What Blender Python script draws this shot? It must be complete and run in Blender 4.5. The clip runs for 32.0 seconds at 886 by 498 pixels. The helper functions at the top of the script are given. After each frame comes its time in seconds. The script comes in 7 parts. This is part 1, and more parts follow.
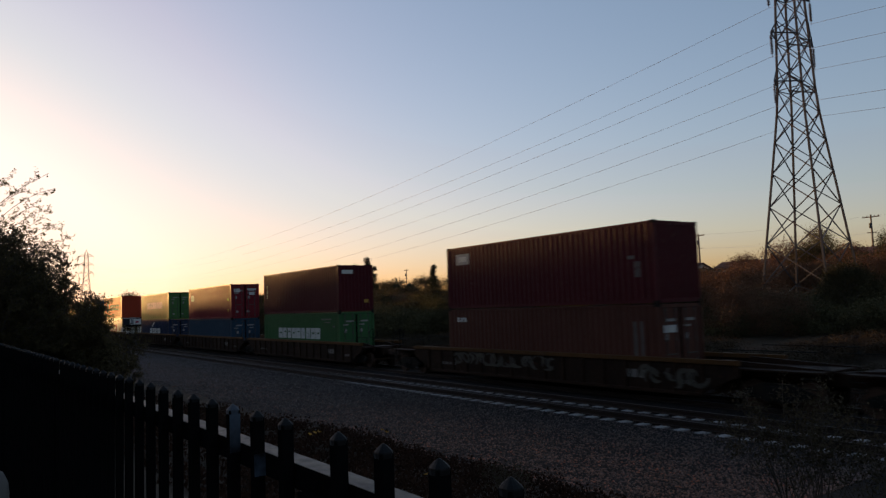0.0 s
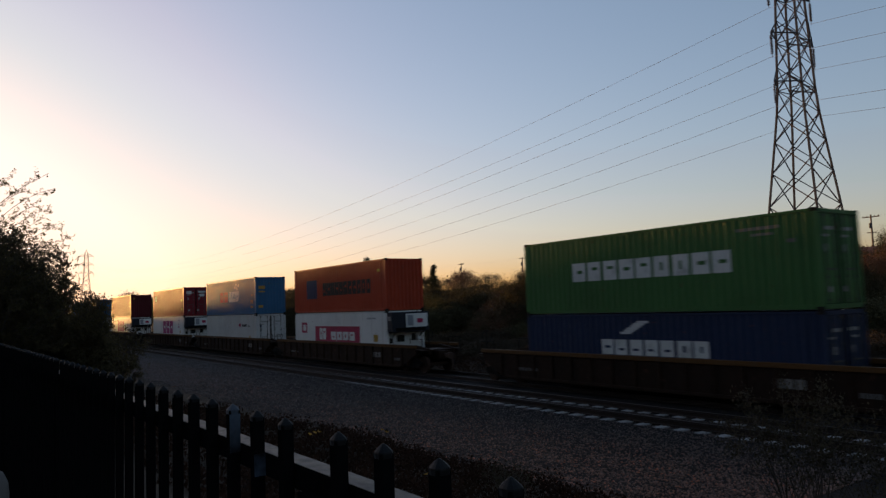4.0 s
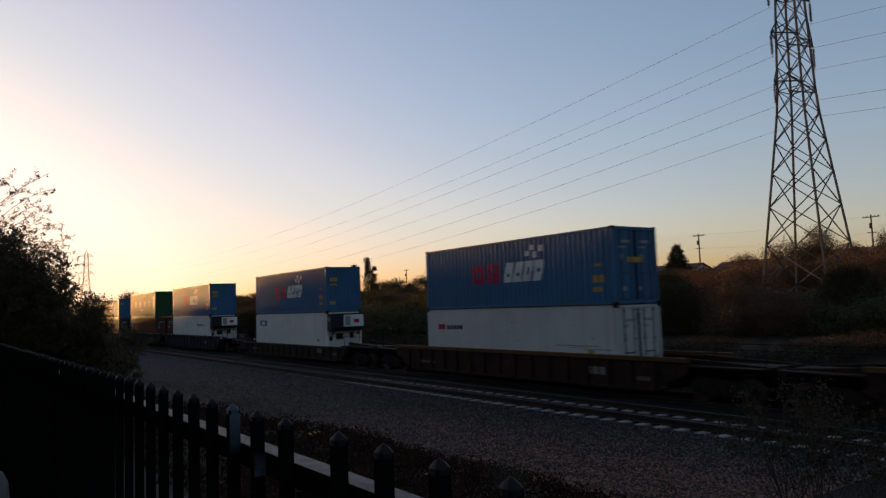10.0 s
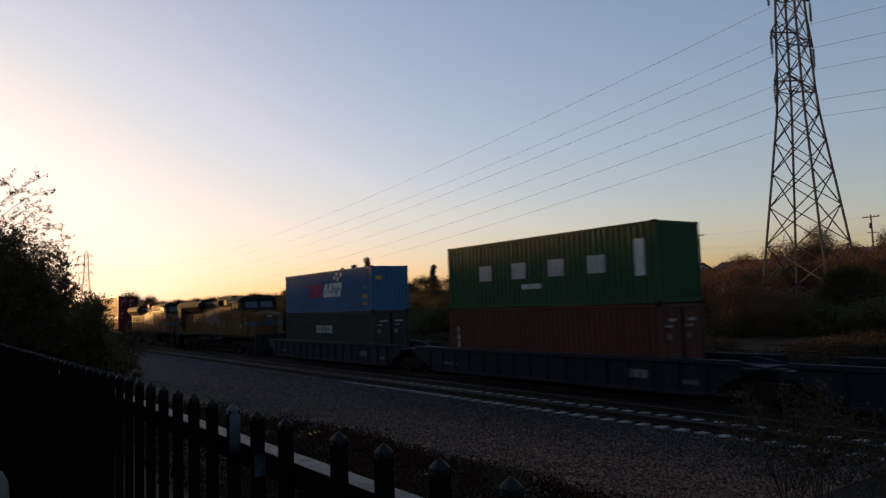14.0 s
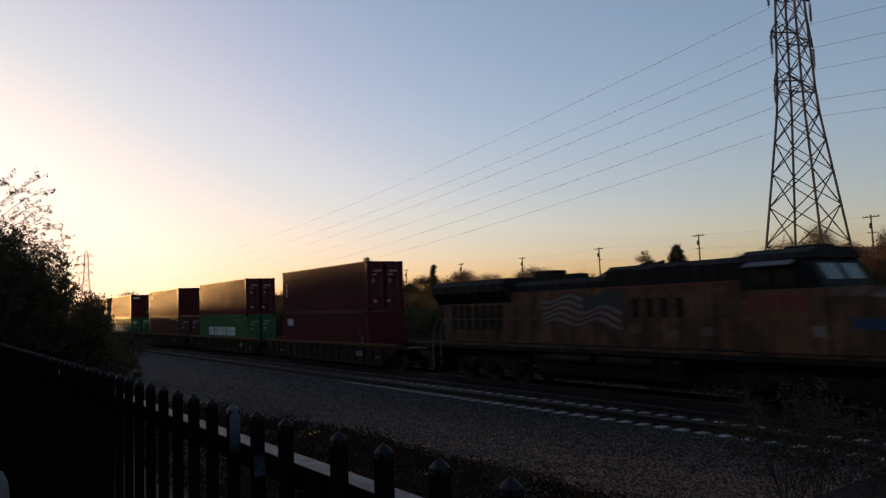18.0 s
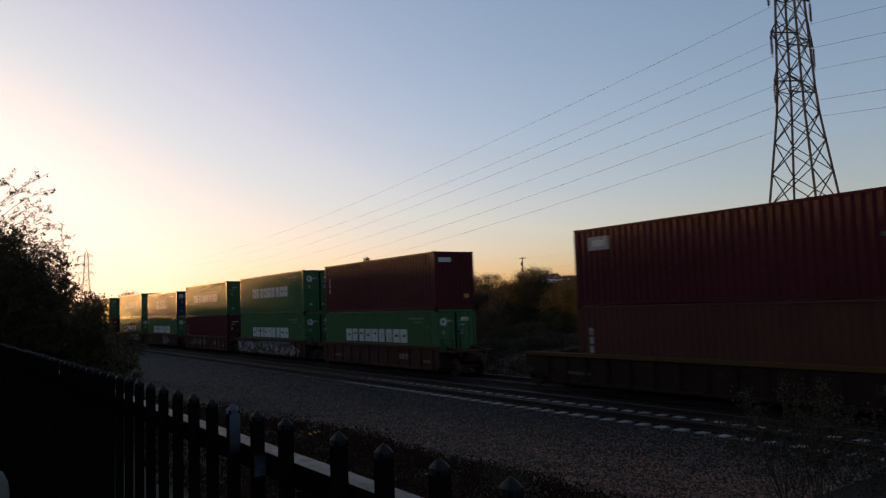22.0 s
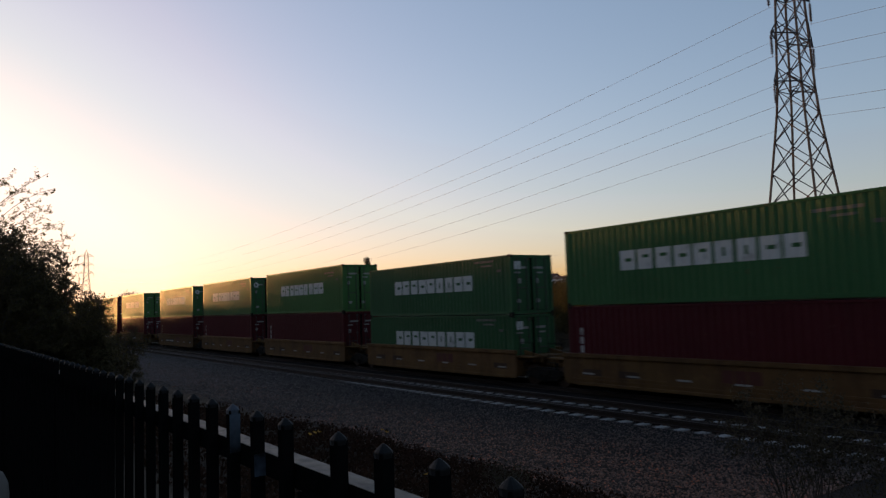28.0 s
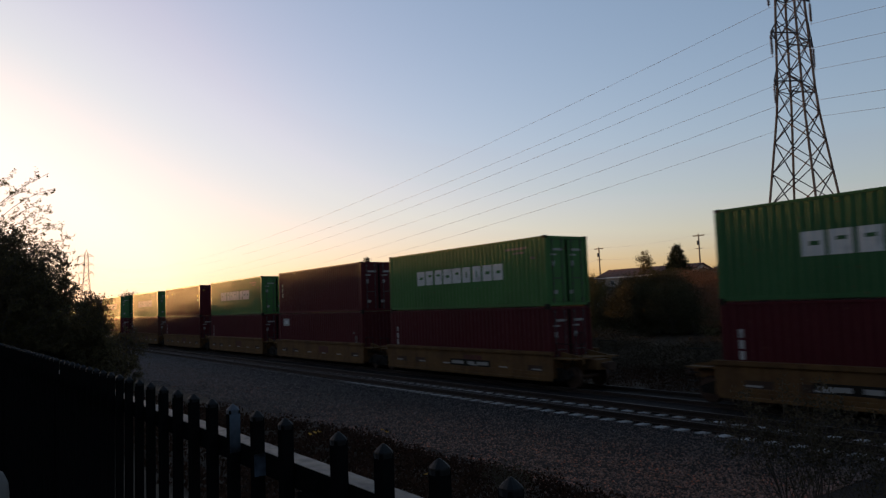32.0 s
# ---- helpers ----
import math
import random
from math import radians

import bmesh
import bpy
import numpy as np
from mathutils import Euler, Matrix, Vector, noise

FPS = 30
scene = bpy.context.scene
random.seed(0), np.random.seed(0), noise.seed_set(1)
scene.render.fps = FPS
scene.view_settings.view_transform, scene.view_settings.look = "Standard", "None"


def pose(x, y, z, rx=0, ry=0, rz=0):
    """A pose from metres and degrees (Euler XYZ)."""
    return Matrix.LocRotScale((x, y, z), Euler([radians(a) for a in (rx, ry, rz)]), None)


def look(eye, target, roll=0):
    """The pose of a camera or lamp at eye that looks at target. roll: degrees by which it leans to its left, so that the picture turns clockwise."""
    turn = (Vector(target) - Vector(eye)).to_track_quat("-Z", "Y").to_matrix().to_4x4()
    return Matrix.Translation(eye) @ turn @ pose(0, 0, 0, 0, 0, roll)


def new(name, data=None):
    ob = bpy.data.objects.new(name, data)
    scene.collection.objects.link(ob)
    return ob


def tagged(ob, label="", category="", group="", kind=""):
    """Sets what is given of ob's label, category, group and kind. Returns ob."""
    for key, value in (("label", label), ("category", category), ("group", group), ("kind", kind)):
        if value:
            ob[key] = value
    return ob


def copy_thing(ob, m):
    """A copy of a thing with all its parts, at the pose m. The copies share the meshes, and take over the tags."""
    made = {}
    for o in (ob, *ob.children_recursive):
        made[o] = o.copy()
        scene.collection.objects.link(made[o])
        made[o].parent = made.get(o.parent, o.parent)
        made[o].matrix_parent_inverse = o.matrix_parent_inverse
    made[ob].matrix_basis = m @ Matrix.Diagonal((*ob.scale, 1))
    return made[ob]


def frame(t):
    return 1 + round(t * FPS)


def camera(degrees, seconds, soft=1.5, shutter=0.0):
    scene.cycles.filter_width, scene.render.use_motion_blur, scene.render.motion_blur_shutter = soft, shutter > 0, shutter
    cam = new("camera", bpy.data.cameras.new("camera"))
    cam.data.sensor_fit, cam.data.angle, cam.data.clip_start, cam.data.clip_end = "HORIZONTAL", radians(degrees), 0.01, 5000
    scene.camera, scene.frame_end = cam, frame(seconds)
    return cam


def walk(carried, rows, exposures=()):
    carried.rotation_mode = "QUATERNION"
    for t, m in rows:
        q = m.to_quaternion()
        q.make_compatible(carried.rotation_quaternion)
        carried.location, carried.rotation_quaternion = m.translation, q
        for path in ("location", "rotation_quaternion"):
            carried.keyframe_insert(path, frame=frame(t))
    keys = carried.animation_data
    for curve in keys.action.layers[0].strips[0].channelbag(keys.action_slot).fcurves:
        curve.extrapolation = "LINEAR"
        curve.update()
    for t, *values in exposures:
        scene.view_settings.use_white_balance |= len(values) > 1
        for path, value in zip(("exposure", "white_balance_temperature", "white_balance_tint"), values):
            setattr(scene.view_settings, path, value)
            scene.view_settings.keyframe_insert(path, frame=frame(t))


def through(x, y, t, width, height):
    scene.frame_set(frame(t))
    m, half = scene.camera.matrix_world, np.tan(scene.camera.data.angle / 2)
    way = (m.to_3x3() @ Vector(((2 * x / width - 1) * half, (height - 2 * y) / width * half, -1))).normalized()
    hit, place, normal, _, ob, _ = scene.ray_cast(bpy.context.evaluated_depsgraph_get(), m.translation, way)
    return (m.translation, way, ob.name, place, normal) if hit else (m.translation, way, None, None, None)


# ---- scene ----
# World: x along the railway (the train runs towards +x), y away from the camera, z up; z = 0 at the rail top of the far track.
EYE = Vector((0.0, 0.0, 3.45))
YAW, PITCH, ROLL = radians(-54.70), radians(4.444), -2.063
AHEAD = Vector((math.sin(YAW) * math.cos(PITCH), math.cos(YAW) * math.cos(PITCH), math.sin(PITCH)))
cam = camera(63.456, 32.0, soft=1.35, shutter=0.3)
STAND = look(EYE, EYE + AHEAD, ROLL)
walk(cam, [(0.0, STAND), (32.0, STAND)], exposures=[(0.0, 1.1, 6050, 29), (23.2, 1.1, 6050, 29), (24.2, 1.18, 6050, 29), (32.0, 1.18, 6050, 29)])

# Evening sky and a low sun beyond the western end of the railway.
SUN_AZ, SUN_EL = radians(-7.0), radians(3.3)   # azimuth from -x towards +y
world = bpy.data.worlds.new("world")
scene.world = world
world.use_nodes = True
nt = world.node_tree
nt.nodes.clear()
sky = nt.nodes.new("ShaderNodeTexSky")
sky.sky_type, sky.sun_disc = "NISHITA", False
sky.sun_elevation = SUN_EL
sun_dir = Vector((-math.cos(SUN_AZ) * math.cos(SUN_EL), math.sin(SUN_AZ) * math.cos(SUN_EL), math.sin(SUN_EL)))
sky.sun_rotation = math.atan2(sun_dir.x, sun_dir.y)
sky.air_density, sky.dust_density, sky.ozone_density, sky.altitude = 1.0, 1.25, 1.6, 50.0
back = nt.nodes.new("ShaderNodeBackground")
back.inputs["Strength"].default_value = 0.15
out = nt.nodes.new("ShaderNodeOutputWorld")
haze = nt.nodes.new("ShaderNodeHueSaturation")
haze.inputs["Hue"].default_value = 0.485
haze.inputs["Saturation"].default_value = 1.04
nt.links.new(sky.outputs[0], haze.inputs["Color"])
soften = nt.nodes.new("ShaderNodeGamma")
soften.inputs["Gamma"].default_value = 0.80
nt.links.new(haze.outputs[0], soften.inputs["Color"])
# where the evening sky turns from blue to gold it passes through grey, not through pink
split = nt.nodes.new("ShaderNodeSeparateColor")
ratio, cap, least = (nt.nodes.new("ShaderNodeMath") for _ in range(3))
ratio.operation, cap.operation, least.operation = "DIVIDE", "MULTIPLY", "MINIMUM"
cap.inputs[1].default_value = 0.945
blueness = nt.nodes.new("ShaderNodeMapRange")
blueness.inputs[1].default_value, blueness.inputs[2].default_value = 0.70, 0.88
calm = nt.nodes.new("ShaderNodeMix")
clear = nt.nodes.new("ShaderNodeCombineColor")
nt.links.new(soften.outputs[0], split.inputs[0])
nt.links.new(split.outputs[2], ratio.inputs[0])
nt.links.new(split.outputs[1], ratio.inputs[1])
nt.links.new(split.outputs[1], cap.inputs[0])
nt.links.new(split.outputs[0], least.inputs[0])
nt.links.new(cap.outputs[0], least.inputs[1])
nt.links.new(ratio.outputs[0], blueness.inputs[0])
nt.links.new(blueness.outputs[0], calm.inputs[0])
nt.links.new(split.outputs[0], calm.inputs[2])
nt.links.new(least.outputs[0], calm.inputs[3])
nt.links.new(calm.outputs[0], clear.inputs[0])
nt.links.new(split.outputs[1], clear.inputs[1])
nt.links.new(split.outputs[2], clear.inputs[2])
# pale haze round the sun: the brighter the sky, the less colour it has
bright = nt.nodes.new("ShaderNodeRGBToBW")
amount = nt.nodes.new("ShaderNodeMapRange")
amount.inputs[1].default_value, amount.inputs[2].default_value = 1.6, 4.2
amount.inputs[3].default_value, amount.inputs[4].default_value = 0.0, 0.50
pale = nt.nodes.new("ShaderNodeMix")
pale.data_type, pale.blend_type = "RGBA", "MULTIPLY"
pale.inputs[0].default_value, pale.inputs[7].default_value = 1.0, (1.07, 1.07, 0.84, 1.0)
veil = nt.nodes.new("ShaderNodeMix")
veil.data_type = "RGBA"
nt.links.new(clear.outputs[0], bright.inputs[0])
nt.links.new(bright.outputs[0], amount.inputs[0])
nt.links.new(bright.outputs[0], pale.inputs[6])
nt.links.new(amount.outputs[0], veil.inputs[0])
nt.links.new(clear.outputs[0], veil.inputs[6])
nt.links.new(pale.outputs[2], veil.inputs[7])
# the glow round the sun rises more slowly than the clear sky
knee = nt.nodes.new("ShaderNodeMapRange")
knee.inputs[1].default_value, knee.inputs[2].default_value = 2.1, 8.0
knee.inputs[3].default_value, knee.inputs[4].default_value = 1.0, 0.38
glow = nt.nodes.new("ShaderNodeVectorMath")
glow.operation = "SCALE"
nt.links.new(bright.outputs[0], knee.inputs[0])
nt.links.new(veil.outputs[2], glow.inputs[0])
nt.links.new(knee.outputs[0], glow.inputs["Scale"])
nt.links.new(glow.outputs[0], back.inputs[0])
nt.links.new(back.outputs[0], out.inputs[0])
sun_data = bpy.data.lights.new("sun", "SUN")
sun_data.energy, sun_data.angle, sun_data.color = 3.2, radians(1.0), (1.0, 0.53, 0.14)
sun = new("sun", sun_data)
sun.matrix_world = look(sun_dir * 100, (0, 0, 0))


# ---- materials ----
def nodes_of(name):
    m = bpy.data.materials.new(name)
    m.use_nodes = True
    t = m.node_tree
    return m, t, t.nodes["Principled BSDF"]


def tex_noise(t, scale, detail=4.0, stretch=(1, 1, 1), kind="Object"):
    c = t.nodes.new("ShaderNodeTexCoord")
    mp = t.nodes.new("ShaderNodeMapping")
    mp.inputs["Scale"].default_value = stretch
    n = t.nodes.new("ShaderNodeTexNoise")
    n.inputs["Scale"].default_value, n.inputs["Detail"].default_value = scale, detail
    t.links.new(c.outputs[kind], mp.inputs[0])
    t.links.new(mp.outputs[0], n.inputs["Vector"])
    return n.outputs["Fac"]


def ramp(t, fac, lo, hi, c0, c1):
    r = t.nodes.new("ShaderNodeValToRGB")
    e = r.color_ramp.elements
    e[0].position, e[1].position = lo, hi
    e[0].color, e[1].color = (*c0, 1), (*c1, 1)
    t.links.new(fac, r.inputs[0])
    return r.outputs[0]


def mixed(t, fac, a, b, mode="MIX"):
    n = t.nodes.new("ShaderNodeMix")
    n.data_type, n.blend_type = "RGBA", mode
    for sock, v in ((n.inputs[0], fac), (n.inputs[6], a), (n.inputs[7], b)):
        if isinstance(v, (int, float)):
            sock.default_value = v
        elif isinstance(v, tuple):
            sock.default_value = (*v, 1)
        else:
            t.links.new(v, sock)
    return n.outputs[2]


def bump(t, bsdf, fac, strength, distance):
    b = t.nodes.new("ShaderNodeBump")
    b.inputs["Strength"].default_value, b.inputs["Distance"].default_value = strength, distance
    t.links.new(fac, b.inputs["Height"])
    t.links.new(b.outputs[0], bsdf.inputs["Normal"])


def tone(c, k):
    return tuple(min(1.0, v * k) for v in c)


MATS = {}


def surface(name, base, rough=0.6, metal=0.0, coarse=1.2, fine=14.0, spread=0.25, dirt=None, dirt_amount=0.5,
            stretch=(1, 1, 1), relief=0.0, relief_scale=60.0, island=False, vary=0.0, gloss=None):
    """A surface with a base colour that varies at two scales, dirt, and fine relief."""
    if name in MATS:
        return MATS[name]
    m, t, b = nodes_of(name)
    big = tex_noise(t, coarse, 5.0, stretch)
    small = tex_noise(t, fine, 3.0, stretch)
    col = ramp(t, big, 0.3, 0.7, tone(base, 1 - spread), tone(base, 1 + spread))
    col = mixed(t, 0.35, col, ramp(t, small, 0.25, 0.75, tone(base, 1 - spread), tone(base, 1 + spread)))
    if dirt:
        patch = ramp(t, tex_noise(t, coarse * 1.7, 8.0, stretch), 0.62 - 0.3 * dirt_amount, 0.78, (0, 0, 0), (1, 1, 1))
        col = mixed(t, patch, col, dirt)
    if vary:
        info = t.nodes.new("ShaderNodeNewGeometry" if island else "ShaderNodeObjectInfo")
        rnd = info.outputs["Random Per Island" if island else "Random"]
        col = mixed(t, 1.0, col, ramp(t, rnd, 0.0, 1.0, (1 - vary,) * 3, (1.0,) * 3), "MULTIPLY")
    t.links.new(col, b.inputs["Base Color"])
    rr = ramp(t, small, 0.3, 0.7, (max(0.05, rough - 0.1),) * 3, (min(1, rough + 0.1),) * 3)
    t.links.new(rr, b.inputs["Roughness"])
    b.inputs["Metallic"].default_value = metal
    b.inputs["Specular IOR Level"].default_value = gloss if gloss is not None else (0.5 if rough < 0.5 else 0.25)
    if relief:
        bump(t, b, tex_noise(t, relief_scale, 4.0), 0.6, relief)
    MATS[name] = m
    return m


def paint(name, base, rough=0.42, dirt=(0.06, 0.045, 0.035), amount=0.25, grime=0.0):
    """Weathered paint on steel: vertical streaks of dirt and faded patches."""
    if name in MATS:
        return MATS[name]
    m, t, b = nodes_of(name)
    info = t.nodes.new("ShaderNodeObjectInfo")
    fade = ramp(t, tex_noise(t, 0.5, 5.0), 0.3, 0.7, tone(base, 0.8), tone(base, 1.15))
    grain = ramp(t, tex_noise(t, 18.0, 3.0), 0.2, 0.8, tone(base, 0.85), tone(base, 1.1))
    col = mixed(t, 0.4, fade, grain)
    streak = ramp(t, tex_noise(t, 2.5, 6.0, (1.6, 1.6, 0.12)), 0.66 - 0.25 * amount, 0.85, (0, 0, 0), (0.75,) * 3)
    col = mixed(t, streak, col, dirt)
    spots = ramp(t, tex_noise(t, 5.0, 8.0), 0.66, 0.72, (0, 0, 0), (0.8,) * 3)
    col = mixed(t, spots, col, (0.09, 0.035, 0.02))
    if grime:
        col = mixed(t, ramp(t, tex_noise(t, 1.1, 7.0, (1, 1, 0.7)), 0.42, 0.68, (0, 0, 0), (grime,) * 3), col, dirt)
        col = mixed(t, ramp(t, tex_noise(t, 3.1, 6.0, (0.8, 1, 1.4)), 0.55, 0.75, (0, 0, 0), (0.5 * grime,) * 3), col, tone(base, 1.7))
    col = mixed(t, 1.0, col, ramp(t, info.outputs["Random"], 0, 1, (0.85 - 0.3 * grime,) * 3, (1,) * 3), "MULTIPLY")
    t.links.new(col, b.inputs["Base Color"])
    t.links.new(ramp(t, tex_noise(t, 6.0, 5.0), 0.3, 0.7, (rough - 0.1,) * 3, (rough + 0.14,) * 3), b.inputs["Roughness"])
    b.inputs["Specular IOR Level"].default_value = 0.12
    bump(t, b, tex_noise(t, 3.0, 3.0), 0.06, 0.006)
    MATS[name] = m
    return m


def leafy(name, a, c, through=0.35):
    """Leaves or dry twigs; each leaf has its own tint between a and c, and lets some light through."""
    if name in MATS:
        return MATS[name]
    m, t, b = nodes_of(name)
    g = t.nodes.new("ShaderNodeNewGeometry")
    col = ramp(t, g.outputs["Random Per Island"], 0.0, 1.0, a, c)
    col = mixed(t, 0.4, col, ramp(t, tex_noise(t, 0.9, 3.0), 0.3, 0.7, a, c))
    t.links.new(col, b.inputs["Base Color"])
    b.inputs["Roughness"].default_value = 0.75
    b.inputs["Specular IOR Level"].default_value = 0.04
    tr = t.nodes.new("ShaderNodeBsdfTranslucent")
    t.links.new(col, tr.inputs["Color"])
    mx = t.nodes.new("ShaderNodeMixShader")
    mx.inputs[0].default_value = through
    o = t.nodes["Material Output"]
    t.links.new(b.outputs[0], mx.inputs[1])
    t.links.new(tr.outputs[0], mx.inputs[2])
    t.links.new(mx.outputs[0], o.inputs["Surface"])
    MATS[name] = m
    return m


STEEL_DARK = surface("dark_steel", (0.011, 0.010, 0.0095), 0.65, 0.0, dirt=(0.020, 0.014, 0.010), gloss=0.06)
RUST = surface("rusty_steel", (0.04, 0.02, 0.012), 0.75, 0.0, spread=0.4, relief=0.002)
RAIL_STEEL = surface("rail_steel", (0.019, 0.011, 0.008), 0.7, 0.0, spread=0.35)
RAIL_TOP = surface("polished_rail_head", (0.05, 0.043, 0.04), 0.6, 0.4, spread=0.15, gloss=0.2)
CONCRETE = surface("concrete", (0.26, 0.255, 0.25), 0.85, spread=0.2, dirt=(0.2, 0.18, 0.16), relief=0.004, vary=0.25)
CAP = surface("pale_concrete_cap", (0.55, 0.52, 0.48), 0.8, spread=0.18, dirt=(0.3, 0.26, 0.22), relief=0.003, vary=0.2)
BLOCK = surface("grey_block", (0.16, 0.145, 0.13), 0.9, spread=0.25, relief=0.004, vary=0.3)
BLACK_PAINT = surface("black_powder_coat", (0.0048, 0.0047, 0.0048), 0.9, 0.0, gloss=0.0, spread=0.3, fine=40, relief=0.0006, relief_scale=200)
CAP_PAINT = surface("glossy_black_cap", (0.0055, 0.0055, 0.006), 0.5, 0.0, gloss=0.14, spread=0.3, fine=60)
# Upper rail face: sky light it catches put into the colour, with dirt streaks.
SKYLIT_TOP = surface("skylit_rail_top", (0.105, 0.088, 0.070), 0.6, spread=0.6, coarse=26.0, fine=110, stretch=(0.6, 1, 1), dirt=(0.024, 0.022, 0.021), dirt_amount=0.9)
# Sky reflection on one picket's cap, put into the paint colour.
GLINT_PAINT = surface("glint_powder_coat", (0.050, 0.064, 0.085), 0.5, 0.1, spread=0.4, fine=60, coarse=25.0, dirt=(0.006, 0.006, 0.0065), dirt_amount=0.7)
def glinted(name, dark_z, pale_z):
    """Black paint with a reflection painted in: palest at the height pale_z of the picket, gone at dark_z, with an
    uneven edge.
    """
    m, t, b = nodes_of(name)
    c = t.nodes.new("ShaderNodeTexCoord")
    sep = t.nodes.new("ShaderNodeSeparateXYZ")
    t.links.new(c.outputs["Object"], sep.inputs[0])
    add = t.nodes.new("ShaderNodeMath")
    add.operation, add.inputs[1].default_value = "MULTIPLY_ADD", 0.05
    t.links.new(tex_noise(t, 70.0, 4.0), add.inputs[0])
    t.links.new(sep.outputs["Z"], add.inputs[2])
    span = t.nodes.new("ShaderNodeMapRange")
    span.inputs[1].default_value, span.inputs[2].default_value = dark_z + 0.025, pale_z + 0.025
    t.links.new(add.outputs[0], span.inputs[0])
    t.links.new(ramp(t, span.outputs[0], 0.0, 1.0, (0.0048, 0.0047, 0.0049), (0.052, 0.068, 0.090)), b.inputs["Base Color"])
    b.inputs["Roughness"].default_value = 0.6
    b.inputs["Specular IOR Level"].default_value = 0.1
    return m


GLINT_TOP, GLINT_LOW = glinted("glint_top", -0.090, -0.022), glinted("glint_low", -0.066, -0.104)
GALV = surface("galvanised_steel", (0.30, 0.30, 0.31), 0.55, 0.7, spread=0.2)
TOWER_STEEL = surface("weathered_tower_steel", (0.045, 0.042, 0.045), 0.7, 0.0, spread=0.25)
WIRE_MAT = surface("aluminium_wire", (0.32, 0.31, 0.30), 0.5, 0.5, spread=0.1)
PORCELAIN = surface("brown_porcelain", (0.05, 0.03, 0.025), 0.3, spread=0.1)
WOOD_POLE = surface("weathered_pole_wood", (0.13, 0.095, 0.07), 0.85, spread=0.3, stretch=(1, 1, 0.1))
BARK = surface("bark", (0.06, 0.047, 0.037), 0.95, spread=0.4, relief=0.01, relief_scale=25)
GLASS_DARK = surface("dark_window_glass", (0.02, 0.025, 0.03), 0.08, spread=0.05)
DIM_MARK = surface("faded_marking_plate", (0.22, 0.21, 0.20), 0.6, spread=0.2)


# ---- mesh tools ----
def mesh_from(name, verts, faces, material, smooth=False):
    me = bpy.data.meshes.new(name)
    me.from_pydata([tuple(v) for v in verts], [], faces)
    me.materials.append(material)
    if smooth:
        me.polygons.foreach_set("use_smooth", [True] * len(me.polygons))
    me.update()
    return me


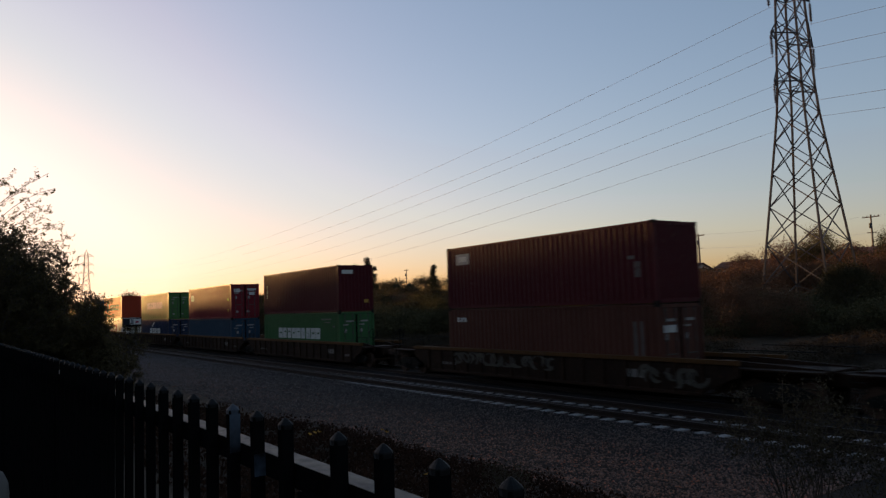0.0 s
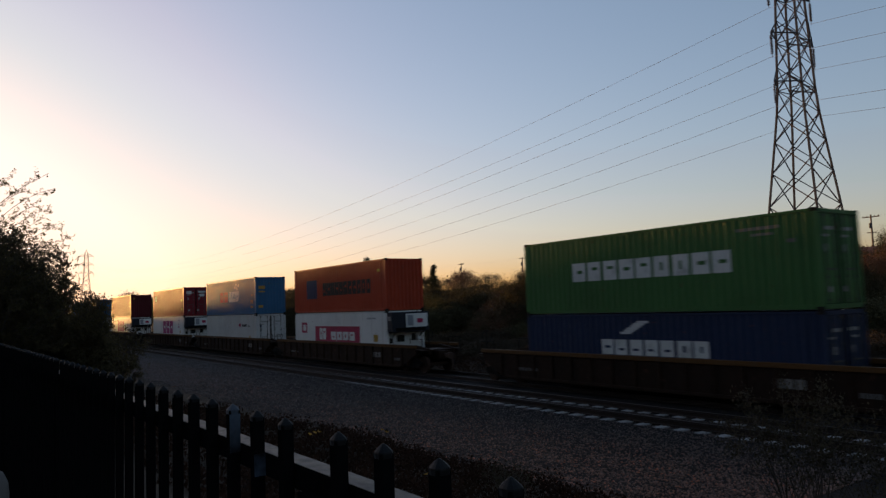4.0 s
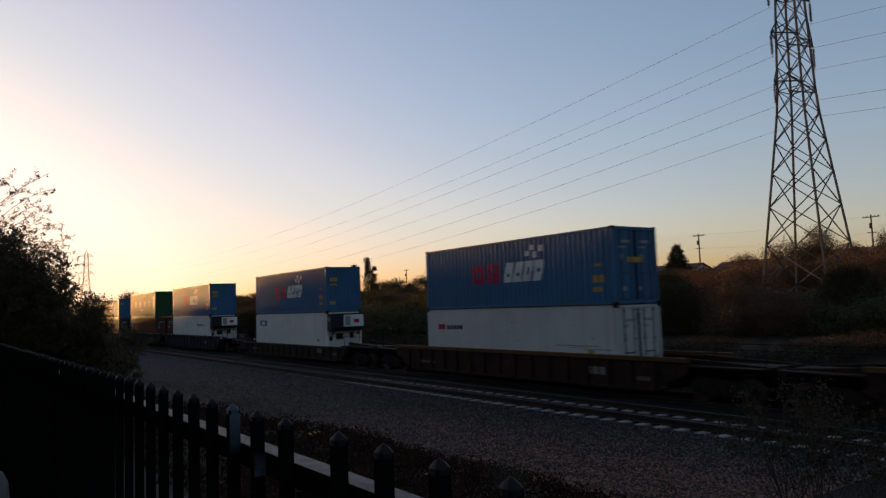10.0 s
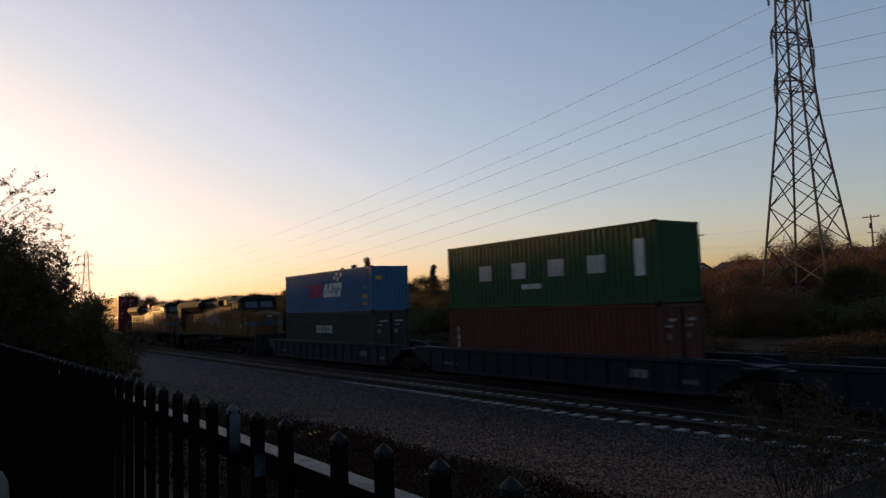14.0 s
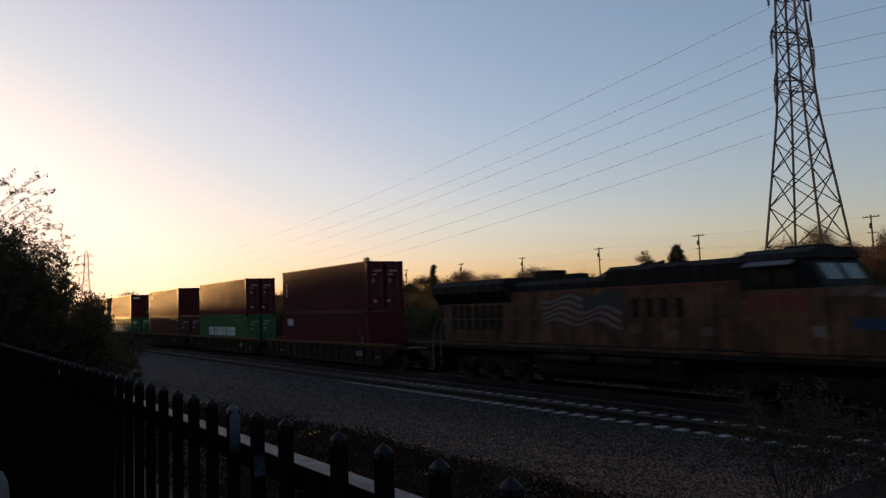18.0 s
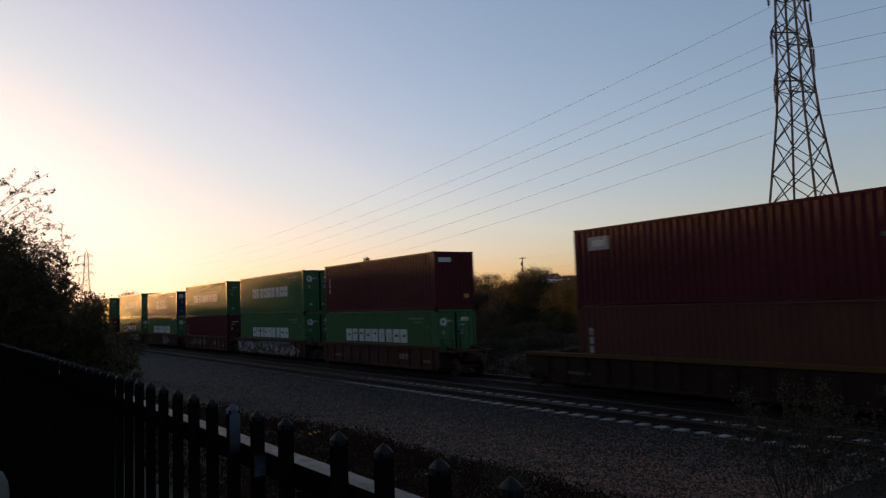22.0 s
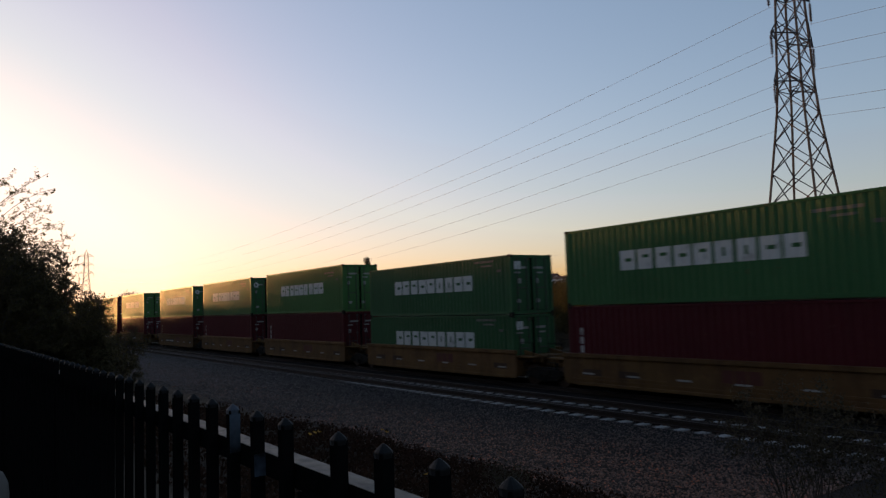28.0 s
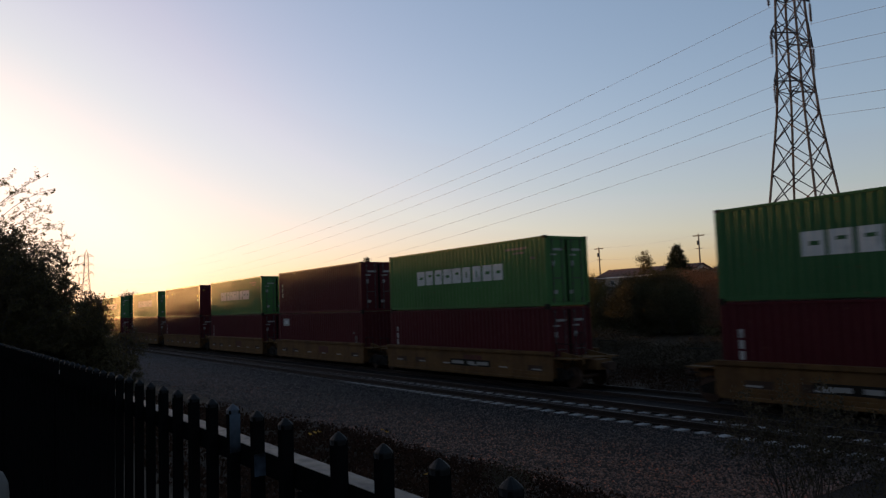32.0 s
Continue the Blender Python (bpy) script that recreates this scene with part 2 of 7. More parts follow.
class Build:
    """Collects boxes, tubes and strips for one mesh."""

    def __init__(self):
        self.v, self.f = [], []

    def add(self, verts, faces):
        o = len(self.v)
        self.v += [tuple(p) for p in verts]
        self.f += [tuple(i + o for i in q) for q in faces]
        return self

    def box(self, x0, x1, y0, y1, z0, z1, c=0.0):
        """A box with its long edges cut by c."""
        if c <= 0:
            p = [(x, y, z) for z in (z0, z1) for y in (y0, y1) for x in (x0, x1)]
            return self.add(p, [(0, 2, 3, 1), (4, 5, 7, 6), (0, 1, 5, 4), (2, 6, 7, 3), (0, 4, 6, 2), (1, 3, 7, 5)])
        ring = [(y0 + c, z0), (y1 - c, z0), (y1, z0 + c), (y1, z1 - c), (y1 - c, z1), (y0 + c, z1), (y0, z1 - c), (y0, z0 + c)]
        return self.prism([(a, b) for a, b in ring], x0, x1)

    def prism(self, ring, x0, x1, axis="x"):
        """A closed outline of (y, z), (x, z) or (x, y) points, drawn out along x, y or z."""
        n = len(ring)
        put = {"x": lambda a, b, s: (s, a, b), "y": lambda a, b, s: (a, s, b), "z": lambda a, b, s: (a, b, s)}[axis]
        p = [put(a, b, x0) for a, b in ring] + [put(a, b, x1) for a, b in ring]
        f = [(i, (i + 1) % n, n + (i + 1) % n, n + i) for i in range(n)]
        return self.add(p, f + [tuple(range(n - 1, -1, -1)), tuple(range(n, 2 * n))])

    def tube(self, a, b, r0, r1=None, n=6, caps=True):
        a, b = Vector(a), Vector(b)
        r1 = r0 if r1 is None else r1
        d = (b - a).normalized()
        u = d.orthogonal().normalized()
        w = d.cross(u)
        p = []
        for c, r in ((a, r0), (b, r1)):
            p += [c + r * (math.cos(2 * math.pi * i / n) * u + math.sin(2 * math.pi * i / n) * w) for i in range(n)]
        f = [(i, (i + 1) % n, n + (i + 1) % n, n + i) for i in range(n)]
        if caps:
            f += [tuple(range(n - 1, -1, -1)), tuple(range(n, 2 * n))]
        return self.add(p, f)

    def path(self, pts, r, n=5):
        """One bent round bar through the points."""
        pts = [Vector(p) for p in pts]
        dirs = [(b - a).normalized() for a, b in zip(pts, pts[1:])]
        u = dirs[0].orthogonal().normalized()
        v = []
        for i, p in enumerate(pts):
            d = (dirs[max(0, i - 1)] + dirs[min(i, len(dirs) - 1)]).normalized()
            wide = 1 / max(0.5, d.dot(dirs[min(i, len(dirs) - 1)]))
            u = (u - d * u.dot(d)).normalized() if abs(u.dot(d)) < 0.99 else d.orthogonal().normalized()
            w = d.cross(u)
            v += [p + r * wide * (math.cos(2 * math.pi * k / n) * u + math.sin(2 * math.pi * k / n) * w) for k in range(n)]
        m = n * (len(pts) - 1)
        f = [(n * i + k, n * i + (k + 1) % n, n * i + n + (k + 1) % n, n * i + n + k) for i in range(len(pts) - 1) for k in range(n)]
        return self.add(v, f + [tuple(range(n - 1, -1, -1)), tuple(range(m, m + n))])

    def bar(self, a, b, w, h):
        """A square bar from a to b."""
        a, b = Vector(a), Vector(b)
        d = (b - a).normalized()
        u = d.cross(Vector((0, 0, 1)))
        u = u.normalized() if u.length > 1e-4 else Vector((1, 0, 0))
        k = d.cross(u)
        p = [c + sx * u * w / 2 + sz * k * h / 2 for c in (a, b) for sx, sz in ((-1, -1), (1, -1), (1, 1), (-1, 1))]
        return self.add(p, [(0, 1, 5, 4), (1, 2, 6, 5), (2, 3, 7, 6), (3, 0, 4, 7), (3, 2, 1, 0), (4, 5, 6, 7)])

    def mesh(self, name, material, smooth=False):
        return mesh_from(name, self.v, self.f, material, smooth)


def part(name, build, material, parent, label="", m=None, smooth=False):
    """One mesh object under a thing or under a part. build: a Build or a finished mesh."""
    me = build.mesh(name, material, smooth) if isinstance(build, Build) else build
    ob = new(name, me)
    ob.parent = parent
    if m is not None:
        ob.matrix_basis = m
    return tagged(ob, label)


def thing(name, label, category, m=None, group="", kind=""):
    ob = new(name)
    ob.empty_display_size = 0.2
    if m is not None:
        ob.matrix_basis = m
    return tagged(ob, label, category, group, kind)


# ---- ground and railway ----
FENCE_Y, FENCE_LEAN = 0.4505, 0.0100   # at x = 0, and its drift per metre of x
NEAR_Y, NEAR_Z = 16.36, 0.28      # near track: centre line and rail top
FAR_Y, FAR_Z = 21.234, 0.0        # far track, on which the train runs
TIE_X, TIE_STEP = -5.572, 0.606   # first tie of the near track, and their spacing


def lerp_table(rows, y):
    for (a, za), (b, zb) in zip(rows, rows[1:]):
        if y <= b:
            k = max(0.0, (y - a) / (b - a))
            return za + (zb - za) * k
    return rows[-1][1]


PROFILE = [(-400, 2.2), (-30, 1.9), (0.9, 1.85), (1.8, 1.55), (3.5, 1.05), (6.5, 0.45), (9.5, 0.08), (12.5, 0.02), (14.4, 0.05),
           (14.9, 0.09), (15.06, 0.125), (15.20, 0.075), (15.58, 0.07), (15.72, 0.115), (16.0, 0.135), (16.62, 0.13), (16.74, 0.07), (17.05, 0.07), (17.2, 0.115), (17.7, 0.05), (18.6, -0.22), (19.6, -0.19), (19.9, -0.155), (22.6, -0.155), (22.9, -0.19), (24.0, -0.45), (27.0, -0.3), (34.0, 0.5), (45.0, 1.4),
           (70.0, 3.2), (100.0, 5.2), (150.0, 6.6), (300.0, 8.0), (4000.0, 8.0)]


def ground_z(x, y):
    z = lerp_table(PROFILE, y)
    rough = 0.0
    if 3.0 < y < 9.5:
        rough = 0.10
    elif y > 24.5:
        rough = min(0.6, 0.02 * (y - 24.5))
    elif 9.5 <= y <= 14.0:
        rough = 0.03
    if rough:
        z += rough * noise.noise((x * 0.35, y * 0.35, 0.0)) + 0.4 * rough * noise.noise((x * 1.1, y * 1.1, 4.0))
    return z


def build_ground():
    xs = [-4000, -2000, -1000, -600] + list(range(-420, -120, 12)) + list(range(-120, -60, 3)) + [-60 + i * 0.8 for i in range(91)] + \
        [14, 18, 25, 40, 70, 120, 250, 500, 1000, 2000, 4000]
    ys = [-4000, -1000, -300, -100, -30, -8, -2, 0.5, 0.9, 1.4, 1.8, 2.5, 3.2] + [3.5 + 0.3 * i for i in range(37)] + \
        [14.9, 15.06, 15.20, 15.4, 15.58, 15.72, 16.0, 16.3, 16.62, 16.74, 17.05, 17.2, 17.7, 18.1, 18.6, 19.6, 19.9, 21, 22.6, 22.9, 23.4, 24, 25, 26, 27, 28.5, 30, 32, 34, 36.5, 39, 42, 45, 50, 55, 60, 65, 70,
         78, 86, 94, 100, 110, 120, 135, 150, 180, 220, 300, 500, 1000, 2000, 4000]
    ys = sorted(set(round(y, 3) for y in ys))
    v = [(x, y, ground_z(x, y)) for y in ys for x in xs]
    n = len(xs)
    f = [(j * n + i, j * n + i + 1, (j + 1) * n + i + 1, (j + 1) * n + i) for j in range(len(ys) - 1) for i in range(n - 1)]
    m, t, b = nodes_of("earth_and_gravel")
    c = t.nodes.new("ShaderNodeTexCoord")
    sep = t.nodes.new("ShaderNodeSeparateXYZ")
    t.links.new(c.outputs["Object"], sep.inputs[0])
    soil = ramp(t, tex_noise(t, 0.25, 6.0), 0.3, 0.7, (0.026, 0.019, 0.013), (0.058, 0.043, 0.029))
    stones = t.nodes.new("ShaderNodeTexVoronoi")
    stones.inputs["Scale"].default_value = 16.0
    t.links.new(c.outputs["Object"], stones.inputs["Vector"])
    grey = ramp(t, stones.outputs["Color"], 0.0, 1.0, (0.008, 0.0072, 0.0068), (0.037, 0.033, 0.031))
    grey = mixed(t, 0.35, grey, ramp(t, tex_noise(t, 0.7, 5.0), 0.3, 0.7, (0.014, 0.0132, 0.0125), (0.030, 0.028, 0.027)))
    wob = t.nodes.new("ShaderNodeMath")
    wob.operation = "MULTIPLY_ADD"
    t.links.new(tex_noise(t, 0.5, 5.0), wob.inputs[0])
    wob.inputs[1].default_value = 2.4
    t.links.new(sep.outputs["Y"], wob.inputs[2])
    near = ramp(t, map_range(t, wob.outputs[0], 9.3, 10.3), 0, 1, (0, 0, 0), (1, 1, 1))
    far = ramp(t, map_range(t, wob.outputs[0], 22.6, 23.6), 0, 1, (1, 1, 1), (0, 0, 0))
    mask = mixed(t, 1.0, near, far, "MULTIPLY")
    # paler and browner towards the slope, darker along the track
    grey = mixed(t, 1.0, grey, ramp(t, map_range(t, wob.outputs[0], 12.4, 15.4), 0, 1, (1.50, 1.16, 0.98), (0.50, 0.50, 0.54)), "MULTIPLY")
    # shade at the western end painted into the gravel colour
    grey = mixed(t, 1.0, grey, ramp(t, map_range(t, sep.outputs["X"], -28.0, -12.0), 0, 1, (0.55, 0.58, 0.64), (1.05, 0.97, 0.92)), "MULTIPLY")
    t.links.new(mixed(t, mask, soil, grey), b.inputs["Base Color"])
    b.inputs["Roughness"].default_value = 0.9
    b.inputs["Specular IOR Level"].default_value = 0.1
    bump(t, b, stones.outputs["Distance"], 0.9, 0.03)
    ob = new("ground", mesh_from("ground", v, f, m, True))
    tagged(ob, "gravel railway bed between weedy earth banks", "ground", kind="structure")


def map_range(t, sock, a, b):
    n = t.nodes.new("ShaderNodeMapRange")
    n.inputs[1].default_value, n.inputs[2].default_value = a, b
    t.links.new(sock, n.inputs[0])
    return n.outputs[0]


def build_gravel():
    """Loose ballast stones along the near track and its shoulder."""
    rng = np.random.default_rng(5)
    count = 78000
    x = -6.5 - 62.0 * rng.random(count) ** 1.7
    y = 8.2 + (17.9 - 8.2) * rng.random(count)
    keep = (y > 9.6) | (rng.random(count) < (y - 8.0) / 1.8)
    # the tops of the ties stay clear on either side of the rails, but for the stretch towards the bend
    on_tie = np.abs((x - TIE_X + TIE_STEP / 2) % TIE_STEP - TIE_STEP / 2) < 0.15
    on_tie &= x > -27.0 - 4.0 * rng.random(count)
    keep &= ~(on_tie & (((y > 15.03) & (y < 15.62)) | ((y > 16.56) & (y < 17.12))))
    x, y = x[keep], y[keep]
    count = len(x)
    z = np.array([ground_z(a, b) for a, b in zip(x, y)])
    size = 0.013 + 0.019 * rng.random(count) + np.clip((-x - 15) * 0.0007, 0, 0.03)
    base = np.array([(1, 0, 0), (-1, 0, 0), (0, 1, 0), (0, -1, 0), (0, 0, 1), (0, 0, -1)], float)
    jit = base[None] * (0.7 + 0.6 * rng.random((count, 6, 1))) + 0.3 * (rng.random((count, 6, 3)) - 0.5)
    ang = rng.random(count) * 6.283
    ca, sa = np.cos(ang)[:, None], np.sin(ang)[:, None]
    px, py = jit[..., 0] * ca - jit[..., 1] * sa, jit[..., 0] * sa + jit[..., 1] * ca
    p = np.stack([px, py, jit[..., 2] * 0.75], -1) * size[:, None, None] + np.stack([x, y, z + 0.005], -1)[:, None, :]
    tri = np.array([(0, 2, 4), (2, 1, 4), (1, 3, 4), (3, 0, 4), (2, 0, 5), (1, 2, 5), (3, 1, 5), (0, 3, 5)])
    f = (tri[None] + 6 * np.arange(count)[:, None, None]).reshape(-1, 3)
    stone = surface("ballast_stone", (0.098, 0.075, 0.066), 0.5, gloss=0.4, coarse=3.0, fine=30, spread=0.3, island=True, vary=0.80)
    # paler, browner stones towards the slope, darker ones along the track
    t = stone.node_tree
    b = t.nodes["Principled BSDF"]
    old = b.inputs["Base Color"].links[0].from_socket
    c = t.nodes.new("ShaderNodeTexCoord")
    sep = t.nodes.new("ShaderNodeSeparateXYZ")
    t.links.new(c.outputs["Object"], sep.inputs[0])
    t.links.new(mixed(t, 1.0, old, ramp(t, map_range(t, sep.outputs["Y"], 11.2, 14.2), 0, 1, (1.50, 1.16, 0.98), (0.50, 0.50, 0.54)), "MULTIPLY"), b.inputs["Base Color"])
    # darker brown ballast between the rails
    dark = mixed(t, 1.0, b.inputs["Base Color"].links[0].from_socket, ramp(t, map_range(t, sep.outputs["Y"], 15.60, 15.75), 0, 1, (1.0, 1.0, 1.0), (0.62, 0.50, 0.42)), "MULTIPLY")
    # darker westwards, paler eastwards: shade and light painted into the stone colour
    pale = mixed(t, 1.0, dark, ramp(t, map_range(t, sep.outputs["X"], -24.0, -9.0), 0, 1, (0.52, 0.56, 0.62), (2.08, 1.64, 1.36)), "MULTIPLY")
    # rusty chips here and there on the near shoulder
    geo = t.nodes.new("ShaderNodeNewGeometry")
    chip = ramp(t, geo.outputs["Random Per Island"], 0.86, 0.90, (0, 0, 0), (1, 1, 1))
    near = ramp(t, map_range(t, sep.outputs["Y"], 13.6, 12.9), 0, 1, (0, 0, 0), (1, 1, 1))
    patch = ramp(t, tex_noise(t, 0.9, 4.0), 0.42, 0.62, (0.15, 0.15, 0.15), (1, 1, 1))
    rusty = mixed(t, 1.0, mixed(t, 1.0, chip, near, "MULTIPLY"), patch, "MULTIPLY")
    pale = mixed(t, rusty, pale, mixed(t, 1.0, pale, (1.9, 1.0, 0.62), "MULTIPLY"))
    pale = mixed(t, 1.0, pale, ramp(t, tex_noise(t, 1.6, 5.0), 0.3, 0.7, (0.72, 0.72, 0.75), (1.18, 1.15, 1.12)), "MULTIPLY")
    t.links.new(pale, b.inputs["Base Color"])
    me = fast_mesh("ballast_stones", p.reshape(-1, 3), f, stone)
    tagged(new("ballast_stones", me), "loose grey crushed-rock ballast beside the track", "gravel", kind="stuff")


def fast_mesh(name, verts, faces, material, smooth=False):
    """Mesh from arrays; all faces have the same number of corners."""
    k = faces.shape[1]
    me = bpy.data.meshes.new(name)
    me.vertices.add(len(verts))
    me.vertices.foreach_set("co", np.ascontiguousarray(verts, np.float32).ravel())
    me.loops.add(faces.size)
    me.loops.foreach_set("vertex_index", np.ascontiguousarray(faces, np.int32).ravel())
    me.polygons.add(len(faces))
    me.polygons.foreach_set("loop_start", np.arange(0, faces.size, k, dtype=np.int32))
    me.update(calc_edges=True)
    me.validate()
    me.materials.append(material)
    if smooth:
        me.polygons.foreach_set("use_smooth", [True] * len(me.polygons))
    return me


def rail_outline(y, z):
    h, w, base, web = 0.17, 0.037, 0.07, 0.009
    return [(y - base, z - h), (y + base, z - h), (y + base, z - h + 0.012), (y + web, z - h + 0.03), (y + web, z - 0.05),
            (y + w, z - 0.035), (y + w, z - 0.006), (y + w - 0.006, z), (y - w + 0.006, z), (y - w, z - 0.006), (y - w, z - 0.035),
            (y - web, z - 0.05), (y - web, z - h + 0.03), (y - base, z - h + 0.012)]


def tie_mesh():
    b = Build()
    ring = [(-0.13, -0.16), (0.13, -0.16), (0.115, 0.0), (0.10, 0.012), (-0.10, 0.012), (-0.115, 0.0)]
    b.prism(ring, -1.30, 1.30, "y")
    return b.mesh("tie", CONCRETE)


def clip_mesh():
    b = Build()
    for s in (-1, 1):
        for k in (-1, 1):
            b.box(-0.05, 0.05, s * 0.7475 + k * 0.085 - 0.022, s * 0.7475 + k * 0.085 + 0.022, 0.012, 0.05, 0.008)
    return b.mesh("rail_clips", RUST)


def build_track(name, yc, z, label, near):
    t = thing(name, label, "railway track", pose(0, yc, z), kind="structure")
    for s in (-1, 1):
        r = part("rail", Build().prism(rail_outline(s * 0.7545, 0.0), -420, 60), RAIL_STEEL, t)
        part("rail_head", Build().box(-420, 60, s * 0.7545 - 0.026, s * 0.7545 + 0.026, 0.0005, 0.004), RAIL_TOP, r, "shiny worn rail head")
    tie, clips = tie_mesh(), clip_mesh()
    rng = random.Random(3)
    first = TIE_X
    if near:
        for i in range(250):
            x = first - i * TIE_STEP
            sunk = 0.032 * min(1.0, max(0.0, (-25.0 - x) / 8.0))
            part("tie", tie, CONCRETE, t, m=pose(x + rng.uniform(-0.012, 0.012), rng.uniform(-0.02, 0.02), -0.182 - sunk + rng.uniform(-0.006, 0.004), 0, 0, rng.uniform(-0.6, 0.6)))
            if i < 118:
                part("rail_clips", clips, RUST, t, m=pose(x, 0, -0.182))
        spans = [first + TIE_STEP * k for k in range(1, 60)] + [first - TIE_STEP * k for k in range(250, 640)]
    else:
        spans = [40 - 0.61 * k for k in range(700)]
    b = Build()
    for x in spans:
        b.prism([(x - 0.13, -0.34), (x + 0.13, -0.34), (x + 0.115, -0.18), (x - 0.115, -0.18)], -1.3, 1.3, "y")
    tagged(part("ties", b, CONCRETE, t), kind="stuff")


# ---- fence, path ----
PITCH_M = 0.1165


def picket_mesh():
    b = Build()
    w, z0, z1 = 0.0096, -1.32, -0.011
    c = 0.002
    ring = [(-w + c, -w), (w - c, -w), (w, -w + c), (w, w - c), (w - c, w), (-w + c, w), (-w, w - c), (-w, -w + c)]
    b.prism(ring, z0, z1, "z")
    return b.mesh("picket", BLACK_PAINT)


def cap_mesh():
    """A square flange with a low four-sided dome."""
    b = Build()
    z, n = -0.009, 12
    rings = [(0.0106, -0.008), (0.0112, -0.0025), (0.0108, -0.0005), (0.0082, 0.0026), (0.0048, 0.0058), (0.0012, 0.0088)]
    v, f = [], []
    for r, h in rings:
        for i in range(n):
            a = 2 * math.pi * i / n
            k = 1.0 / max(abs(math.cos(a)), abs(math.sin(a))) ** 0.55
            v.append((r * k * math.cos(a), r * k * math.sin(a), z + h))
    for j in range(len(rings) - 1):
        f += [(j * n + i, j * n + (i + 1) % n, (j + 1) * n + (i + 1) % n, (j + 1) * n + i) for i in range(n)]
    f += [tuple(range(n - 1, -1, -1)), tuple((len(rings) - 1) * n + i for i in range(n))]
    return b.add(v, f).mesh("cap", CAP_PAINT)


def build_fence():
    pk, cap = picket_mesh(), cap_mesh()
    glint_cap = cap.copy()
    glint_cap.materials[0] = GLINT_PAINT
    top = EYE.z - 0.164
    edges = [(-0.8815 + PITCH_M * 21, 22)] + [(-1.056 - k * (PITCH_M * 19 + 0.1745), 20) for k in range(14)]
    for k, (x0, n) in enumerate(edges):
        f = thing("fence_panel", "black powder-coated steel picket fence panel on the path's edge", "fence", pose(x0, FENCE_Y + FENCE_LEAN * x0, top, 0, 0, math.degrees(FENCE_LEAN)), "picket fence panels")
        last = -(n - 1) * PITCH_M
        for i in range(n):
            pale = k == 1 and i == 2
            p = part("picket", pk, BLACK_PAINT, f, "picket with a pale painted reflection near the top" if pale else "", m=pose(-i * PITCH_M, 0, 0))
            part("cap", glint_cap if pale else cap, CAP_PAINT, p)
            # reflections on two pickets, drawn as pale patches
            glint = (-0.085, -0.017, GLINT_TOP) if pale else ((-0.106, -0.070, GLINT_LOW) if k == 1 and i == 1 else None)
            if glint:
                part("worn_patch", Build().box(0.0097, 0.0103, -0.0096, 0.0096, glint[0], glint[1]), glint[2], p, "pale reflection painted on the picket")
        for z in (-0.070, -1.16):
            rail = part("rail", Build().box(last - 0.087, 0.087, 0.0098, 0.0450, z - 0.038, z, 0.003), BLACK_PAINT, f)
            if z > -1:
                part("rail_top", Build().box(last - 0.087, 0.087, 0.0110, 0.0440, z + 0.0002, z + 0.0012), SKYLIT_TOP, rail, "pale dirt-streaked upper face of the rail, sky light painted in")
        if k:
            part("post", Build().prism([(-0.03, -0.03), (0.03, -0.03), (0.03, 0.03), (-0.03, 0.03)], -1.5, -0.10, "z"), BLACK_PAINT, f, m=pose(0.0875, 0.022, 0))


def build_path():
    n = 40
    p = thing("path", "pale concrete footpath along the fence", "path", pose(0, 0, 0), kind="structure")
    slab = Build().box(-0.745, 0.745, -2.4, 0.30, -0.06, 0.03, 0.008).mesh("slab", CAP)
    for k in range(n):
        part("slab", slab, CAP, p, m=pose(6.0 - 1.5 * k, 0, 1.86))


def build_marker_post():
    """A weathered round-topped post on the path beside the fence."""
    p = thing("marker_post", "weathered pale round-topped post beside the fence", "post", pose(-3.80, 0.193, 1.886))
    ring = [(0.085, 0.0), (0.085, 0.80), (0.080, 0.85), (0.062, 0.89), (0.034, 0.912), (0.0, 0.92)]
    n = 14
    v = [(r * math.cos(6.2832 * k / n), r * math.sin(6.2832 * k / n), z) for r, z in ring[:-1] for k in range(n)] + [(0, 0, 0.92)]
    f = [(n * i + k, n * i + (k + 1) % n, n * i + n + (k + 1) % n, n * i + n + k) for i in range(len(ring) - 2) for k in range(n)]
    f += [(n * (len(ring) - 2) + k, n * (len(ring) - 2) + (k + 1) % n, n * (len(ring) - 1)) for k in range(n)]
    part("shaft", Build().add(v, f + [tuple(range(n - 1, -1, -1))]), BLOCK, p, smooth=True)


# ---- transmission line ----
TOWER_X, TOWER_Y = -28.62, 54.6


def tower_half(z):
    """Half width of the tower's square body at the height z."""
    return lerp_table([(0.0, 2.85), (17.0, 1.12), (19.0, 0.985), (23.5, 0.85), (27.5, 0.715), (30.0, 0.12)], z)


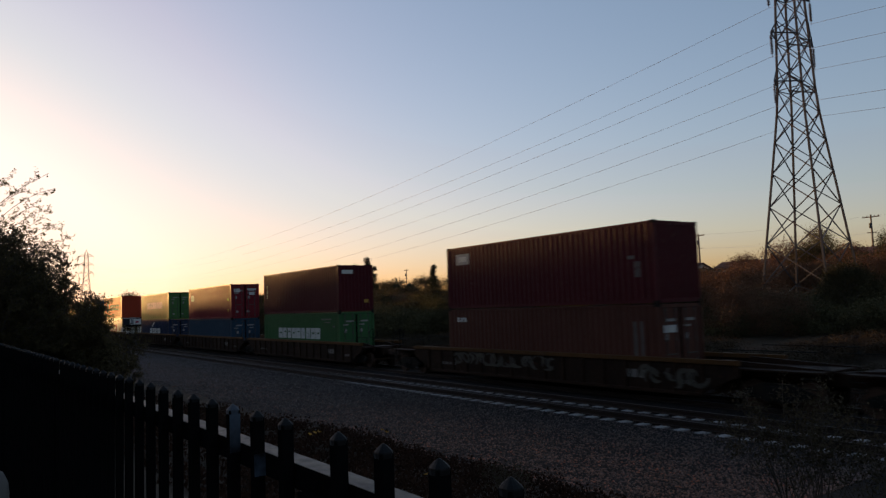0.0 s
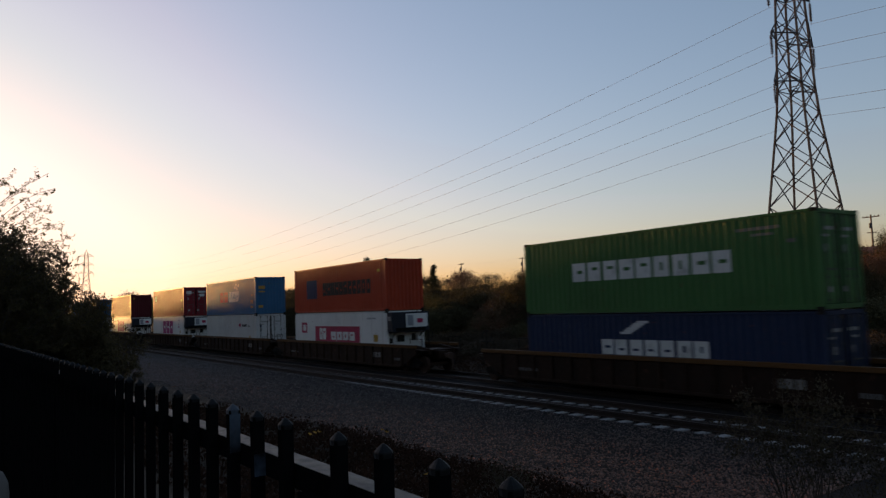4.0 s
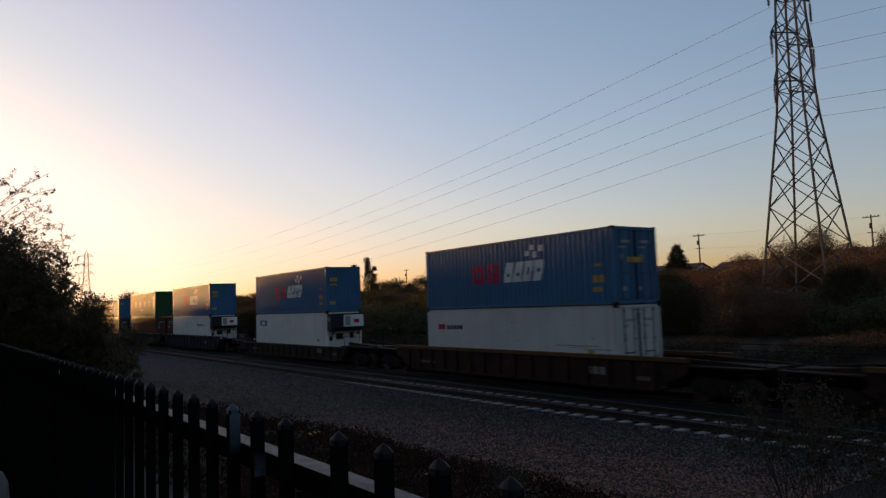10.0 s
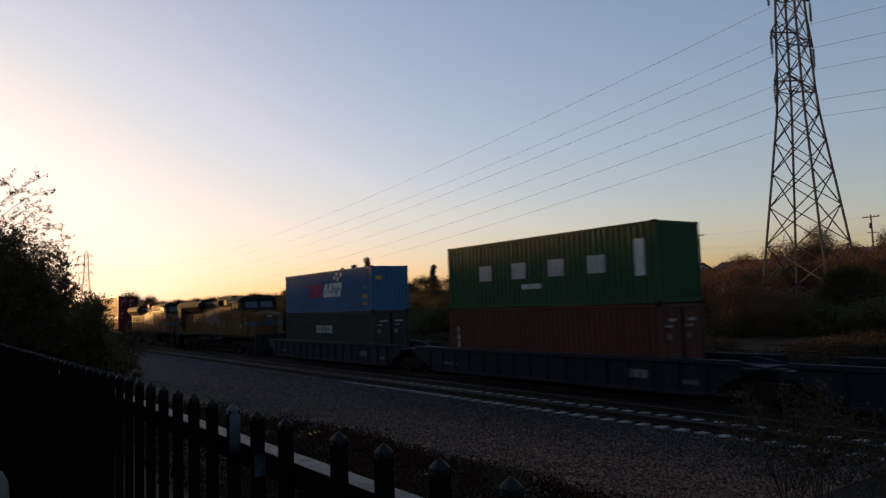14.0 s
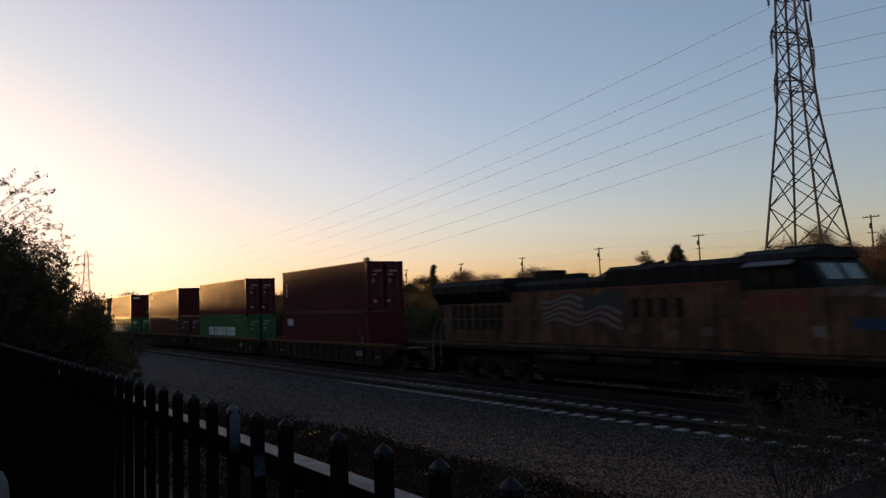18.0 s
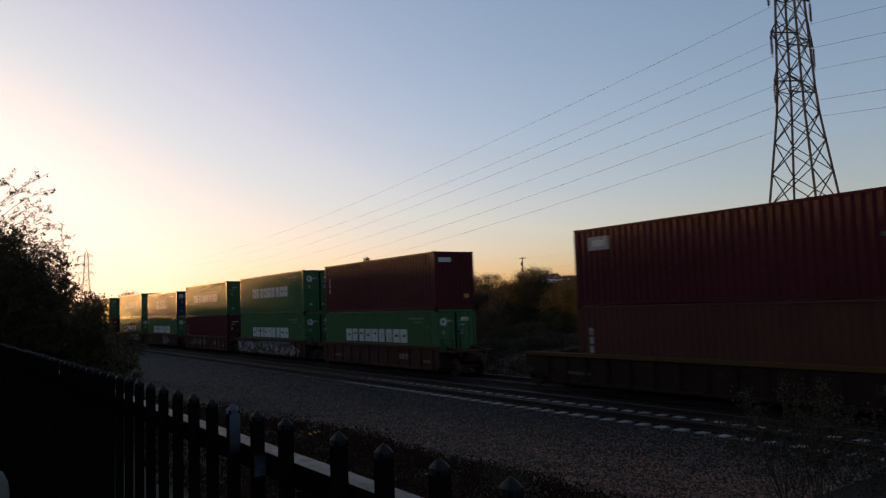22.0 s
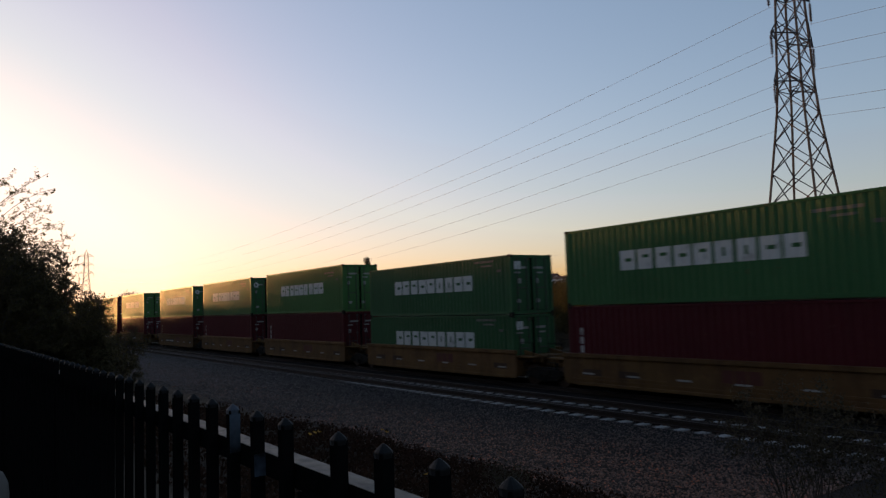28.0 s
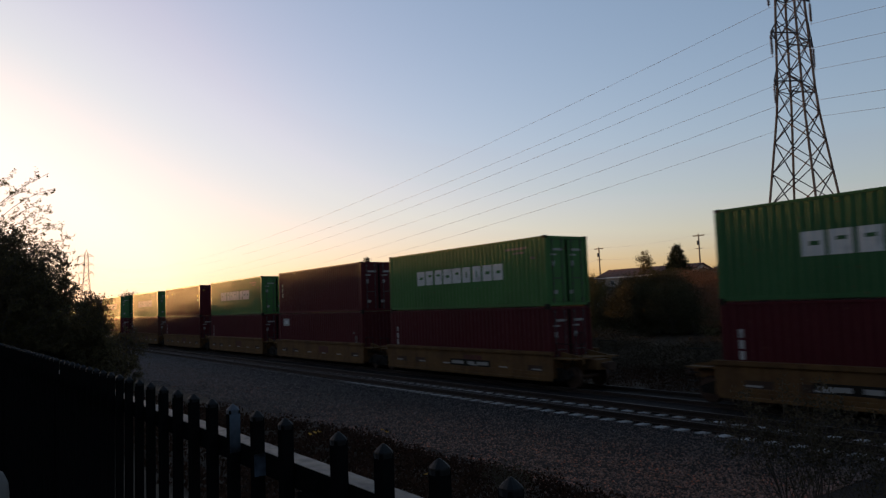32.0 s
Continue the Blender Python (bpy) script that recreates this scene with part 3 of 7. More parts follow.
def build_tower(x, y, base, thin=1.0, lift=0.0):
    t = thing("transmission_tower", "tall steel lattice transmission tower with three crossarm levels", "pylon", pose(x, y, lift), "transmission towers")
    levels = [base, 4.0, 7.15, 10.05, 12.65, 15.1, 17.3, 19.2, 21.1, 23.0, 24.9, 26.6, 28.0]

    def corner(z, i):
        h = tower_half(z)
        return Vector(((-h, h, h, -h)[i], (-h, -h, h, h)[i], z))

    for i in range(4):
        b = Build()
        r = 0.066 * thin
        rows = [(corner(z, i), r) for z in levels] + [(Vector((0, 0, 30.0)), r * 0.7)]
        v = [(p.x + sx * k, p.y + sy * k, p.z) for p, k in rows for sx, sy in ((-1, -1), (1, -1), (1, 1), (-1, 1))]
        f = [(4 * j + q, 4 * j + (q + 1) % 4, 4 * j + 4 + (q + 1) % 4, 4 * j + 4 + q) for j in range(len(rows) - 1) for q in range(4)]
        b.add(v, f + [(3, 2, 1, 0), tuple(4 * (len(rows) - 1) + q for q in range(4))])
        part("leg", b, TOWER_STEEL, t)
    for i in range(4):
        j = (i + 1) % 4
        for k, (a, c) in enumerate(zip(levels, levels[1:])):
            w = (0.068 if a < 17 else 0.058) * thin
            b = Build()
            b.bar(corner(a, i), corner(c, j), w, w).bar(corner(a, j), corner(c, i), w, w)
            if c in (19.2, 23.0, 26.6):
                b.bar(corner(c, i), corner(c, j), w, w)
            part("brace", b, TOWER_STEEL, t)
    for z in (19.5, 23.3, 27.1):
        for s in (-1, 1):
            h = tower_half(z)
            tip = Vector((0, s * 3.1, z - 0.1))
            arm = part("crossarm", Build().bar((-h, s * h, z), tip, 0.09 * thin, 0.09 * thin).bar((h, s * h, z), tip, 0.09 * thin, 0.09 * thin), TOWER_STEEL, t)
            for sx in (-1, 1):
                part("hanger", Build().bar((sx * h, s * h, z + 1.3), tip, 0.08 * thin, 0.08 * thin), TOWER_STEEL, arm)
                part("strut", Build().bar((sx * h, s * h, z), (sx * h * 0.4, s * (h + 1.3), z + 0.55), 0.05, 0.05), TOWER_STEEL, arm)
            part("strut", Build().bar((-h * 0.5, s * (h + 1.05), z - 0.03), (h * 0.5, s * (h + 1.05), z - 0.03), 0.05, 0.05), TOWER_STEEL, arm)
            ins = Build()
            for k in range(12):
                zz = z - 0.35 - k * 0.125
                ins.tube((0, s * 3.1, zz), (0, s * 3.1, zz - 0.05), 0.13, 0.07, 8)
            ins.tube((0, s * 3.1, z - 0.1), (0, s * 3.1, z - 2.05), 0.02, 0.02, 5)
            part("insulator", ins, PORCELAIN, arm, "string of brown insulator discs")
    return t


def wire(a, b, sag, r, label="sagging aluminium overhead wire"):
    cu = bpy.data.curves.new("overhead_wire", "CURVE")
    cu.dimensions, cu.bevel_depth, cu.bevel_resolution = "3D", r, 1
    s = cu.splines.new("POLY")
    n = 40
    s.points.add(n)
    a, b = Vector(a), Vector(b)
    for i in range(n + 1):
        k = i / n
        p = a.lerp(b, k)
        s.points[i].co = (p.x, p.y, p.z - 4 * sag * k * (1 - k), 1)
    cu.materials.append(WIRE_MAT)
    tagged(new("overhead_wire", cu), label, "wire", "overhead wires")


def build_line():
    build_tower(TOWER_X, TOWER_Y, ground_z(TOWER_X, TOWER_Y) - 0.3)
    build_tower(-354.7, TOWER_Y, -2.5, 1.15, 3.8)
    for z in (17.45, 21.3, 25.1):
        for s in (-1, 1):
            y = TOWER_Y + s * 3.1
            wire((TOWER_X, y, z), (-354.7, y, z + 2.0), 9.6, 0.013)
            wire((TOWER_X, y, z), (300.0, y, z + 5.0), 9.6, 0.013)
            wire((-354.7, y, z + 2.0), (-700.0, y, z + 3.0), 9.6, 0.05)


build_ground()
build_gravel()
build_track("track_near", NEAR_Y, NEAR_Z, "railway track on pale concrete ties in grey ballast", True)
build_track("track_far", FAR_Y, FAR_Z, "railway track on concrete ties that carries the train", False)
build_fence()
build_path()
build_marker_post()
build_line()


# ---- houses, poles and vehicles on the far bank ----
STUCCO = surface("stucco", (0.34, 0.27, 0.235), 0.9, spread=0.12, relief=0.004)
STUCCO_PALE = surface("pale_stucco", (0.45, 0.43, 0.41), 0.9, spread=0.1, relief=0.004)
ROOFING = surface("brown_shingles", (0.125, 0.068, 0.054), 0.9, gloss=0.05, spread=0.3, relief=0.01, relief_scale=12)
TRIM = surface("white_trim", (0.62, 0.60, 0.58), 0.6, spread=0.08)


def build_house(x, y, length, depth, wall_h, roof_h, turn, wall, label):
    h = thing("house", label, "house", pose(x, y, ground_z(x, y) - 0.4, 0, 0, turn), "houses on the far bank")
    L, D = length / 2, depth / 2
    part("wall", Build().box(-L, L, -D, D, 0, wall_h), wall, h)
    b = Build().prism([(-D, wall_h + 0.002), (D, wall_h + 0.002), (0, wall_h + roof_h - 0.12)], -L + 0.01, L - 0.01)
    part("gable", b, wall, h)
    b = Build()
    o = 0.5
    for s in (-1, 1):
        e = wall_h - o * roof_h / D
        b.prism([(s * (D + o), e), (0, wall_h + roof_h), (0, wall_h + roof_h + 0.14), (s * (D + o), e + 0.14)][::s], -L - 0.4, L + 0.4)
    roof = part("roof", b, ROOFING, h)
    part("fascia", Build().box(-L - 0.42, L + 0.42, -D - o - 0.04, -D - o, wall_h - o * roof_h / D - 0.14, wall_h - o * roof_h / D + 0.12), TRIM, roof)
    part("vent_pipe", Build().tube((L * 0.4, -D * 0.3, wall_h + roof_h * 0.5), (L * 0.4, -D * 0.3, wall_h + roof_h + 0.5), 0.08, n=8), GALV, roof)
    n = max(2, int(length / 3.2))
    for k in range(n):
        xx = -L + length * (k + 0.5) / n
        w = part("window", Build().box(xx - 0.62, xx + 0.62, -D - 0.03, -D - 0.004, 1.0, 2.15), TRIM, h)
        part("pane", Build().box(xx - 0.55, xx - 0.03, -D - 0.036, -D - 0.032, 1.07, 2.08).box(xx + 0.03, xx + 0.55, -D - 0.036, -D - 0.032, 1.07, 2.08), GLASS_DARK, w)


def build_van(x, y, turn):
    v = thing("camper_van", "white parked camper van by the houses", "van", pose(x, y, ground_z(x, y), 0, 0, turn), "parked vans")
    w = surface("white_van_paint", (0.62, 0.62, 0.62), 0.35, spread=0.06)
    ring = [(-3.2, 0.4), (3.0, 0.4), (3.2, 0.9), (2.9, 1.5), (2.2, 2.1), (2.0, 2.9), (1.4, 3.0), (-3.1, 3.0), (-3.2, 2.7)]
    body = part("body", Build().prism(ring, -1.1, 1.1, "y"), w, v)
    for x0, x1 in ((-2.4, -1.2), (-0.4, 0.8)):
        part("window", Build().box(x0, x1, -1.125, -1.104, 1.6, 2.3), GLASS_DARK, body)
    part("stripe", Build().box(-3.0, 2.2, -1.12, -1.103, 1.05, 1.2), surface("tan_stripe", (0.3, 0.2, 0.12), 0.5), body)
    for xx in (-2.0, 2.1):
        for s in (-1, 1):
            part("wheel", Build().tube((xx, s * 0.9, 0.36), (xx, s * 1.12, 0.36), 0.36, n=14), BLACK_PAINT, v)


def build_pole(x, y, top):
    g = ground_z(x, y) - 0.5
    p = thing("utility_pole", "weathered wooden utility pole with a crossarm", "utility pole", pose(x, y, 0), "utility poles on the far bank")
    part("shaft", Build().tube((0, 0, g), (0, 0, top), 0.22, 0.15, 8), WOOD_POLE, p)
    part("crossarm", Build().box(-1.6, 1.6, -0.09, 0.09, top - 0.55, top - 0.35), WOOD_POLE, p)
    part("crossarm", Build().box(-0.9, 0.9, -0.09, 0.09, top - 3.6, top - 3.45), WOOD_POLE, p)
    b = Build()
    for k in (-1.45, -0.75, 0.75, 1.45):
        b.tube((k, 0, top - 0.35), (k, 0, top - 0.15), 0.06, 0.05, 6)
    part("insulators", b, PORCELAIN, p)
    part("transformer", Build().tube((0.0, -0.42, top - 2.7), (0.0, -0.42, top - 1.7), 0.26, n=10), TOWER_STEEL, p)


POLES = [(-18.0, 17.8), (-65.8, 18.1), (-105.0, 18.3), (-137.0, 17.8), (-169.0, 17.5), (-201.2, 17.75), (-237.2, 17.8), (-275.0, 17.8), (-318.0, 17.8)]
for x, top in POLES:
    build_pole(x, 150.0, top)
for (xa, ta), (xb, tb) in zip(POLES, POLES[1:]):
    wire((xa, 150, ta - 0.15), (xb, 150, tb - 0.15), 0.7, 0.012, "thin overhead service wire")
    wire((xa, 150, ta - 3.45), (xb, 150, tb - 3.45), 0.8, 0.016, "thin overhead service wire")
build_house(-137.5, 131, 5.0, 5.0, 3.4, 1.3, 8, STUCCO, "tan stucco house with a low gabled roof")
build_house(-108.0, 136, 27.0, 9.0, 3.0, 1.8, -2, STUCCO, "long tan bungalow with a brown shingle roof")
build_house(-84.0, 138, 13.0, 9.0, 2.8, 1.7, 4, STUCCO, "brown-roofed bungalow on the far bank")
build_house(-70.0, 134, 14.0, 9.0, 2.8, 1.8, -5, STUCCO_PALE, "pale bungalow with a dark roof")
build_house(-53.0, 120, 11.0, 8.0, 2.8, 1.7, 6, STUCCO_PALE, "white stucco house behind the trees")
build_house(-128.0, 128, 6.0, 6.0, 2.6, 1.2, 3, STUCCO_PALE, "small white outbuilding beside the house")
build_house(-40.0, 112, 12.0, 8.0, 2.8, 1.7, 0, STUCCO, "tan house half hidden by bare trees")
build_van(-131.0, 124.0, 4)
build_van(-124.5, 124.5, -3)


# ---- plants ----
LEAF = {
    "dark": leafy("leaves_dark_olive", (0.022, 0.022, 0.012), (0.074, 0.060, 0.031), 0.2),
    "near": leafy("leaves_near_green", (0.038, 0.036, 0.018), (0.112, 0.086, 0.043), 0.6),
    # outer leaves made paler: glare from behind put into their colour
    "glare_lit": leafy("leaves_glare_lit", (0.11, 0.095, 0.035), (0.24, 0.18, 0.075), 0.75),
    "gold": leafy("leaves_willow_gold", (0.055, 0.051, 0.019), (0.115, 0.081, 0.028), 0.2),
    "rust": leafy("twigs_rust", (0.080, 0.045, 0.029), (0.155, 0.086, 0.052), 0.1),
    "brush": leafy("dry_brush", (0.032, 0.024, 0.016), (0.070, 0.053, 0.034), 0.1),
    "weed": leafy("dry_weeds", (0.020, 0.0095, 0.006), (0.046, 0.023, 0.014), 0.25),
    "dry": leafy("dry_shrub_leaves", (0.033, 0.026, 0.016), (0.088, 0.068, 0.042), 0.25),
    "olive": leafy("leaves_dull_olive", (0.042, 0.042, 0.021), (0.100, 0.084, 0.042), 0.15),
    "pine": leafy("needles_dark", (0.010, 0.015, 0.008), (0.024, 0.030, 0.015), 0.2),
}


def leaf_cloud(rng, centres, spread, count, size, flat=1.0, upright=0.0):
    """Arrays of bent four-cornered leaves scattered round the clump centres."""
    centres = np.asarray(centres, float)
    pick = rng.integers(0, len(centres), count)
    off = rng.normal(size=(count, 3)) * np.asarray(spread)
    c = centres[pick] + off
    u = rng.normal(size=(count, 3))
    u[:, 2] = u[:, 2] * flat + upright
    u /= np.linalg.norm(u, axis=1)[:, None]
    w = np.cross(u, rng.normal(size=(count, 3)))
    w /= np.linalg.norm(w, axis=1)[:, None]
    n = np.cross(u, w)
    s = size * (0.6 + 0.8 * rng.random(count))[:, None]
    p = np.stack([c - u * s * 0.5, c + w * s * 0.24 + n * s * 0.06, c + u * s * 0.5, c - w * s * 0.24 + n * s * 0.06], 1)
    f = np.arange(count * 4).reshape(-1, 4)
    return p.reshape(-1, 3), f


def grow(rng, height, radius, clumps, lean=0.0, squash=1.0, low=0.25):
    """Trunk and limb lines, and the clump centres that they reach."""
    tips = []
    for k in range(clumps):
        a = rng.random() * 6.283
        h = low + (1 - low) * rng.random() ** 0.8
        prof = math.sin(math.pi * min(0.98, 0.12 + 0.86 * h)) ** 0.6
        r = radius * prof * (0.35 + 0.75 * rng.random() ** 0.6)
        tips.append((r * math.cos(a) + lean * h, r * math.sin(a) * squash, height * h * 0.95))
    return tips


def wood(rng, tips, height, r0, share=0.6):
    b = Build()
    pts = [Vector((0, 0, -0.2))]
    n = 5
    for i in range(1, n + 1):
        pts.append(Vector((rng.normal() * 0.04 * height * 0.3, rng.normal() * 0.04 * height * 0.3, height * 0.75 * i / n)))
    for i, (p, q) in enumerate(zip(pts, pts[1:])):
        b.tube(p, q, r0 * (1 - 0.17 * i), r0 * (1 - 0.17 * (i + 1)), 7, False)
    for t in tips[:int(len(tips) * share)]:
        t = Vector(t)
        k = min(n - 1, max(0, int((t.z * 0.6) / (height * 0.75) * n)))
        s = pts[k].lerp(pts[k + 1], rng.random())
        mid = s.lerp(t, 0.5) + Vector((0, 0, 0.06 * height * rng.random()))
        r = r0 * 0.32
        b.tube(s, mid, r, r * 0.6, 5, False)
        b.tube(mid, t, r * 0.6, r * 0.15, 4, False)
    return b


def make_tree(name, label, category, height, radius, leaf, seed, clumps=40, leaves=2600, size=0.16, trunk=None, spread=None, squash=1.0, low=0.25, lean=0.0, group="", share=0.6):
    rng = np.random.default_rng(seed)
    t = thing(name, label, category, pose(0, 0, -80), group)
    tips = grow(rng, height, radius, clumps, lean, squash, low)
    part("trunk", wood(rng, tips, height, trunk or 0.03 * height, share), BARK, t, smooth=True)
    sp = spread or radius * 0.2
    v, f = leaf_cloud(rng, tips, (sp, sp, sp * 0.75), leaves, size)
    v[:, 2] = np.maximum(v[:, 2], 0.02)
    part("crown", fast_mesh("crown", v, f, LEAF[leaf]), LEAF[leaf], t)
    return t


def feathery_tree(name, label, x, y, z, height, radius, seed, branches, per_twig, boughs=()):
    """A tree of arching branches with side twigs and small leaves along them; boughs are the tips (y, z) of long sparse limbs that reach out of the crown."""
    rng = np.random.default_rng(seed)
    t = thing(name, label, "bush" if name == "bush" else "tree", pose(x, y, z))
    b = Build().tube((0, 0, -0.3), (0.05, 0.05, height * 0.55), 0.11, 0.06, 8)
    at = []
    for k in range(branches):
        a = rng.random() * 6.283
        h = rng.random() ** 0.75
        prof = max(0.12, math.sin(math.pi * (0.18 + 0.72 * h))) ** 0.8
        r = radius * prof * (0.3 + 0.7 * rng.random() ** 0.5)
        tip = Vector((r * math.cos(a), r * math.sin(a), height * (0.10 + 0.88 * h)))
        root = Vector((0, 0, min(height * 0.5, max(0.05, tip.z * 0.45 - 0.2))))
        mid = root.lerp(tip, 0.5) + Vector((0, 0, 0.10 * height * rng.random()))
        pts = [root.lerp(mid, s).lerp(mid.lerp(tip, s), s) for s in (0, 0.25, 0.5, 0.75, 1.0)]
        r0 = 0.022
        for i, (p, q) in enumerate(zip(pts, pts[1:])):
            b.tube(p, q, r0 * (1 - 0.22 * i), r0 * (1 - 0.22 * (i + 1)), 4, False)
        for j in range(9):
            s = 0.3 + 0.7 * rng.random()
            i = min(3, int(s * 4))
            p = pts[i].lerp(pts[i + 1], s * 4 - i)
            e = p + Vector(rng.normal(size=3)) * 0.20 + (tip - root).normalized() * 0.12
            b.tube(p, e, 0.005, 0.002, 3, False)
            for w in range(per_twig):
                at.append(tuple(p.lerp(e, rng.random() * 1.05)))
    glare_lit = []
    for ty, tz in boughs:
        tip = Vector((0.5 * rng.normal(), ty, tz))
        root = Vector((0.2 * tip.x, ty * 0.4 - 0.75, tz - 1.25))
        mid = root.lerp(tip, 0.55) + Vector((0, -0.12, 0.34)) + 0.12 * Vector(rng.normal(size=3))
        pts = [root.lerp(mid, s).lerp(mid.lerp(tip, s), s) for s in (0, 0.2, 0.4, 0.6, 0.8, 1.0)]
        for i, (p, q) in enumerate(zip(pts, pts[1:])):
            b.tube(p, q, 0.014 - 0.002 * i, 0.012 - 0.002 * i, 4, False)
        for j in range(13):
            s = 0.42 + 0.58 * (j + rng.random()) / 13
            i = min(4, int(s * 5))
            p = pts[i].lerp(pts[i + 1], s * 5 - i)
            e = p + Vector((0.10 * rng.normal(), 0.05 + 0.11 * rng.normal(), 0.05 + 0.10 * rng.normal()))
            b.tube(p, e, 0.004, 0.002, 3, False)
            glare_lit += [tuple(p.lerp(e, 0.3 + 0.8 * rng.random())) for w in range(10)]
    part("trunk", b, BARK, t)
    if glare_lit:
        v, f = leaf_cloud(rng, glare_lit, (0.028, 0.028, 0.028), len(glare_lit), 0.062)
        part("young_leaves", fast_mesh("young_leaves", v, f, LEAF["glare_lit"]), LEAF["glare_lit"], t, "thin outer-limb leaves, painted pale as if lit from behind")
    v, f = leaf_cloud(rng, at, (0.05, 0.05, 0.04), len(at), 0.075)
    part("crown", fast_mesh("crown", v, f, LEAF["near"]), LEAF["near"], t)
    return t


def make_column(name, label, height, radius, leaf, seed, leaves=1500, size=0.22, cone=False, group=""):
    """A cone-shaped conifer, or a slender one with uneven tiers of short branches."""
    rng = np.random.default_rng(seed)
    t = thing(name, label, "tree", pose(0, 0, -80), group)
    b = Build().tube((0, 0, -0.3), (0, 0, height * 0.95), 0.025 * height, 0.01, 7)
    tips = []
    n = 260 if cone else 150
    tiers = 9
    for k in range(n):
        h = 0.02 + 0.98 * (k / n) if not cone else 0.05 + 0.95 * (1 - (1 - k / n) ** 0.6)
        if cone:
            r = radius * (1 - h) ** 0.75 * (0.86 + 0.28 * ((k * 7) % 11) / 11)
        else:
            tier = (h * tiers + 0.25 * math.sin(3 * k)) % 1.0
            r = radius * (1 - h) ** 0.62 * (1.05 - 0.45 * tier) * (0.86 + 0.14 * math.sin(5 * int(h * tiers) + seed))
        a = k * 2.4
        rr = r * ((0.35 + 0.65 * rng.random() ** 0.5) if cone else (0.25 + 0.85 * rng.random() ** 0.6))
        shift = 0.0 if cone else 0.28 * radius * math.sin(2.3 * int(h * tiers) + 2 * seed)
        tips.append((rr * math.cos(a) + shift, rr * math.sin(a), h * height))
        if k % (8 if cone else 2) == 0:
            b.tube((0, 0, h * height * 0.97), tips[-1], 0.03, 0.01, 4, False)
    part("trunk", b, BARK, t)
    v, f = leaf_cloud(rng, tips, (radius * (0.09 if cone else 0.17), radius * (0.09 if cone else 0.17), height * (0.022 if cone else 0.012)), leaves, size)
    part("crown", fast_mesh("crown", v, f, LEAF[leaf]), LEAF[leaf], t)
    return t


def make_palm():
    t = thing("palm_tree", "small dark palm with drooping fronds on the far bank", "palm", pose(0, 0, -80), "palms")
    part("trunk", Build().tube((0, 0, -0.2), (0.1, 0, 5.0), 0.22, 0.17, 8), BARK, t)
    for k in range(14):
        a = k * 2.4
        b = Build()
        pts = [Vector((0.1 + 2.0 * s * math.cos(a), 2.0 * s * math.sin(a), 5.0 + 1.1 * s * (1.2 - 0.08 * k) - 1.9 * s * s)) for s in (0, 0.3, 0.6, 0.85, 1.0)]
        for p, q in zip(pts, pts[1:]):
            side = (q - p).cross(Vector((0, 0, 1))).normalized() * 0.28
            drop = Vector((0, 0, -0.16))
            b.add([p, q, q + side + drop, p + side + drop], [(0, 1, 2, 3)])
            b.add([p, q, q - side + drop, p - side + drop], [(0, 3, 2, 1)])
        part("frond", b, LEAF["pine"], t)
    return t


def put(proto, x, y, turn=0.0, scale=1.0, sz=None, sink=0.05):
    sz = scale if sz is None else sz
    m = Matrix.Translation((x, y, ground_z(x, y) - sink)) @ Matrix.Rotation(turn, 4, "Z") @ Matrix.Diagonal((scale, scale, sz, 1))
    return copy_thing(proto, m)


def plant_all(kind, spots):
    """spots: x, y, scale, z scale. The prototypes are copied to them and then removed."""
    protos = kind if isinstance(kind, list) else [kind]
    rng = random.Random(len(spots) * 13 + 5)
    for i, (x, y, s, sz) in enumerate(spots):
        put(protos[i % len(protos)], x, y, rng.random() * 6.28, s, sz)
    for p in protos:
        for o in (p, *p.children_recursive):
            bpy.data.objects.remove(o)


